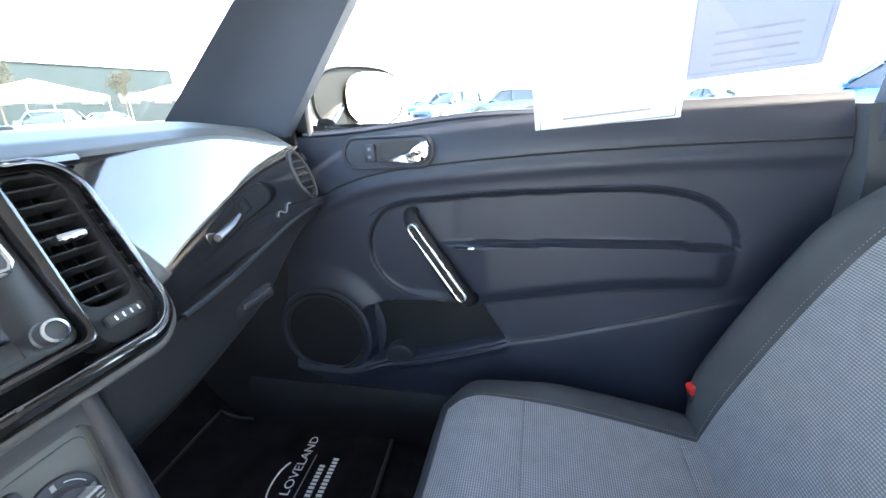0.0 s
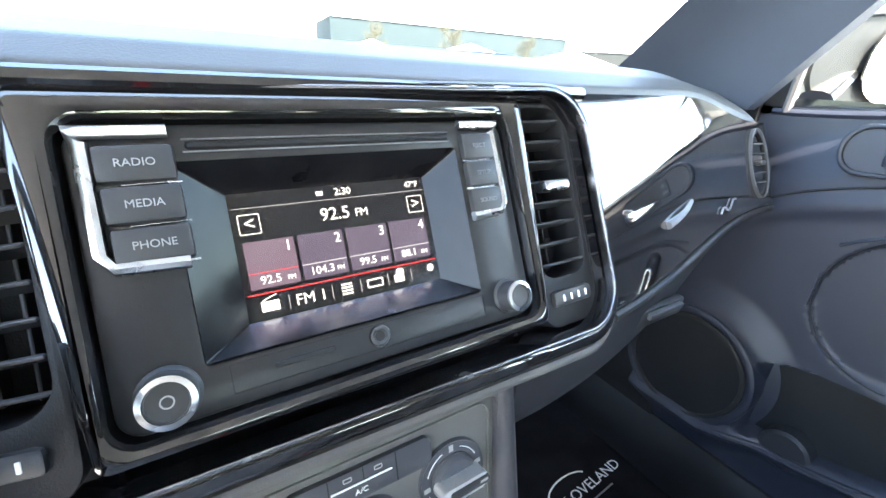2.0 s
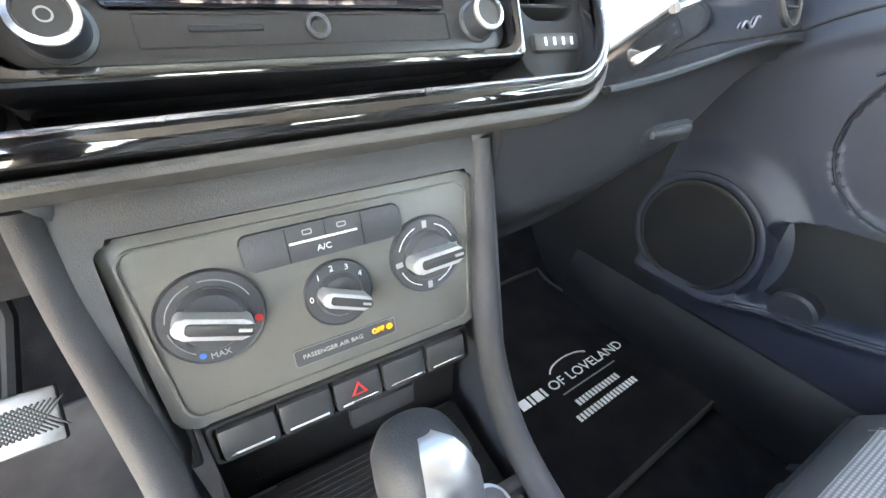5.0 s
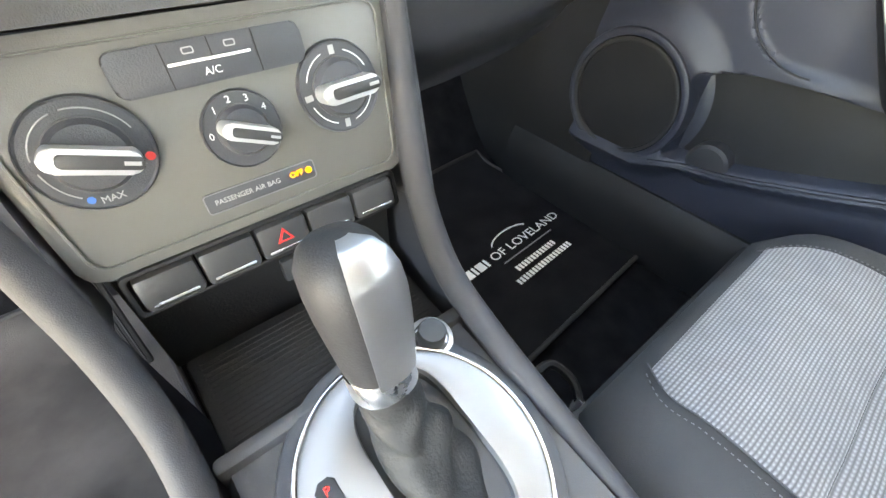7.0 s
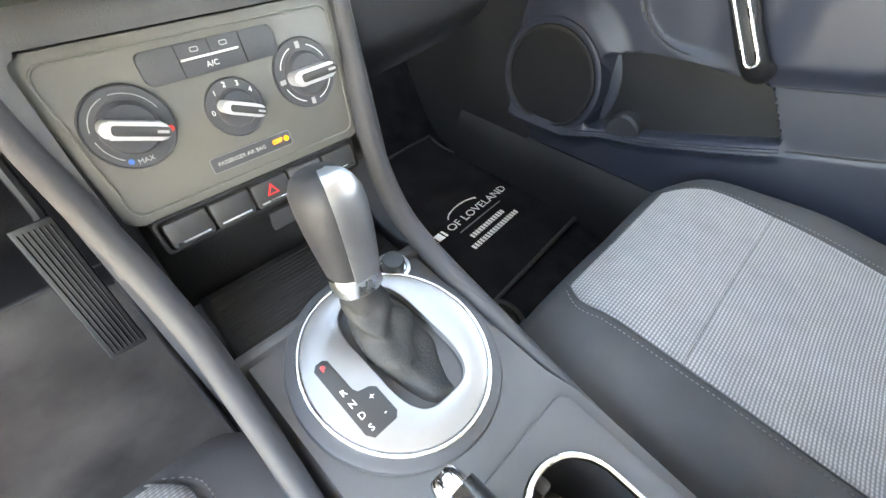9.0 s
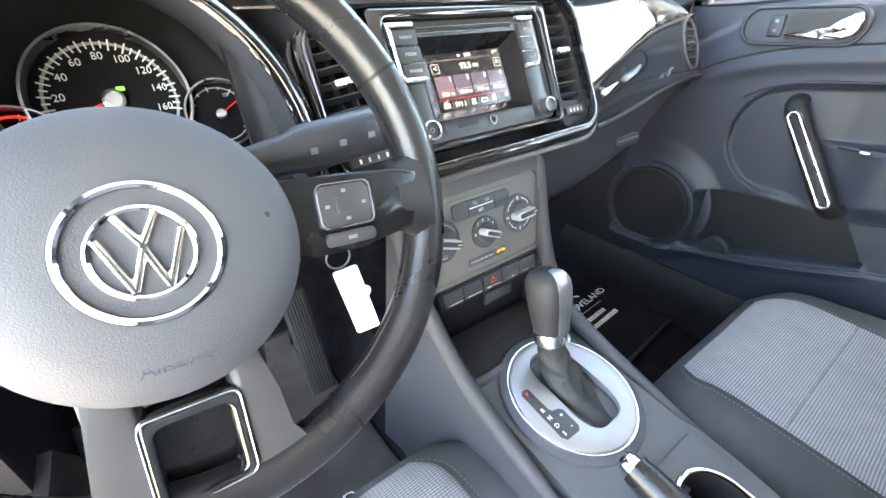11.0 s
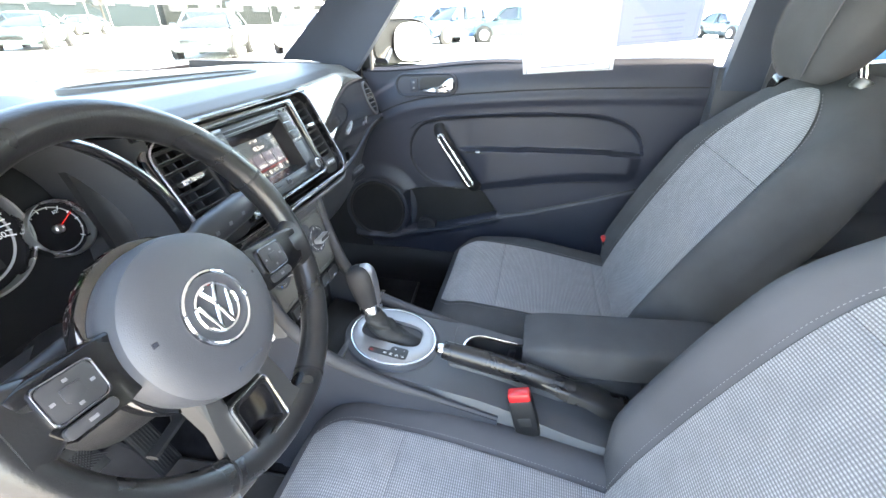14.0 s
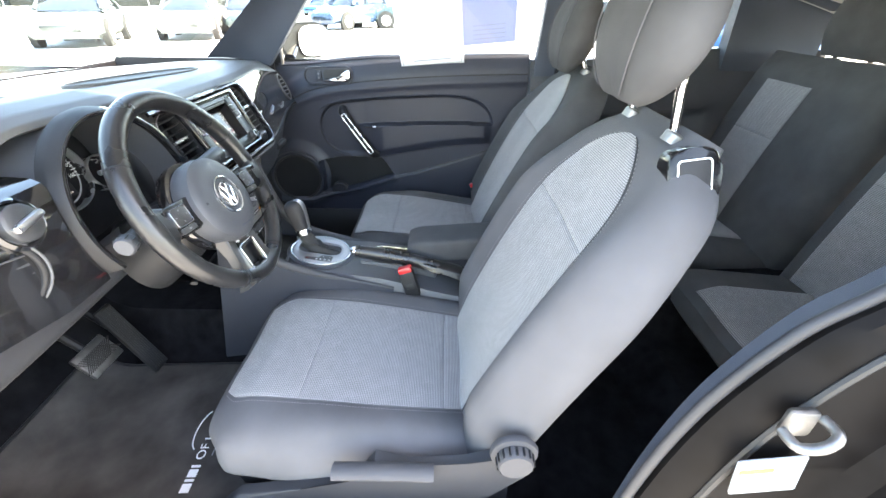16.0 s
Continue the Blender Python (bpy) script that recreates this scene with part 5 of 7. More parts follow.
for t in (0.45, 0.62, 0.80):
    part("stalk_mark", rbox((0.006, 0.0006, 0.005), 0.0002, Matrix.Translation(sk_a.lerp(sk_b, t) + Vector((0, -0.0163, 0.002))), 1), M_DIM, st, smooth=False)
sk_c, sk_d = Vector((-0.395, -0.035, 0.618)), Vector((-0.492, -0.050, 0.612))
ind = part("indicator_stalk", tube([sk_c, sk_c.lerp(sk_d, 0.4), sk_c.lerp(sk_d, 0.72), sk_c.lerp(sk_d, 0.80)], 0.0105, 12, 1.1, taper=lambda s: 0.75 + 0.25 * min(1, s * 2)), M_KEY, wheel, "black indicator stalk")
tip_end = part("stalk_tip", tube([sk_c.lerp(sk_d, q) for q in (0.80, 0.84, 0.97, 1.0)], 0.0150, 16, 1.0, taper=lambda s: (0.9, 1.0, 1.0, 0.85)[min(3, int(s * 3 + 0.5))]), M_TRIM, ind, "grey ridged tip of the stalk")
ax = (sk_d - sk_c).normalized()
s1 = ax.cross(Vector((0, 0, 1))).normalized()
s2 = s1.cross(ax)
for i in range(10):
    a = 2 * math.pi * i / 10
    o_ = (s1 * math.cos(a) + s2 * math.sin(a)) * 0.0152
    part("ridge", tube([sk_c.lerp(sk_d, 0.85) + o_, sk_c.lerp(sk_d, 0.96) + o_], 0.0014, 5), M_KEY, tip_end, smooth=False)

# ---- dials behind the wheel ----
cluster = thing("instrument_cluster", (-0.345, 0.16, 0.55), "round instrument dials in a dark hooded binnacle", "instrument cluster")
GA = lean((-0.345, 0.165, 0.655), 0.35)
M_FACE = mat("dial face", (0.007, 0.007, 0.008), 0.6, vary=0.2, spec=0.08)
def gauge(cx, cy, r, n, a0, a1, needle, words, red=None, depth=0.0):
    g = at(GA, cx, cy, depth)
    d = part("dial", prism(ellipse(0, 0, r, r, 56), -0.004, 0.0, g), M_FACE, cluster, "black dial with white scale")
    part("ring", lathe([(r * 1.0, -0.004), (r * 1.04, 0.010), (r * 1.02, 0.016), (r * 0.985, 0.016), (r * 0.965, 0.0)], g, 56, None, False), M_SATIN, d, "chrome ring")
    part("scale_ring", ring_prism(ellipse(0, 0, r * 0.84, r * 0.84, 56), ellipse(0, 0, r * 0.80, r * 0.80, 56), 0.0, 0.0006, g), M_PRINT, d, smooth=False)
    for i in range(n):
        a = radians(a0 + (a1 - a0) * i / (n - 1))
        part("tick", rbox((r * (0.10 if i % 2 else 0.16), r * 0.022, 0.0005), 0.0, g @ Matrix.Rotation(a, 4, "Z") @ Matrix.Translation((r * 0.80, 0, 0.0008))), M_WHITE, d, smooth=False)
    for w, a in words:
        lettering("dial_number", w, r * 0.15, at(g, r * 0.64 * math.cos(radians(a)), r * 0.64 * math.sin(radians(a)), 0.0008), M_WHITE, d)
    if red:
        part("red_zone", tube([g @ Vector((r * 0.82 * math.cos(radians(a)), r * 0.82 * math.sin(radians(a)), 0.001)) for a in span(red[0], red[1], 12)], r * 0.035, 6), M_NEEDLE, d)
    part("needle", rbox((r * 0.75, r * 0.03, 0.0015), 0.0005, g @ Matrix.Rotation(radians(needle), 4, "Z") @ Matrix.Translation((r * 0.42, 0, 0.005)), 1), M_NEEDLE, d, smooth=False)
    part("hub", lathe([(r * 0.15, 0.001), (r * 0.15, 0.008), (r * 0.11, 0.009), (r * 0.10, 0.0075), (0.0003, 0.0075)], g, 28), M_SATIN, d)
    return d
sp_a = [(w, 196 - 212 * i / 8) for i, w in enumerate(("0", "20", "40", "60", "80", "100", "120", "140", "160"))]
gd = gauge(0.008, 0.002, 0.063, 33, 196, -16, 196, sp_a)
win = part("display", prism(rrect(-0.022, -0.040, 0.034, -0.014, 0.003), 0.0004, 0.0012, GA), M_TRIM_DARK, gd)
lettering("display_word", "47°F", 0.005, at(GA, 0.022, -0.034, 0.0014), M_LITSOFT, win)
part("display_icon", ring_prism(ellipse(0.004, -0.026, 0.006, 0.008, 20), ellipse(0.004, -0.026, 0.0045, 0.0062, 20), 0.0012, 0.0016, GA), M_LITSOFT, win, smooth=False)
part("green_lamp", rbox((0.007, 0.004, 0.0006), 0.0015, at(GA, 0.016, 0.012, 0.001), 1), M_LITGREEN, gd)
gauge(-0.070, -0.032, 0.036, 9, 240, 20, 262, [(str(i), 250 - 29 * i) for i in range(0, 8)], red=(60, 112), depth=0.006)
gauge(0.094, -0.025, 0.033, 9, 150, -40, 30, [("1/2", 62)], red=(196, 210), depth=0.006)
part("backing", prism(ellipse(0, 0.01, 0.155, 0.13, 40, 2.6), -0.03, -0.012, GA), M_TRIM_DARK, cluster)
# hood tunnel and its piano-black arch
def arch_pt(a, rx, rz, y):
    return Vector((-0.345 + rx * math.cos(a), y, 0.628 + rz * math.sin(a)))
rings = []
for t in span(0, 1, 8):
    rings.append([arch_pt(a, 0.132 - 0.006 * t, 0.138 - 0.014 * t, 0.015 + 0.16 * t + 0.035 * math.sin(a) * (1 - t)) for a in [radians(x) for x in span(-25, 205, 48)]])
part("hood", loft(rings, False, closed=False), M_TRIM, cluster)
pts = [arch_pt(radians(a), 0.137, 0.143, 0.012 + 0.035 * math.sin(radians(a))) for a in span(-28, 208, 60)]
def arch_band(a, v):
    a = radians(a)
    return arch_pt(a, 0.130 + 0.020 * v, 0.136 + 0.012 * v, 0.002 + 0.035 * math.sin(a) + 0.016 * v - 0.010 * math.sin(math.pi * v))
part("arch", sheet(arch_band, span(-28, 78, 40), span(0, 1, 9), (0, 0.012, 0)), M_GLOSS, cluster, "piano-black arch of the hood")
part("hood_lip", sheet(arch_band, span(78, 208, 46), span(0.5, 1, 6), (0, 0.012, 0)), M_TRIM_DARK, cluster, "dark lip of the hood")
part("arch_return", sheet(arch_band, span(78, 208, 46), span(0, 0.5, 6), (0, 0.012, 0)), M_GLOSS, cluster, "piano-black inner band of the hood")
pts = [arch_pt(radians(a), 0.131, 0.137, 0.004 + 0.035 * math.sin(radians(a))) for a in span(-28, 208, 60)]
part("hood_edge", tube(pts, 0.002, 6), M_GLOSS, cluster)

# ---- switches at the driver's end ----
LS = lean((-0.552, 0.018, 0.680), 0.30)
ls = thing("light_switch", (-0.555, 0.012, 0.65), "round silver light switch in a black panel", "switch")
part("bezel", lathe([(0.034, -0.02), (0.034, 0.004), (0.030, 0.008), (0.027, 0.006), (0.027, -0.002), (0.001, -0.002)], LS, 36), M_GLOSS, ls)
part("knob", lathe([(0.025, 0.0), (0.024, 0.014), (0.020, 0.017), (0.001, 0.017)], LS, 36), M_KEY, ls)
part("grip", rbox((0.044, 0.010, 0.012), 0.004, at(LS, 0, 0, 0.021, 10)), M_SATIN, ls)
dm = thing("dimmer_switch", (-0.50, 0.01, 0.62), "small grey dimmer rocker", "switch")
part("rocker", rbox((0.046, 0.022, 0.016), 0.009, lean((-0.540, 0.022, 0.618), 0.2) @ Matrix.Rotation(radians(12), 4, "Z")), M_SATIN, dm)

# ---- key with a paper tag ----
key = thing("car_key", (-0.238, -0.04, 0.57), "car key in the lock with a white paper tag", "key")
part("lock", lathe([(0.016, -0.01), (0.016, 0.006), (0.012, 0.010), (0.001, 0.010)], base((-0.262, -0.045, 0.562), (0, 1, 0), (0, 0, 1), (1, 0, 0)), 24), M_SATIN, key)
part("key_head", rbox((0.030, 0.010, 0.028), 0.004, Matrix.Translation((-0.235, -0.045, 0.562))), M_KEY, key)
part("split_ring", tube([(-0.222 + 0.011 * math.cos(a), -0.050, 0.540 + 0.011 * math.sin(a)) for a in [2 * math.pi * i / 24 for i in range(24)]], 0.0009, 6, loop=True), M_STEEL, key)
part("tag", prism(rrect(-0.0115, -0.074, 0.0115, 0.0, 0.003), -0.0005, 0.0005, base((-0.220, -0.055, 0.530), (0.93, -0.3, 0.2), (-0.16, 0.1, 0.98), (0.3, 0.95, 0))), M_WHITE, key, "white paper tag")
part("tag_hook", lathe([(0.007, 0), (0.007, 0.001), (0.0005, 0.001)], base((-0.206, -0.058, 0.500), (1, 0, 0), (0, 0, 1), (0, -1, 0)), 20), M_WHITE, key, "round white tag")
# ---- pedals ----
for nm, x, y, z, w, h, sl, label in (("brake_pedal", -0.315, 0.285, 0.211, 0.090, 0.066, 0.75, "ribbed metal-faced brake pedal"), ("accelerator_pedal", -0.190, 0.31, 0.148, 0.050, 0.22, 0.45, "long ribbed black accelerator pedal")):
    pd = thing(nm, (x, y + 0.03, 0.02), label, "pedal")
    P = lean((x, y, z), sl)
    part("pad", rbox((w, h, 0.012), 0.004, P), M_STEEL if "brake" in nm else M_RUBBER, pd)
    if "brake" in nm:
        for i in range(-6, 7):
            for tn in (45, -45):
                part("ridge", rbox((0.050, 0.0022, 0.002), 0.0006, at(P, i * 0.0055, 0, 0.0065, tn), 1), M_RUBBER, pd, smooth=False)
    else:
        for i in range(7):
            part("ridge", rbox((0.0022, h * 0.92, 0.003), 0.0008, at(P, -0.018 + i * 0.006, 0, 0.0065), 1), M_TRIM_DARK, pd, smooth=False)
    part("arm", tube([P @ Vector((0, 0, -0.004)), (x + 0.01, y + 0.10, z + 0.08), (x + 0.01, y + 0.16, z + 0.30)], 0.009, 8), M_TRIM_DARK, pd)

# ---- passenger door ----
door = thing("passenger_door", (0.66, -0.36, 0.14), "closed blue-black passenger door with speaker and pull handle", "door")
DX = 0.660
def through_points(pts):
    """A smooth height over y from a few (y, z)."""
    p = smooth_path([(y, z, 0) for y, z in pts], 8)
    ys_, zs_ = [v.x for v in p][::-1], [v.y for v in p][::-1]
    return lambda y: float(np.interp(y, ys_, zs_))
waist_z = through_points([(0.20, 0.52), (0.14, 0.556), (0.08, 0.595), (0.03, 0.620), (-0.04, 0.641), (-0.12, 0.654), (-0.28, 0.670), (-0.47, 0.683), (-0.63, 0.690), (-0.82, 0.696)])
arch_z = through_points([(0.20, 0.33), (0.12, 0.415), (0.079, 0.464), (0.024, 0.520), (-0.04, 0.570), (-0.10, 0.591), (-0.19, 0.601), (-0.28, 0.609), (-0.47, 0.618), (-0.56, 0.617), (-0.62, 0.605), (-0.657, 0.585), (-0.686, 0.552), (-0.700, 0.500), (-0.704, 0.42), (-0.82, 0.30)])
arm_z = through_points([(-0.15, 0.496), (-0.28, 0.503), (-0.48, 0.511), (-0.57, 0.512), (-0.70, 0.506)])
ledge_z = through_points([(-0.20, 0.366), (-0.25, 0.376), (-0.39, 0.403), (-0.49, 0.420), (-0.60, 0.430), (-0.72, 0.436)])
lower_z = through_points([(0.05, 0.196), (0.0, 0.211), (-0.10, 0.229), (-0.20, 0.258), (-0.30, 0.291), (-0.40, 0.318), (-0.50, 0.349), (-0.60, 0.380), (-0.66, 0.402), (-0.82, 0.46)])
pocket_top = through_points([(0.05, 0.342), (0.0, 0.355), (-0.08, 0.369), (-0.20, 0.370), (-0.245, 0.368), (-0.262, 0.350), (-0.296, 0.300), (-0.31, 0.29)])
def door_x(y, z):
    w, a = waist_z(y), arch_z(y)
    x = DX + 0.028 * sstep(w + 0.002, w + 0.085, z)
    x -= 0.007 * math.exp(-((z - w + 0.024) / 0.015) ** 2)
    e = math.hypot((y + 0.12) / 0.106, (z - 0.487) / 0.105)
    field = sstep(1.015, 0.975, e) if y > -0.12 else 1.0
    under = sstep(a + 0.001, a - 0.014, z) * sstep(-0.708, -0.696, y)
    x += 0.016 * under * field * sstep(arm_z(y) - 0.002, arm_z(y) + 0.006, z) * sstep(-0.13, -0.20, y)
    x += 0.009 * under * field * sstep(-0.21, -0.13, y) * sstep(0.375, 0.395, z)
    x -= 0.014 * sstep(-0.20, -0.27, y) * sstep(-0.70, -0.66, y) * sstep(ledge_z(y) - 0.008, ledge_z(y) + 0.03, z) * sstep(arm_z(y) + 0.004, arm_z(y) - 0.002, z)
    r = math.hypot(y - 0.105, z - 0.283)
    x -= 0.018 * sstep(0.165, 0.115, r) * sstep(0.10, 0.20, z)
    lo, hi = lower_z(y), pocket_top(y)
    x += 0.034 * sstep(lo + 0.002, lo + 0.010, z) * sstep(hi + 0.001, hi - 0.007, z) * sstep(0.008, -0.004, y) * sstep(-0.302, -0.292, y)
    x -= 0.010 * math.exp(-((z - lo + 0.010) / 0.012) ** 2) * sstep(-0.32, -0.28, y)
    x -= 0.004 * sstep(lo - 0.004, lo - 0.014, z)
    return x
ys, zs = span(0.19, -0.82, 230), span(0.11, 0.752, 160)
part("outer_skin", sheet(lambda y, z: (0.745 - 0.045 * sstep(0.45, 0.74, z), y, z), span(0.20, -0.85, 6), span(-0.12, 0.735, 8), (0.01, 0, 0)), M_PAINT, door, "black painted outer skin")
def sill_z(y):
    return 0.722 + 0.030 * sstep(0.12, -0.30, y) + 0.010 * sstep(-0.30, -0.80, y)
def door_fn(y, z):
    zz = 0.11 + (z - 0.11) * (sill_z(y) - 0.11) / (0.752 - 0.11)
    return (door_x(y, zz), y, zz)
part("panel", sheet(door_fn, ys, zs, (0.05, 0, 0)), M_DOOR, door)
def on_door(y, z, d=0.0):
    return Vector((door_x(y, z) - d, y, z))
# upper belt and waist line
part("belt_pad", tube([(DX + 0.034, y, sill_z(y) - 0.007) for y in span(0.12, -0.818, 30)], 0.009, 10, 0.8), M_DOOR, door)
part("waist_groove", tube([on_door(y, waist_z(y), 0.0) for y in span(0.12, -0.818, 60)], 0.0022, 6), M_TRIM_DARK, door)
pts = [on_door(y, arch_z(y) + 0.001, 0.0015) for y in span(-0.02, -0.69, 110)]
part("arch_bead", tube(pts, 0.0030, 8, 0.8), M_DOOR, door)
pts = [on_door(y, arch_z(y) - 0.010, 0.000) for y in span(-0.06, -0.685, 80)]
part("arch_groove", tube(pts, 0.0016, 6), M_TRIM_DARK, door)
# inner field behind the handle
fld = [on_door(-0.12 + 0.106 * math.cos(a), 0.487 + 0.105 * math.sin(a), 0.0) for a in [radians(x) for x in span(62, -92, 40)]]
part("field_groove", tube(fld, 0.0016, 6), M_TRIM_DARK, door)
# arm rest line
part("arm_groove", tube([on_door(y, arm_z(y) + 0.002, -0.001) for y in span(-0.20, -0.695, 40)], 0.0018, 6), M_TRIM_DARK, door)
part("ledge_groove", tube([on_door(y, ledge_z(y) - 0.006, 0.000) for y in span(-0.25, -0.60, 30)], 0.0013, 6), M_TRIM_DARK, door)
part("lower_groove", tube([on_door(y, lower_z(y) - 0.006, 0.0) for y in span(-0.31, -0.70, 40)], 0.0020, 6), M_TRIM_DARK, door)
part("window_switch", rbox((0.020, 0.085, 0.005), 0.002, Matrix.Translation((DX - 0.002, -0.235, 0.4935))), M_RUBBER, door)
part("switch_lever", rbox((0.010, 0.014, 0.005), 0.002, Matrix.Translation((DX - 0.009, -0.230, 0.4965))), M_SATIN, door)
# pull handle
H0, H1 = Vector((0.652, -0.114, 0.549)), Vector((0.638, -0.221, 0.400))
hp = [on_door(-0.106, 0.564, -0.03), H0 + Vector((-0.002, 0, 0.0)), H0.lerp(H1, 0.5) + Vector((-0.014, 0, 0)), H1 + Vector((-0.006, 0, -0.004)), on_door(-0.234, 0.384, -0.03)]
ph = part("pull_handle", tube(smooth_path(hp, 8), 0.0185, 14, 0.75, up=(1, 0, 0)), M_TRIM_DARK, door, "dark pull handle with satin insert")
d = (H1 - H0).normalized()
sd = d.cross(Vector((1, 0, 0))).normalized()
HN = base((H0 + H1) / 2 + Vector((-0.027, 0, 0)), sd, -d, sd.cross(-d))
ln = (H1 - H0).length / 2
sg = 1 if HN.col[2][0] < 0 else -1
part("insert", ring_prism(rrect(-0.0105, -ln, 0.0105, ln, 0.0103, 8), rrect(-0.0055, -ln + 0.005, 0.0055, ln - 0.005, 0.0053, 8), -0.012 * sg, 0.004 * sg, HN, 0.0015), M_SATIN, ph, "satin oval insert")
# inner release
LK = base((DX + 0.002, -0.070, 0.682), (0, -1, 0), (0.09, 0, 0.996), (-0.996, 0, 0.09)) @ Matrix.Rotation(radians(1.5), 4, "Z") @ Matrix.Diagonal((0.87, 0.93, 1, 1))
lk = part("release_bezel", ring_prism(rrect(-0.106, -0.034, 0.106, 0.034, 0.032, 10), rrect(-0.099, -0.028, 0.099, 0.028, 0.027, 10), -0.02, 0.008, LK, 0.003), M_DOOR, door, "oval bezel of the inner handle")
part("release_dish", prism(rrect(-0.100, -0.029, 0.100, 0.029, 0.028, 10), -0.014, 0.003, LK), M_DOOR, lk)
part("release_well", prism(rrect(-0.020, -0.022, 0.092, 0.022, 0.016, 8), 0.0, 0.0045, LK), M_RUBBER, lk)
part("lock_switch", rbox((0.026, 0.038, 0.008), 0.004, at(LK, -0.040, 0, 0.006)), M_DOOR, lk)
for dy in (-0.008, 0.008):
    part("lock_mark", rbox((0.007, 0.006, 0.001), 0.0004, at(LK, -0.040, dy, 0.0102), 1), M_DIM, lk, smooth=False)
lv = [(-0.018, -0.012), (0.054, -0.008), (0.068, 0.004), (0.078, 0.018), (0.092, 0.020), (0.097, 0.010), (0.097, -0.008), (0.088, -0.020), (0.060, -0.022), (-0.018, -0.021)]
part("release_lever", prism(lv, 0.004, 0.018, LK, 0.005, 3), M_CHROME, lk, "silver release lever")
# speaker
SPK = base((DX - 0.017, 0.105, 0.283), (0, -1, 0), (0, 0, 1), (-1, 0, 0))
sp = part("speaker", ring_prism(ellipse(0, 0, 0.112, 0.112, 56), ellipse(0, 0, 0.098, 0.098, 56), -0.03, 0.006, SPK, 0.005), M_DOOR, door, "round dark speaker cover")
part("grille", prism(ellipse(0, 0, 0.0900, 0.0900, 56), -0.03, 0.004, SPK, 0.003), M_TRIM_DARK, sp)
part("rim", ring_prism(ellipse(0, 0, 0.0980, 0.0980, 56), ellipse(0, 0, 0.0905, 0.0905, 56), -0.03, 0.0075, SPK, 0.002), M_RUBBER, sp)
# map pocket: dark sheet drawn for the shade inside, lip and bottle dip
part("map_pocket", sheet(lambda u, v: (DX + 0.020, -0.004 - 0.293 * u, lower_z(-0.004 - 0.293 * u) + 0.006 + (pocket_top(-0.004 - 0.293 * u) - lower_z(-0.004 - 0.293 * u) - 0.009) * v), span(0, 1, 24), span(0, 1, 6), (0.003, 0, 0)), M_TRIM_DARK, door, "map pocket's shade drawn as a dark sheet")
part("pocket_lip", tube([on_door(y, lower_z(y) - 0.004, 0.004) for y in span(0.02, -0.302, 40)], 0.0040, 8, 0.8), M_DOOR, door)
part("bottle_dip", lathe([(0.034, -0.01), (0.034, 0.014), (0.029, 0.018), (0.001, 0.018)], base((DX + 0.010, -0.062, 0.224), (0, -1, 0), (0, 0, 1), (-1, 0, 0)), 28), M_KNEE, door)
# window pane and its seal
o = part("window_pane", sheet(lambda y, z: (0.700 - 0.115 * (z - 0.72) / 0.36, y, z), span(0.10, -0.80, 6), (0.72, 0.9, 1.08), (0.004, 0, 0)), M_GLASS, door)
o.visible_shadow = False
part("mirror_corner", prism([(0.105, 0.712), (0.215, 0.712), (0.105, 0.850)], 0.0, 0.012, base((0.688, 0, 0), (0, 1, 0), (0, 0, 1), (1, 0, 0))), M_TRIM_DARK, door, "dark triangle behind the mirror")
# Pale grey tube drawn for the reflection along the glass run.
part("window_guide", tube([(0.690, 0.104, 0.715), (0.684, 0.100, 0.80), (0.672, 0.085, 0.90)], 0.006, 8), M_CONSOLE, door)
fr = [(0.700, 0.14, 0.74), (0.682, 0.07, 0.86), (0.615, -0.14, 1.06), (0.585, -0.33, 1.10), (0.585, -0.68, 1.10), (0.61, -0.83, 1.02)]
part("window_frame", tube(smooth_path(fr, 6), 0.014, 8, 0.8), M_RUBBER, door)

# outside mirror
mir = thing("door_mirror", (0.78, 0.09, 0.72), "black outside mirror with pale mirror glass", "mirror")
MI = base((0.830, 0.045, 0.785), (0.865, -0.50, 0), (0, 0, 1), (-0.50, -0.865, 0))
rings = [[(x * k, y * k, -z) for x, y in ellipse(0, 0, 0.128, 0.068, 40, 2.8)] for k, z in ((0.25, 0.085), (0.6, 0.075), (0.85, 0.05), (0.97, 0.02), (1.0, 0.0), (0.96, -0.004), (0.92, 0.003))]
part("housing", loft(rings, True, MI), M_TRIM_DARK, mir)
part("glass", prism(ellipse(0.036, 0, 0.080, 0.056, 40, 2.8), 0.002, 0.006, MI), M_MIRROR, mir, "mirror glass")
part("foot", tube([(0.735, 0.09, 0.735), (0.755, 0.09, 0.745), (0.80, 0.09, 0.775)], 0.022, 10, 0.6), M_PAINT, mir)

# papers stuck to the window
def paper_mat(name, c):
    m = bpy.data.materials.new(name)
    m.use_nodes = True
    nt = m.node_tree
    d, t, mx = nt.nodes.new("ShaderNodeBsdfDiffuse"), nt.nodes.new("ShaderNodeBsdfTranslucent"), nt.nodes.new("ShaderNodeMixShader")
    d.inputs[0].default_value = t.inputs[0].default_value = (*c, 1)
    mx.inputs[0].default_value = 0.6
    nt.links.new(d.outputs[0], mx.inputs[1])
    nt.links.new(t.outputs[0], mx.inputs[2])
    nt.links.new(mx.outputs[0], nt.nodes["Material Output"].inputs["Surface"])
    return m
M_PAPER, M_PAPER_BLUE = paper_mat("thin white paper", (0.85, 0.85, 0.85)), paper_mat("pale blue paper", (0.40, 0.41, 0.56))
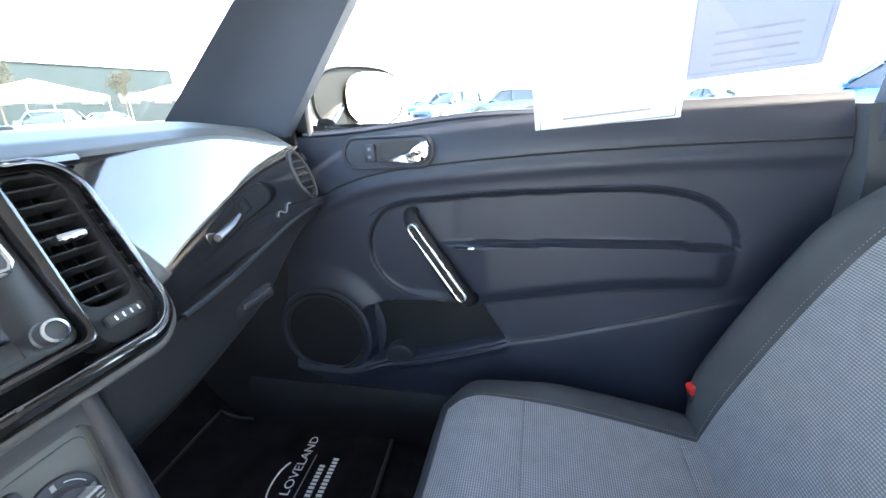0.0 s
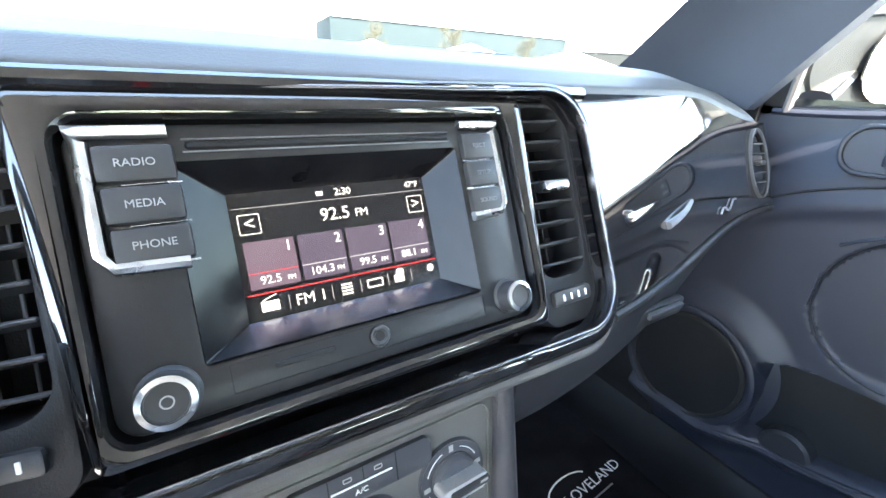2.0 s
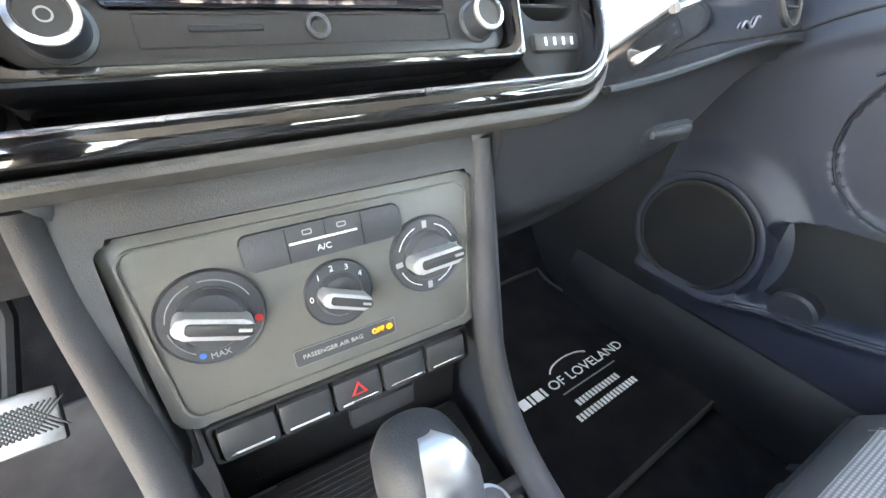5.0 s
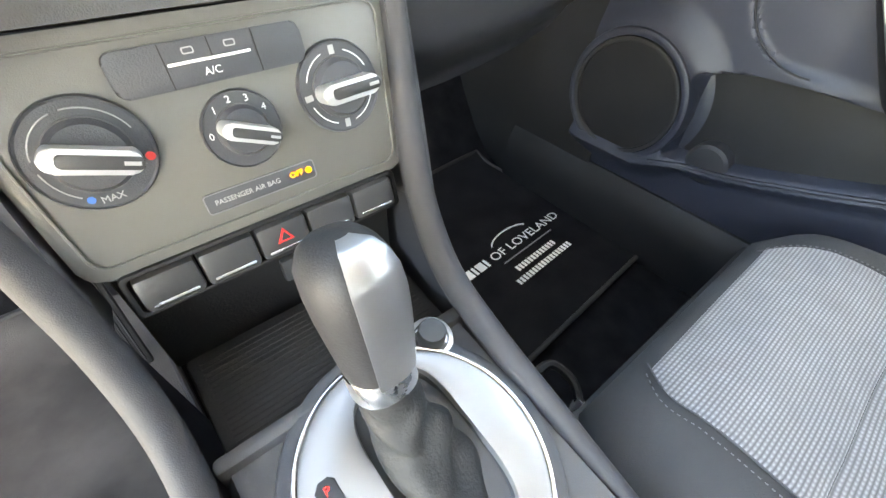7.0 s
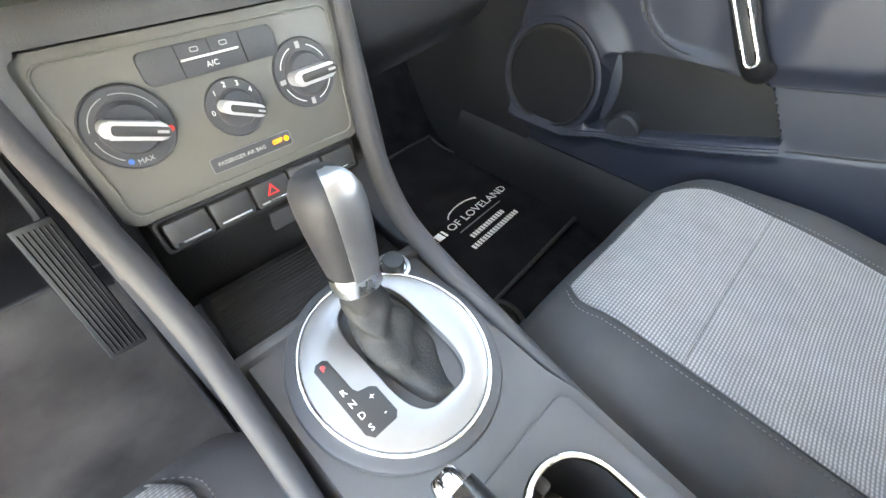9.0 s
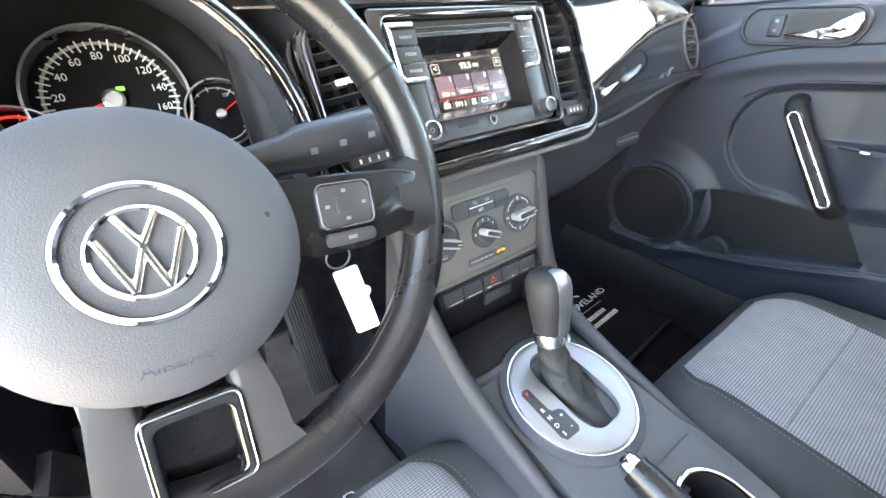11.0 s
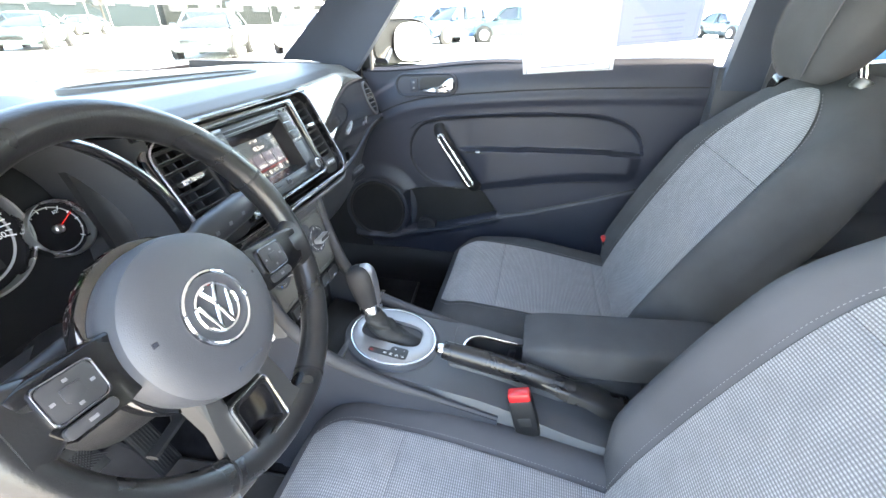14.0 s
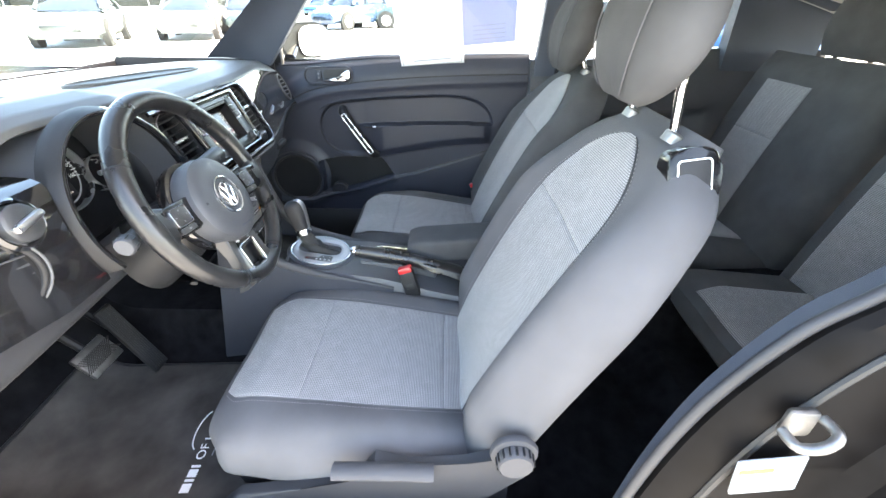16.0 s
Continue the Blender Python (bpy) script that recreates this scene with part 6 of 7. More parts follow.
def paper(y0, w, h, z0, m, label, rows):
    pp = thing("window_sticker", (0.66, y0, z0), label, "paper", "window papers")
    P = base((0.676, y0, z0), (0, -0.996, 0.09), (-0.28, 0.087, 0.956), (-0.96, 0, -0.28))
    part("sheet", prism(rrect(0.0, 0.0, w, h, 0.002, 2), 0.0, 0.0008, P), m, pp)
    part("border", ring_prism(rrect(0.008, 0.008, w - 0.008, h - 0.008, 0.002, 2), rrect(0.010, 0.010, w - 0.010, h - 0.010, 0.002, 2), 0.0008, 0.0011, P), M_PRINT, pp, smooth=False)
    for y in rows:
        part("print_bar", rbox((w * 0.6, 0.004, 0.0004), 0.0, at(P, w * 0.5, y, 0.001)), M_PRINT, pp, smooth=False)
paper(-0.346, 0.234, 0.28, 0.706, M_PAPER, "thin white printed paper stuck inside the side window", (0.025, 0.20, 0.215))
paper(-0.572, 0.192, 0.20, 0.786, M_PAPER_BLUE, "pale blue printed paper stuck inside the side window", (0.02, 0.035, 0.05, 0.065, 0.16))

# ---- seats ----
def pad_surface(o, d, n, L, w, c, t, bol, p=4.0, x_axis=(1, 0, 0)):
    """A cushion along d: w(s), c(s), t(s) give its half width, its bow along n and its half depth; bol(s): height of its side bolsters."""
    o, d, n, X = Vector(o), Vector(d).normalized(), Vector(n).normalized(), Vector(x_axis)
    def P(s, x, h):
        return o + d * (L * s) + X * x + n * (c(s) + h)
    def top(s, fx):
        """Height of the front face at the fraction fx of the half width."""
        f = max(0.0, 1 - abs(fx) ** p) ** (1 / p)
        return t(s) * f + bol(s) * sstep(0.50, 0.80, abs(fx)) * sstep(1.02, 0.86, abs(fx)) - 0.006 * (1 - sstep(0.0, 0.5, abs(fx)))
    def ring(s):
        out = []
        for k in range(44):
            a = 2 * math.pi * k / 44
            fx = math.copysign(abs(math.cos(a)) ** (2 / p), math.cos(a))
            fh = math.copysign(abs(math.sin(a)) ** (2 / p), math.sin(a))
            h = t(s) * fh
            if h > 0:
                h += (bol(s) * sstep(0.50, 0.80, abs(fx)) * sstep(1.02, 0.86, abs(fx)) - 0.006 * (1 - sstep(0.0, 0.5, abs(fx)))) * min(1, fh * 1.2)
            out.append(P(s, w(s) * fx, h))
        return out
    return P, top, ring

def patch(P, top, w, L, s0, s1, f0, f1, up=0.0026, k=14):
    """A sewn-on panel on a cushion's face, between fractions of its width that may follow s."""
    def fn(s, u):
        a, b = f0(s), f1(s)
        fx = a + (b - a) * u
        edge = min(u * 2 * w(s) * f1(s), (1 - u) * 2 * w(s) * f1(s), (s - s0) * L, (s1 - s) * L)
        return P(s, w(s) * fx, top(s, fx) + up * sstep(-0.001, 0.006, edge) + 0.0026)
    e = 0.0025 / L
    return sheet(fn, [s0, s0 + e] + span(s0 + 3 * e, s1 - 3 * e, 30) + [s1 - e, s1], [0, 0.006, 0.014] + span(0.03, 0.97, k) + [0.986, 0.994, 1], 0, uv=lambda s, u: ((f0(s) + (f1(s) - f0(s)) * u) * w(s), L * s))

def seam_line(P, top, w, pts, r=0.0010):
    return tube([P(s, w(s) * f, top(s, f) + 0.0022) for s, f in pts], r, 6)

def stitches(P, top, w, pts):
    """Short threads along a seam."""
    bm = bmesh.new()
    q = [P(s, w(s) * f, top(s, f) + 0.0012) for s, f in pts]
    for a, b in zip(q[::2], q[1::2]):
        bm = tube([a, a.lerp(b, 0.9)], 0.0006, 4, bm=bm)
    return bm

def front_seat(cx, group, dc=0.0, db=0.0, drop=0.015):
    """dc, db: how far the cushion and the backrest stand back on their rails."""
    out = 1 if cx > 0 else -1
    st = thing("front_seat", (cx, -0.4 + dc, 0.02), "", "seat", group)
    # cushion
    L = 0.55 + dc * 0.5
    wc = lambda s: 0.235 + 0.015 * math.sin(math.pi * min(1, s * 1.1)) - 0.05 * (1 - sstep(0, 0.12, s)) ** 2
    def tc(s):
        return 0.078 * (0.50 + 0.50 * min(1, (s / 0.13)) ** 0.5) * (1 - 0.3 * sstep(0.9, 1, s))
    P, top, ring = pad_surface((cx, -0.065 + dc, 0.207), (0, -1, -0.13), (0, -0.13, 1), L, wc, lambda s: -0.012 * (1 - sstep(0, 0.2, s)), tc, lambda s: 0.022 * sstep(0.1, 0.45, s))
    # Driver's seat takes the cloth coloured as lit, the passenger's the darker one.
    part("cushion", loft([ring(s) for s in span(0, 1, 36)]), M_CLOTH_LIT if out < 0 else M_CLOTH, st, "dark grey cloth cushion with raised sides")
    f = lambda s: 0.63 - 0.04 * s
    part("cushion_front", patch(P, top, wc, L, 0.03, 0.295, lambda s: -f(s), f), M_INSERT, st, "dotted grey cloth panel")
    part("cushion_centre", patch(P, top, wc, L, 0.296, 0.8085, lambda s: -f(s), f), M_INSERT, st, "dotted grey cloth panel")
    part("cushion_rear", patch(P, top, wc, L, 0.8095, 0.98, lambda s: -f(s), f), M_INSERT, st, "dotted grey cloth panel")
    for sg in (-1, 1):
        part("seam", seam_line(P, top, wc, [(s, sg * f(s)) for s in span(0.02, 0.99, 30)]), M_CLOTH_LIT, st)
    for sg in (-1, 1):
        part("stitching", stitches(P, top, wc, [(s, sg * (f(s) + 0.035)) for s in span(0.03, 0.97, 190)]), M_THREAD, st, "pale thread", False)
    # base
    rings = []
    for y, z0, z1, w in ((-0.085, 0.12, 0.20, 0.20), (-0.13, 0.085, 0.20, 0.225), (-0.40, 0.07, 0.18, 0.24), (-0.64, 0.07, 0.16, 0.24)):
        rings.append([(cx + x * w, y + dc * 0.8, z0 + (z1 - z0) * z) for x, z in ((-0.92, 0), (-1, 0.2), (-1, 0.9), (-0.95, 1), (0.95, 1), (1, 0.9), (1, 0.2), (0.92, 0))])
    part("seat_base", loft(rings), M_TRIM_DARK, st, "dark plastic seat base")
    for sg in (-1, 1):
        part("rail", rbox((0.035, 0.52, 0.045), 0.006, Matrix.Translation((cx + sg * 0.17, -0.37 + dc * 0.5, 0.028))), M_RUBBER, st)
    # backrest
    Lb = 0.66
    BD, BN = Vector((0, -0.455, 0.890)), Vector((0, 0.890, 0.455))
    wb = lambda s: (0.245 + 0.012 * math.sin(math.pi * s) - 0.055 * sstep(0.55, 1.0, s) ** 1.3) * (1 - 0.40 * sstep(0.80, 1.0, s) ** 2.2)
    tb = lambda s: (0.062 - 0.012 * s) * (1 - 0.40 * sstep(0.90, 1.0, s) ** 2)
    P2, top2, ring2 = pad_surface((cx, -0.595 + db, 0.165), BD, BN, Lb, wb, lambda s: 0.025 * math.sin(math.pi * s * 0.9), tb, lambda s: 0.042 * sstep(0.0, 0.2, s) * (1 - sstep(0.6, 0.95, s)), 3.6)
    part("backrest", loft([ring2(s) for s in span(0, 1, 44)]), M_CLOTH_LIT if out < 0 else M_CLOTH, st, "dark grey cloth backrest with raised sides")
    g = lambda s: (0.575 + 0.01 * s) * (1 - (max(0, s - 0.66) / 0.272) ** 2.6) ** 0.5
    part("back_lower", patch(P2, top2, wb, Lb, 0.04, 0.6625, lambda s: -g(s), g), M_INSERT, st, "dotted grey cloth panel")
    part("back_upper", patch(P2, top2, wb, Lb, 0.6635, 0.930, lambda s: -g(s), g), M_INSERT, st, "dotted grey cloth panel")
    for sg in (-1, 1):
        part("seam", seam_line(P2, top2, wb, [(s, sg * g(s)) for s in span(0.04, 0.930, 60)]), M_CLOTH, st)
    for sg in (-1, 1):
        part("stitching", stitches(P2, top2, wb, [(s, sg * (g(s) + 0.03)) for s in span(0.05, 0.92, 210)]), M_THREAD, st, "pale thread", False)
    # headrest on two posts
    for sg in (-1, 1):
        a = P2(0.968, sg * 0.078, 0.036)
        hb2 = P2(1.0, sg * 0.074, 0.112) + BD * (0.110 - drop)
        part("post", tube([a, hb2], 0.0068, 12), M_CHROME, st, "chrome headrest post")
        part("post_sleeve", lathe([(0.015, -0.012), (0.015, 0.002), (0.0125, 0.0045), (0.007, 0.005)], base(a + BD * 0.004, (1, 0, 0), BN, BD), 20), M_STEEL, st)
    hc = P2(1.0, 0, 0.112) + BD * (0.118 - drop) + Vector((0, 0.026 if out < 0 else 0.0, 0))
    hw = lambda s: 0.138 * math.sin(math.pi * (0.035 + 0.93 * s)) ** 0.36
    ht = lambda s: 0.052 * math.sin(math.pi * (0.03 + 0.94 * s)) ** 0.5
    HD = (BD + Vector((0, 0.25, 0))).normalized()
    HNn = Vector((0, HD.z, -HD.y))
    P3, top3, ring3 = pad_surface(hc - HD * 0.105, HD, HNn, 0.215, hw, lambda s: 0.0, ht, lambda s: 0.0, 2.6)
    part("headrest", loft([ring3(0.5 - 0.5 * math.cos(math.pi * s)) for s in span(0, 1, 32)]), M_CLOTH, st, "padded cloth headrest")
    for sg in (-1, 1):
        part("seam", tube([P3(s, sg * hw(s) * 0.62, top3(s, 0.62) + 0.0035) for s in span(0.03, 0.97, 24)], 0.0013, 6), M_CLOTH_LIT, st)
    # side plastics with levers
    xs = cx + out * 0.245
    DZ = 0.100 if out < 0 else 0.020
    poly = [(-0.30, 0.005), (-0.42, 0.010), (-0.60, 0.055), (-0.66, 0.12), (-0.665, 0.165), (-0.63, 0.185), (-0.56, 0.155), (-0.46, 0.145), (-0.40, 0.165), (-0.36, 0.100), (-0.26, 0.075), (-0.14, 0.050), (-0.10, 0.010)]
    SD = base((xs, db, DZ - 0.012), (0, 1, 0), (0, 0, 1), (1, 0, 0))
    part("side_cover", prism(poly if out > 0 else poly[::-1], 0.0, 0.022 * out, SD, 0.006), M_KNEE, st, "dark grey plastic side cover")
    part("height_lever", tube(smooth_path([(xs + out * 0.03, -0.33 + db, DZ + 0.136), (xs + out * 0.034, -0.42 + db, DZ + 0.144), (xs + out * 0.032, -0.50 + db, DZ + 0.138)], 5), 0.016, 10, 0.8), M_RAIL, st, "grey lever")
    RK = base((xs + out * 0.02, -0.632 + db, DZ + 0.190), (0, 1, 0), (0, 0, 1), (out, 0, 0))
    rk = part("recline_wheel", lathe([(0.038, 0), (0.040, 0.006), (0.038, 0.012), (0.030, 0.014), (0.029, 0.030), (0.026, 0.034), (0.001, 0.034)], RK, 32), M_RAIL, st, "ribbed grey recline wheel")
    for i in range(16):
        a = 2 * math.pi * i / 16
        part("rib", rbox((0.004, 0.004, 0.016), 0.001, RK @ Matrix.Translation((0.0295 * math.cos(a), 0.0295 * math.sin(a), 0.023)), 1), M_TRIM_DARK, rk, smooth=False)
    # fold lever on the shoulder
    q = Vector((cx + out * 0.153, -0.850 + db, 0.706))
    fz = Vector((out * 0.95, 0.02, 0.25)).normalized()
    fx = Vector((0, -0.14, -0.99))
    fx = (fx - fz * fx.dot(fz)).normalized()
    FL = base(q, fx, fz.cross(fx), fz)
    tear = smooth_path([(-0.052, -0.026, 0), (-0.052, 0.026, 0), (-0.01, 0.036, 0), (0.04, 0.022, 0), (0.080, 0.002, 0), (0.080, -0.006, 0), (0.04, -0.028, 0), (-0.01, -0.036, 0)], 5, True)
    fl = part("fold_lever", prism([(p.x, p.y) for p in tear], -0.026, 0.007, FL, 0.005, 3), M_BLACK, st, "black fold lever on the shoulder")
    part("lever_chrome", ring_prism(rrect(-0.042, -0.0235, 0.012, 0.0235, 0.007), rrect(-0.0395, -0.0210, 0.0095, 0.0210, 0.005), 0.002, 0.0090, FL, 0.001), M_SATIN, fl)
    part("lever_grip", prism(rrect(-0.0390, -0.0205, 0.0090, 0.0205, 0.005), 0.004, 0.0082, FL, 0.001), M_TRIM_DARK, fl)
    part("lever_tip", prism([(0.019, 0.024), (0.019, -0.026), (0.042, -0.020), (0.074, -0.005), (0.074, 0.000), (0.042, 0.015)][::-1], 0.005, 0.0090, FL, 0.002), M_SILVER, fl, "grey lower end of the lever")
    return st
tagged(front_seat(0.348, "front seats", -0.125, -0.065, 0.065), "dark grey cloth passenger seat with headrest beside the door")
tagged(front_seat(-0.318, "front seats"), "dark grey cloth driver seat in a lit tone, with dotted panels and headrest")

# seat belt buckles
def buckle(loc, d, group="seat belt buckles"):
    bk = thing("belt_buckle", loc, "red-buttoned black seat belt buckle beside a seat", "buckle", group)
    d = Vector(d).normalized()
    X = d.cross(Vector((0, 1, 0))).normalized()
    m = base(Vector(loc), X, d.cross(X) * 1.0, d)
    part("body", rbox((0.024, 0.040, 0.075), 0.005, m @ Matrix.Translation((0, 0, -0.040))), M_TRIM_DARK, bk)
    part("button", rbox((0.021, 0.036, 0.020), 0.004, m @ Matrix.Translation((0, 0, 0.000))), M_RED, bk, "red release button")
    part("window", rbox((0.0255, 0.022, 0.018), 0.002, m @ Matrix.Translation((0, 0, -0.045))), M_RUBBER, bk)
    part("strap", rbox((0.006, 0.034, 0.14), 0.002, m @ Matrix.Translation((0, 0, -0.14))), M_RUBBER, bk)
buckle((-0.100, -0.412, 0.318), (0.10, 0.30, 1))
buckle((0.545, -0.630, 0.30), (0.1, 0.45, 1))

# floor mats
def floor_mat(x0, x1, y0, y1, material, label, turn=0.0, shift=0.0):
    mt = thing("floor_mat", ((x0 + x1) / 2, (y0 + y1) / 2, 0.0), label, "floor mat", "floor mats")
    def fn(x, y):
        return (x, y, max(floor_z(x, y), 0.0) + 0.006 + 0.0015 * noise.noise((x * 9, y * 9, 1)))
    body = part("pad", sheet(fn, span(x0, x1, 26), span(y0, y1, 30), 0.005), material, mt)
    edge = [(x0, y0), (x1, y0), (x1, y1), (x0, y1), (x0, y0)]
    pts = []
    for (a, b), (c, e) in zip(edge, edge[1:]):
        pts += [fn(a + (c - a) * t, b + (e - b) * t) for t in span(0, 0.96, 16)]
    part("binding", tube([(x, y, z + 0.003) for x, y, z in pts], 0.005, 8, loop=True), M_RUBBER, mt)
    mt.rotation_euler[2] = radians(turn)
    cx = (x0 + x1) / 2 + shift
    yb = y0 + 0.187
    xx = cx - 0.155
    for wdt in (0.020, 0.006, 0.018, 0.006):
        part("dealer_bar", rbox((wdt, 0.020, 0.001), 0.0003, Matrix.Translation((xx + wdt / 2, yb, 0.0135)), 1), M_WHITE, mt, smooth=False)
        xx += wdt + 0.0042
    lettering("mat_word", "OF LOVELAND", 0.0285, Matrix.Translation((xx + 0.008, yb, 0.0138)), M_WHITE, mt, align="LEFT", wide=1.12)
    part("dealer_arc", tube([(cx + 0.055 * math.cos(a), yb + 0.018 + 0.022 * math.sin(a), 0.0135) for a in [radians(v) for v in span(20, 165, 20)]], 0.0016, 6), M_WHITE, mt)
    part("dealer_line", rbox((0.15, 0.003, 0.001), 0.0003, Matrix.Translation((cx + 0.005, yb - 0.024, 0.0135)), 1), M_DIM, mt, smooth=False)
    for yy, x_a, x_b in ((yb - 0.050, -0.060, 0.055), (yb - 0.074, -0.085, 0.075)):
        x = cx + x_a
        while x < cx + x_b:
            part("line_bar", rbox((0.0062, 0.0125, 0.001), 0.0003, Matrix.Translation((x, yy, 0.0135)), 1), M_WHITE, mt, smooth=False)
            x += 0.0092
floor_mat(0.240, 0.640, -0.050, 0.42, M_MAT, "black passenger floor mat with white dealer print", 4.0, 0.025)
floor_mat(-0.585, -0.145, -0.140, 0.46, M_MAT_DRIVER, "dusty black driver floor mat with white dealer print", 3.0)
tow = thing("slide_handle", (0.222, -0.165, 0.10), "black loop handle under the passenger seat", "handle")
part("loop", tube(smooth_path([(x + 0.022, y - 0.048, z + 0.046) for x, y, z in ((0.155, -0.10, 0.075), (0.165, -0.075, 0.090), (0.20, -0.072, 0.092), (0.215, -0.10, 0.075), (0.20, -0.125, 0.060), (0.165, -0.125, 0.060))], 5, loop=True), 0.006, 8, loop=True), M_RUBBER, tow)
part("stem", tube([(0.222, -0.165, 0.108), (0.235, -0.20, 0.098)], 0.009, 8), M_SATIN, tow)

# ---- rear bench ----
bench = thing("rear_bench", (0, -1.4, 0.1), "dark grey cloth rear bench with lighter panels", "rear seat")
for cx in (-0.30, 0.30):
    wr = lambda s: 0.285
    Pc, tcx, rc = pad_surface((cx, -1.14, 0.25), (0, -1, -0.10), (0, -0.10, 1), 0.48, wr, lambda s: 0, lambda s: 0.07 * (0.35 + 0.65 * min(1, s / 0.15) ** 0.5), lambda s: 0.012 * s)
    part("cushion", loft([rc(s) for s in span(0, 1, 24)]), M_CLOTH, bench)
    part("cushion_panel", patch(Pc, tcx, wr, 0.48, 0.03, 0.95, lambda s: -0.55, lambda s: 0.55), M_INSERT, bench)
    Pb, tbx, rb = pad_surface((cx, -1.50, 0.25), (0, -0.30, 0.95), (0, 0.95, 0.30), 0.56, wr, lambda s: 0.01 * math.sin(math.pi * s), lambda s: 0.06 * (1 - 0.4 * sstep(0.88, 1, s)), lambda s: 0.012)
    part("backrest", loft([rb(s) for s in span(0, 1, 24)]), M_CLOTH, bench)
    fl0, fl1 = (-0.05, 0.60) if cx > 0 else (-0.62, 0.76)
    part("back_panel", patch(Pb, tbx, wr, 0.56, 0.04, 0.55, lambda s: fl0, lambda s: fl1), M_INSERT, bench, "dotted grey cloth panel")
    part("back_panel", patch(Pb, tbx, wr, 0.56, 0.551, 0.84, lambda s: fl0, lambda s: fl1), M_INSERT, bench, "dotted grey cloth panel")
    for sg in (-1, 1):
        a = Pb(0.98, sg * 0.06, 0)
        part("post", tube([a, a + Vector((0, -0.02, 0.07))], 0.0065, 10), M_CHROME, bench)
        part("post_sleeve", rbox((0.034, 0.030, 0.014), 0.005, Matrix.Translation(a + Vector((0, 0, 0.012)))), M_TRIM, bench)
    hwr = lambda s: 0.125 * (0.6 + 0.4 * math.sin(math.pi * min(1, 0.12 + 0.76 * s)) ** 0.5)
    Ph, th, rh = pad_surface((cx, -1.67, 0.795), (0, -0.10, 0.99), (0, 0.99, 0.10), 0.17, hwr, lambda s: 0, lambda s: 0.045 * math.sin(math.pi * (0.1 + 0.8 * s)) ** 0.55, lambda s: 0, 3.0)
    part("headrest", loft([rh(s) for s in span(0, 1, 20)]), M_CLOTH, bench, "dark cloth rear headrest")

# ---- outside ----
def car_paint(name, c):
    return mat(name, c, 0.25, 0.1, coat=1.0, vary=0.1, vary_size=3)
M_TYRE = mat("tyre rubber", (0.02, 0.02, 0.02), 0.8, grain=0.3, grain_size=80)
M_CARGLASS = mat("dark car glass", (0.02, 0.025, 0.03), 0.05, coat=0.5)
M_LAMP = mat("clear headlamp", (0.75, 0.78, 0.8), 0.12, 0.2)
M_TAIL = mat("red tail lamp", (0.5, 0.02, 0.02), 0.2)
PAINTS = {"white": car_paint("white car paint", (0.24, 0.25, 0.25)), "silver": car_paint("silver car paint", (0.085, 0.10, 0.10)), "black": car_paint("dark car paint", (0.03, 0.035, 0.04)), "blue": car_paint("blue car paint", (0.012, 0.09, 0.27)), "red": car_paint("red car paint", (0.35, 0.02, 0.02)), "green": car_paint("grey-green car paint", (0.035, 0.06, 0.062)), "navy": car_paint("navy car paint", (0.02, 0.045, 0.09))}

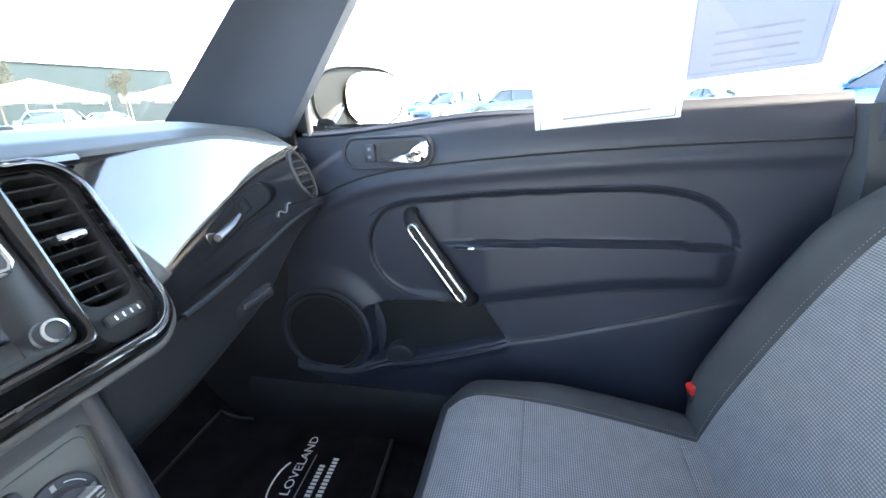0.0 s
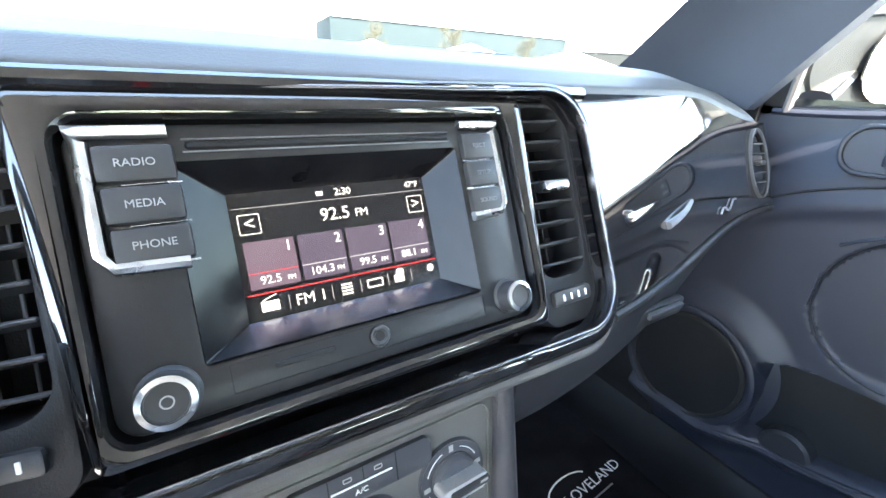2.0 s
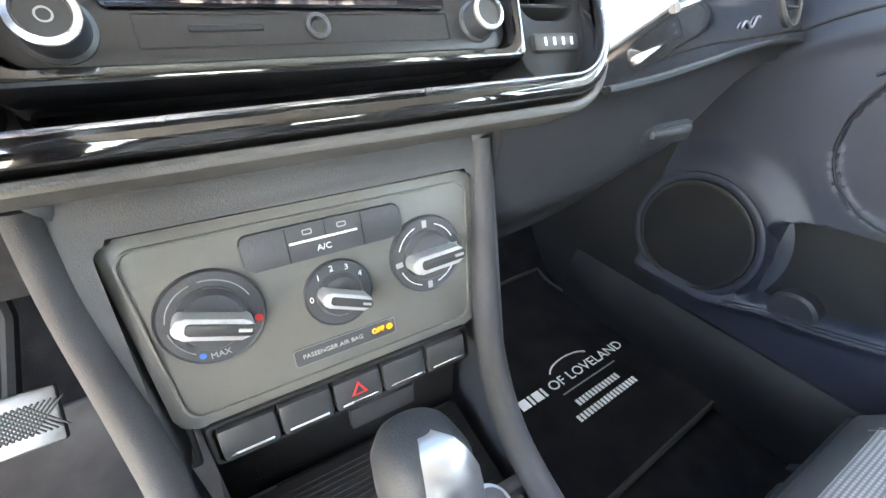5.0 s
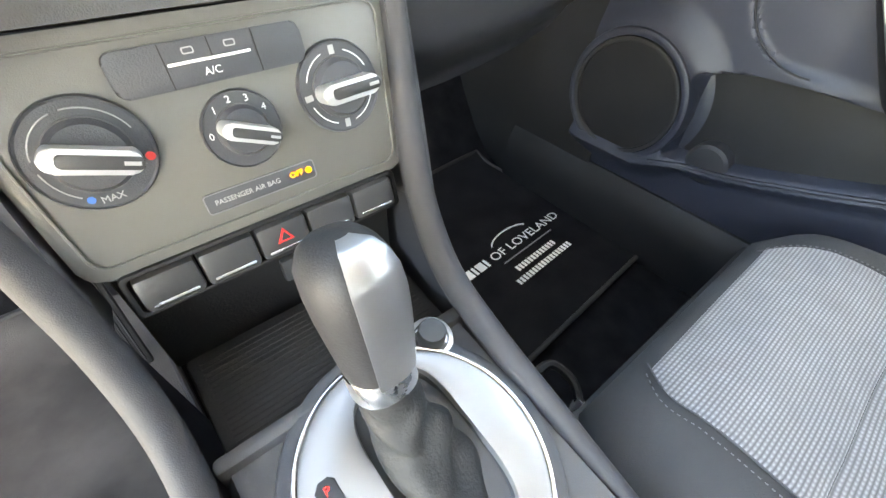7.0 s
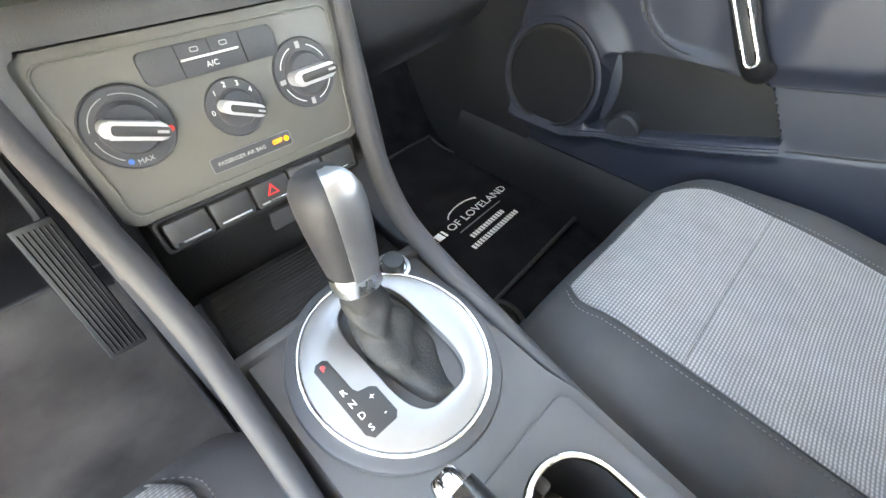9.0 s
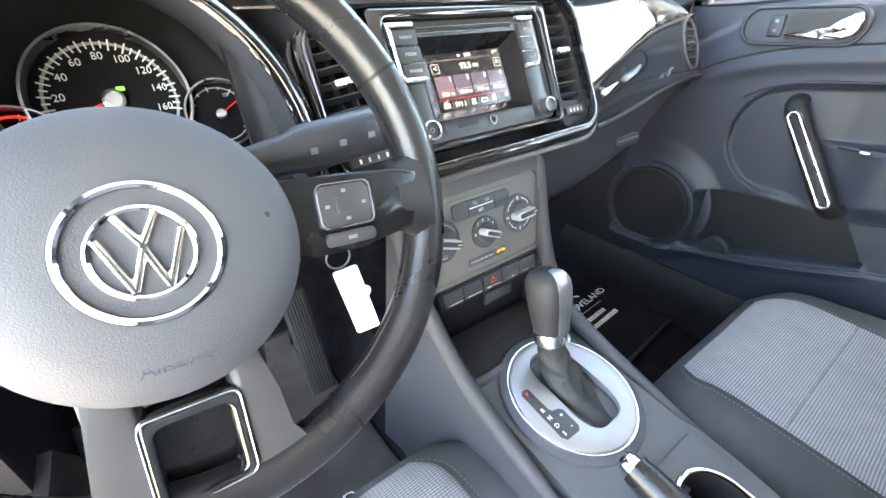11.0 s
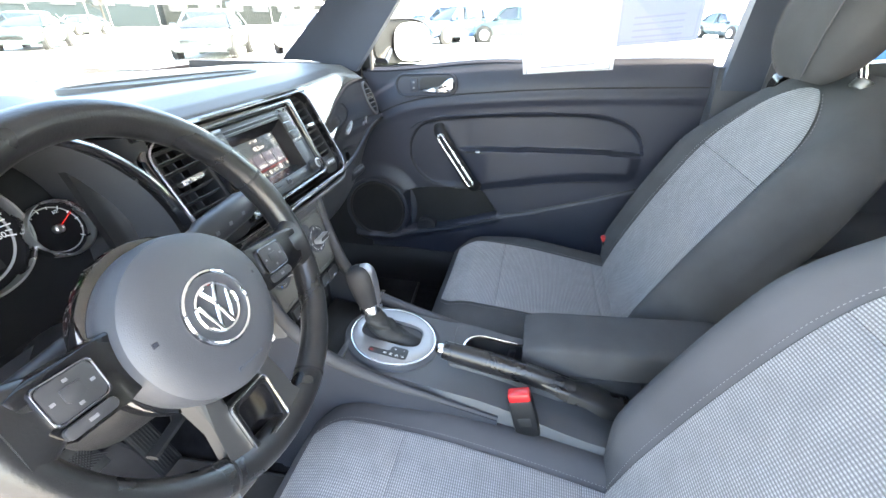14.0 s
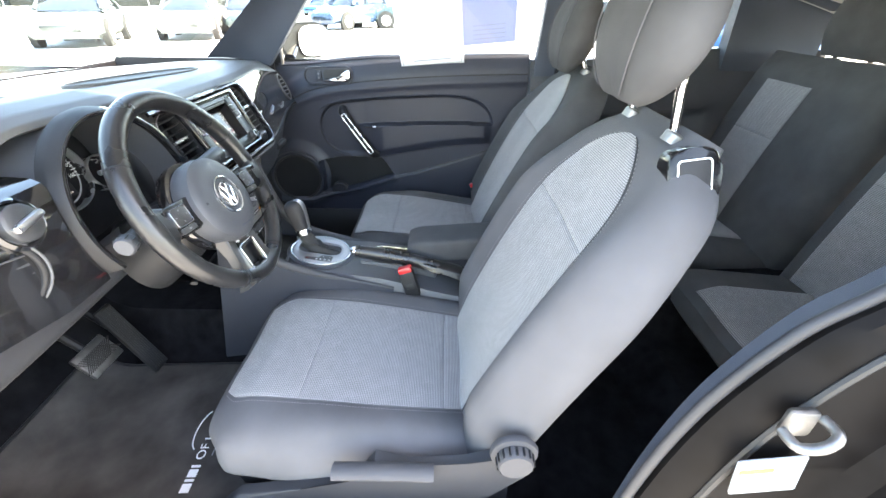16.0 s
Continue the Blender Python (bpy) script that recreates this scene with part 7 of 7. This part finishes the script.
def parked_car(x, y, heading, colour, tall):
    """tall: 0 for a saloon, 1 for a high estate. heading: degrees, where its nose points."""
    kind = ("saloon", "sport utility car")[tall]
    c = thing("parked_car", (0, 0, 0), "%s %s parked on the bright concrete" % ({"green": "grey-green", "navy": "navy blue"}.get(colour, colour), kind), "car", "parked cars")
    L, W = (4.6, 1.8) if not tall else (4.7, 1.9)
    H, belt_z, clr = (1.45, 0.90, 0.22) if not tall else (1.72, 1.08, 0.30)
    # body: sections along the length: x, low z, high z, half width
    secs = [(2.30, 0.35, 0.62, 0.62), (2.22, 0.25, 0.72, 0.78), (1.9, clr, 0.80, 0.88), (1.2, clr, belt_z - 0.03, 0.91), (0.6, clr, belt_z + 0.02, 0.92), (-0.6, clr, belt_z + 0.04, 0.92), (-1.6, clr, belt_z + 0.06, 0.91), (-2.1, clr + 0.05, belt_z + 0.06, 0.86), (-2.28, 0.40, belt_z - 0.05, 0.76)]
    rings = [[(sx, w * a, lo + (hi - lo) * b) for a, b in ((-0.85, 0), (-1.0, 0.25), (-1.0, 0.65), (-0.93, 0.92), (-0.80, 1.0), (0.80, 1.0), (0.93, 0.92), (1.0, 0.65), (1.0, 0.25), (0.85, 0))] for sx, lo, hi, w in secs]
    part("body", loft(rings), PAINTS[colour], c)
    cab = [(0.95, 0.0, 0.80), (0.25, 0.92, 0.66), (-0.2, 1.0, 0.64), (-0.95, 0.98, 0.64), (-1.55 - 0.35 * tall, 0.80 if tall else 0.55, 0.66), (-1.95 - 0.15 * tall, 0.0, 0.76)]
    rings = [[(sx, w * a, belt_z + (H - belt_z - 0.05) * h * b) for a, b in ((-1.12, -0.05), (-1.0, 0.8), (-0.9, 1.0), (0.9, 1.0), (1.0, 0.8), (1.12, -0.05))] for sx, h, w in cab]
    cabin = part("cabin_glass", loft(rings), M_CARGLASS, c, "dark window band")
    rings = [[(sx, w * a, belt_z + (H - belt_z - 0.05) * h + dz) for a, dz in ((-0.98, -0.03), (-0.9, 0.035), (0.0, 0.055), (0.9, 0.035), (0.98, -0.03))] for sx, h, w in cab[1:5]]
    part("roof", loft(rings), PAINTS[colour], c)
    for sg in (-1, 1):
        for a, b in (((0.85, 0.10), (0.28, 0.92)), ((-0.35, 0.05), (-0.35, 1.0)), ((-1.85, 0.10), (-1.50 - 0.3 * tall, 0.85))):
            part("window_post", tube([(a[0], sg * 0.80, belt_z + (H - belt_z - 0.05) * a[1]), (b[0], sg * 0.665, belt_z + (H - belt_z - 0.05) * b[1])], 0.04, 6), PAINTS[colour], c)
        part("headlamp", rbox((0.30, 0.36, 0.14), 0.05, Matrix.Translation((2.08, sg * 0.64, 0.66))), M_LAMP, c)
        part("tail_lamp", rbox((0.18, 0.32, 0.16), 0.04, Matrix.Translation((-2.16, sg * 0.66, belt_z - 0.12))), M_TAIL, c)
        part("door_mirror", rbox((0.12, 0.20, 0.13), 0.04, Matrix.Translation((0.65, sg * 1.0, belt_z + 0.06))), PAINTS[colour], c)
        for sx in (1.38, -1.36):
            r = 0.33 + 0.04 * tall
            m = base((sx, sg * 0.82, r), (1, 0, 0), (0, 0, 1), (0, -sg, 0))
            part("wheel_arch", lathe([(r + 0.07, -0.11), (r + 0.07, 0.05), (0.01, 0.05)], m, 28), M_TYRE, c)
            w = part("wheel", lathe([(r, -0.02), (r, 0.16), (r * 0.9, 0.18), (0.01, 0.18)], base((sx, sg * 0.78, r), (1, 0, 0), (0, 0, 1), (0, sg, 0)), 28), M_TYRE, c)
            part("rim", lathe([(r * 0.68, 0.15), (r * 0.68, 0.19), (r * 0.60, 0.195), (r * 0.2, 0.20), (0.01, 0.21)], base((sx, sg * 0.78, r), (1, 0, 0), (0, 0, 1), (0, sg, 0)), 20), M_SATIN, w)
    part("grille", rbox((0.06, 0.95, 0.22), 0.03, Matrix.Translation((2.27, 0, 0.50))), M_TYRE, c)
    c.matrix_basis = pose(x, y, GROUND, 0, 0, heading)
    return c

for row in ((13.6, 10.9, 205, "silver", 0), (16.6, 9.0, 200, "white", 0), (19.8, 8.2, 200, "green", 0), (23.5, 4.4, 150, "navy", 1), (25.0, 1.5, 100, "green", 1), (31.5, -11.5, 200, "green", 0), (11.6, -8.4, 15, "blue", 1),
            (15.5, 21.5, 215, "green", 0), (13.5, 27.0, 235, "white", 1), (9.0, 26.0, 240, "black", 0), (5.0, 30.0, 250, "red", 0), (0.5, 32.0, 260, "silver", 1),
            (21.0, 40.0, 190, "white", 0), (30.0, 36.0, 190, "silver", 0), (38.0, 30.0, 190, "white", 1), (46.0, 12.0, 170, "blue", 0), (44.0, 6.0, 170, "blue", 1), (43.0, 0.5, 170, "white", 0)):
    parked_car(*row)

M_CANVAS = mat("white canvas", (0.8, 0.8, 0.8), 0.9, vary=0.05)
def tent(x, y, w, turn):
    t = thing("canopy_tent", (0, 0, 0), "white pop-up canopy tent on thin legs", "tent", "canopy tents")
    h = w / 2
    bm = bmesh.new()
    for a, b in (((-h, -h), (h, -h)), ((h, -h), (h, h)), ((h, h), (-h, h)), ((-h, h), (-h, -h))):
        v = [bm.verts.new(p) for p in ((*a, 2.25), (*b, 2.25), (*b, 2.55), (*a, 2.55))]
        bm.faces.new(v)
        q = [bm.verts.new(p) for p in ((*a, 2.55), (*b, 2.55), (0, 0, 3.7))]
        bm.faces.new(q)
    part("canopy", bm, M_CANVAS, t)
    for sx in (-1, 1):
        for sy in (-1, 1):
            part("leg", tube([(sx * h * 0.98, sy * h * 0.98, 0), (sx * h * 0.98, sy * h * 0.98, 2.4)], 0.03, 6), M_SATIN, t)
    t.matrix_basis = pose(x, y, GROUND, 0, 0, turn)
for row in ((24, 34, 6, 20), (33, 30, 6, 10), (17, 40, 5, 40), (40, 24, 6, 0)):
    tent(*row)

def building(x, y, w, d, h, turn, colour, label):
    b = thing("building", (0, 0, 0), label, "building", "far buildings")
    part("wall", rbox((w, d, h), 0.05, Matrix.Translation((0, 0, h / 2))), mat("wall " + colour[0], colour[1], 0.9, vary=0.1, vary_size=0.4, spec=0.05), b)
    part("roof", rbox((w + 0.6, d + 0.6, 0.4), 0.05, Matrix.Translation((0, 0, h + 0.1))), M_CANVAS, b)
    n = int(w / 5)
    for i in range(n):
        wd = part("window", rbox((3.2, 0.2, 1.8), 0.02, Matrix.Translation((-w / 2 + (i + 0.5) * w / n, -d / 2 - 0.02, h * 0.45))), M_CARGLASS, b)
    b.matrix_basis = pose(x, y, GROUND, 0, 0, turn)
building(45, 72, 44, 14, 8.2, -8, ("blue grey", (0.017, 0.024, 0.027)), "long blue-grey flat-roofed building far away")
building(95, 62, 40, 16, 7.0, -40, ("pale grey", (0.018, 0.021, 0.021)), "pale flat-roofed building far away")

# thin young trees
M_LEAF = mat("dry leaves", (0.04, 0.038, 0.026), 0.8, vary=0.4, vary_size=2, spec=0.1)
M_BARK = mat("bark", (0.05, 0.04, 0.032), 0.9, grain=0.6, grain_size=30)
def tree(x, y, h, seed):
    rnd = random.Random(seed)
    t = thing("tree", (0, 0, 0), "thin young tree with sparse dry leaves", "tree", "young trees")
    bm = tube([(0, 0, 0), (0.05, 0.02, h * 0.4), (0, 0.05, h * 0.75), (0.02, 0, h)], 0.10, 8, taper=lambda s: 1 - 0.8 * s)
    tips = []
    for i in range(18):
        z = h * rnd.uniform(0.3, 0.85)
        a = rnd.uniform(0, 6.28)
        ln = h * 0.28 * (1.15 - z / h) + 0.3
        e = Vector((math.cos(a) * ln, math.sin(a) * ln, z + ln * 0.8))
        bm = tube([(0, 0, z), (e.x * 0.5, e.y * 0.5, z + ln * 0.3), e], 0.03, 5, bm=bm, taper=lambda s: 1 - 0.8 * s)
        tips += [Vector((0, 0, z)).lerp(e, q) for q in (0.45, 0.6, 0.75, 0.9, 1.0)]
    part("trunk", bm, M_BARK, t)
    verts, faces = [], []
    for p in tips:
        for _ in range(26):
            c = p + Vector([rnd.gauss(0, 0.22) for _ in range(3)])
            u = Vector([rnd.uniform(-1, 1) for _ in range(3)]).normalized() * 0.07
            v = Vector([rnd.uniform(-1, 1) for _ in range(3)]).normalized() * 0.05
            i = len(verts)
            verts += [c - u, c + v, c + u, c - v]
            faces.append((i, i + 1, i + 2, i + 3))
    me = bpy.data.meshes.new("crown")
    me.from_pydata(verts, [], faces)
    tagged(link("crown", me, M_LEAF, t, "", False), kind="stuff")
    t.matrix_basis = pose(x, y, GROUND, 0, 0, 0)
for row in ((28.0, 44.0, 6.5, 3), (36.0, 40.0, 5.5, 4), (20, 47, 6.0, 5)):
    tree(*row)
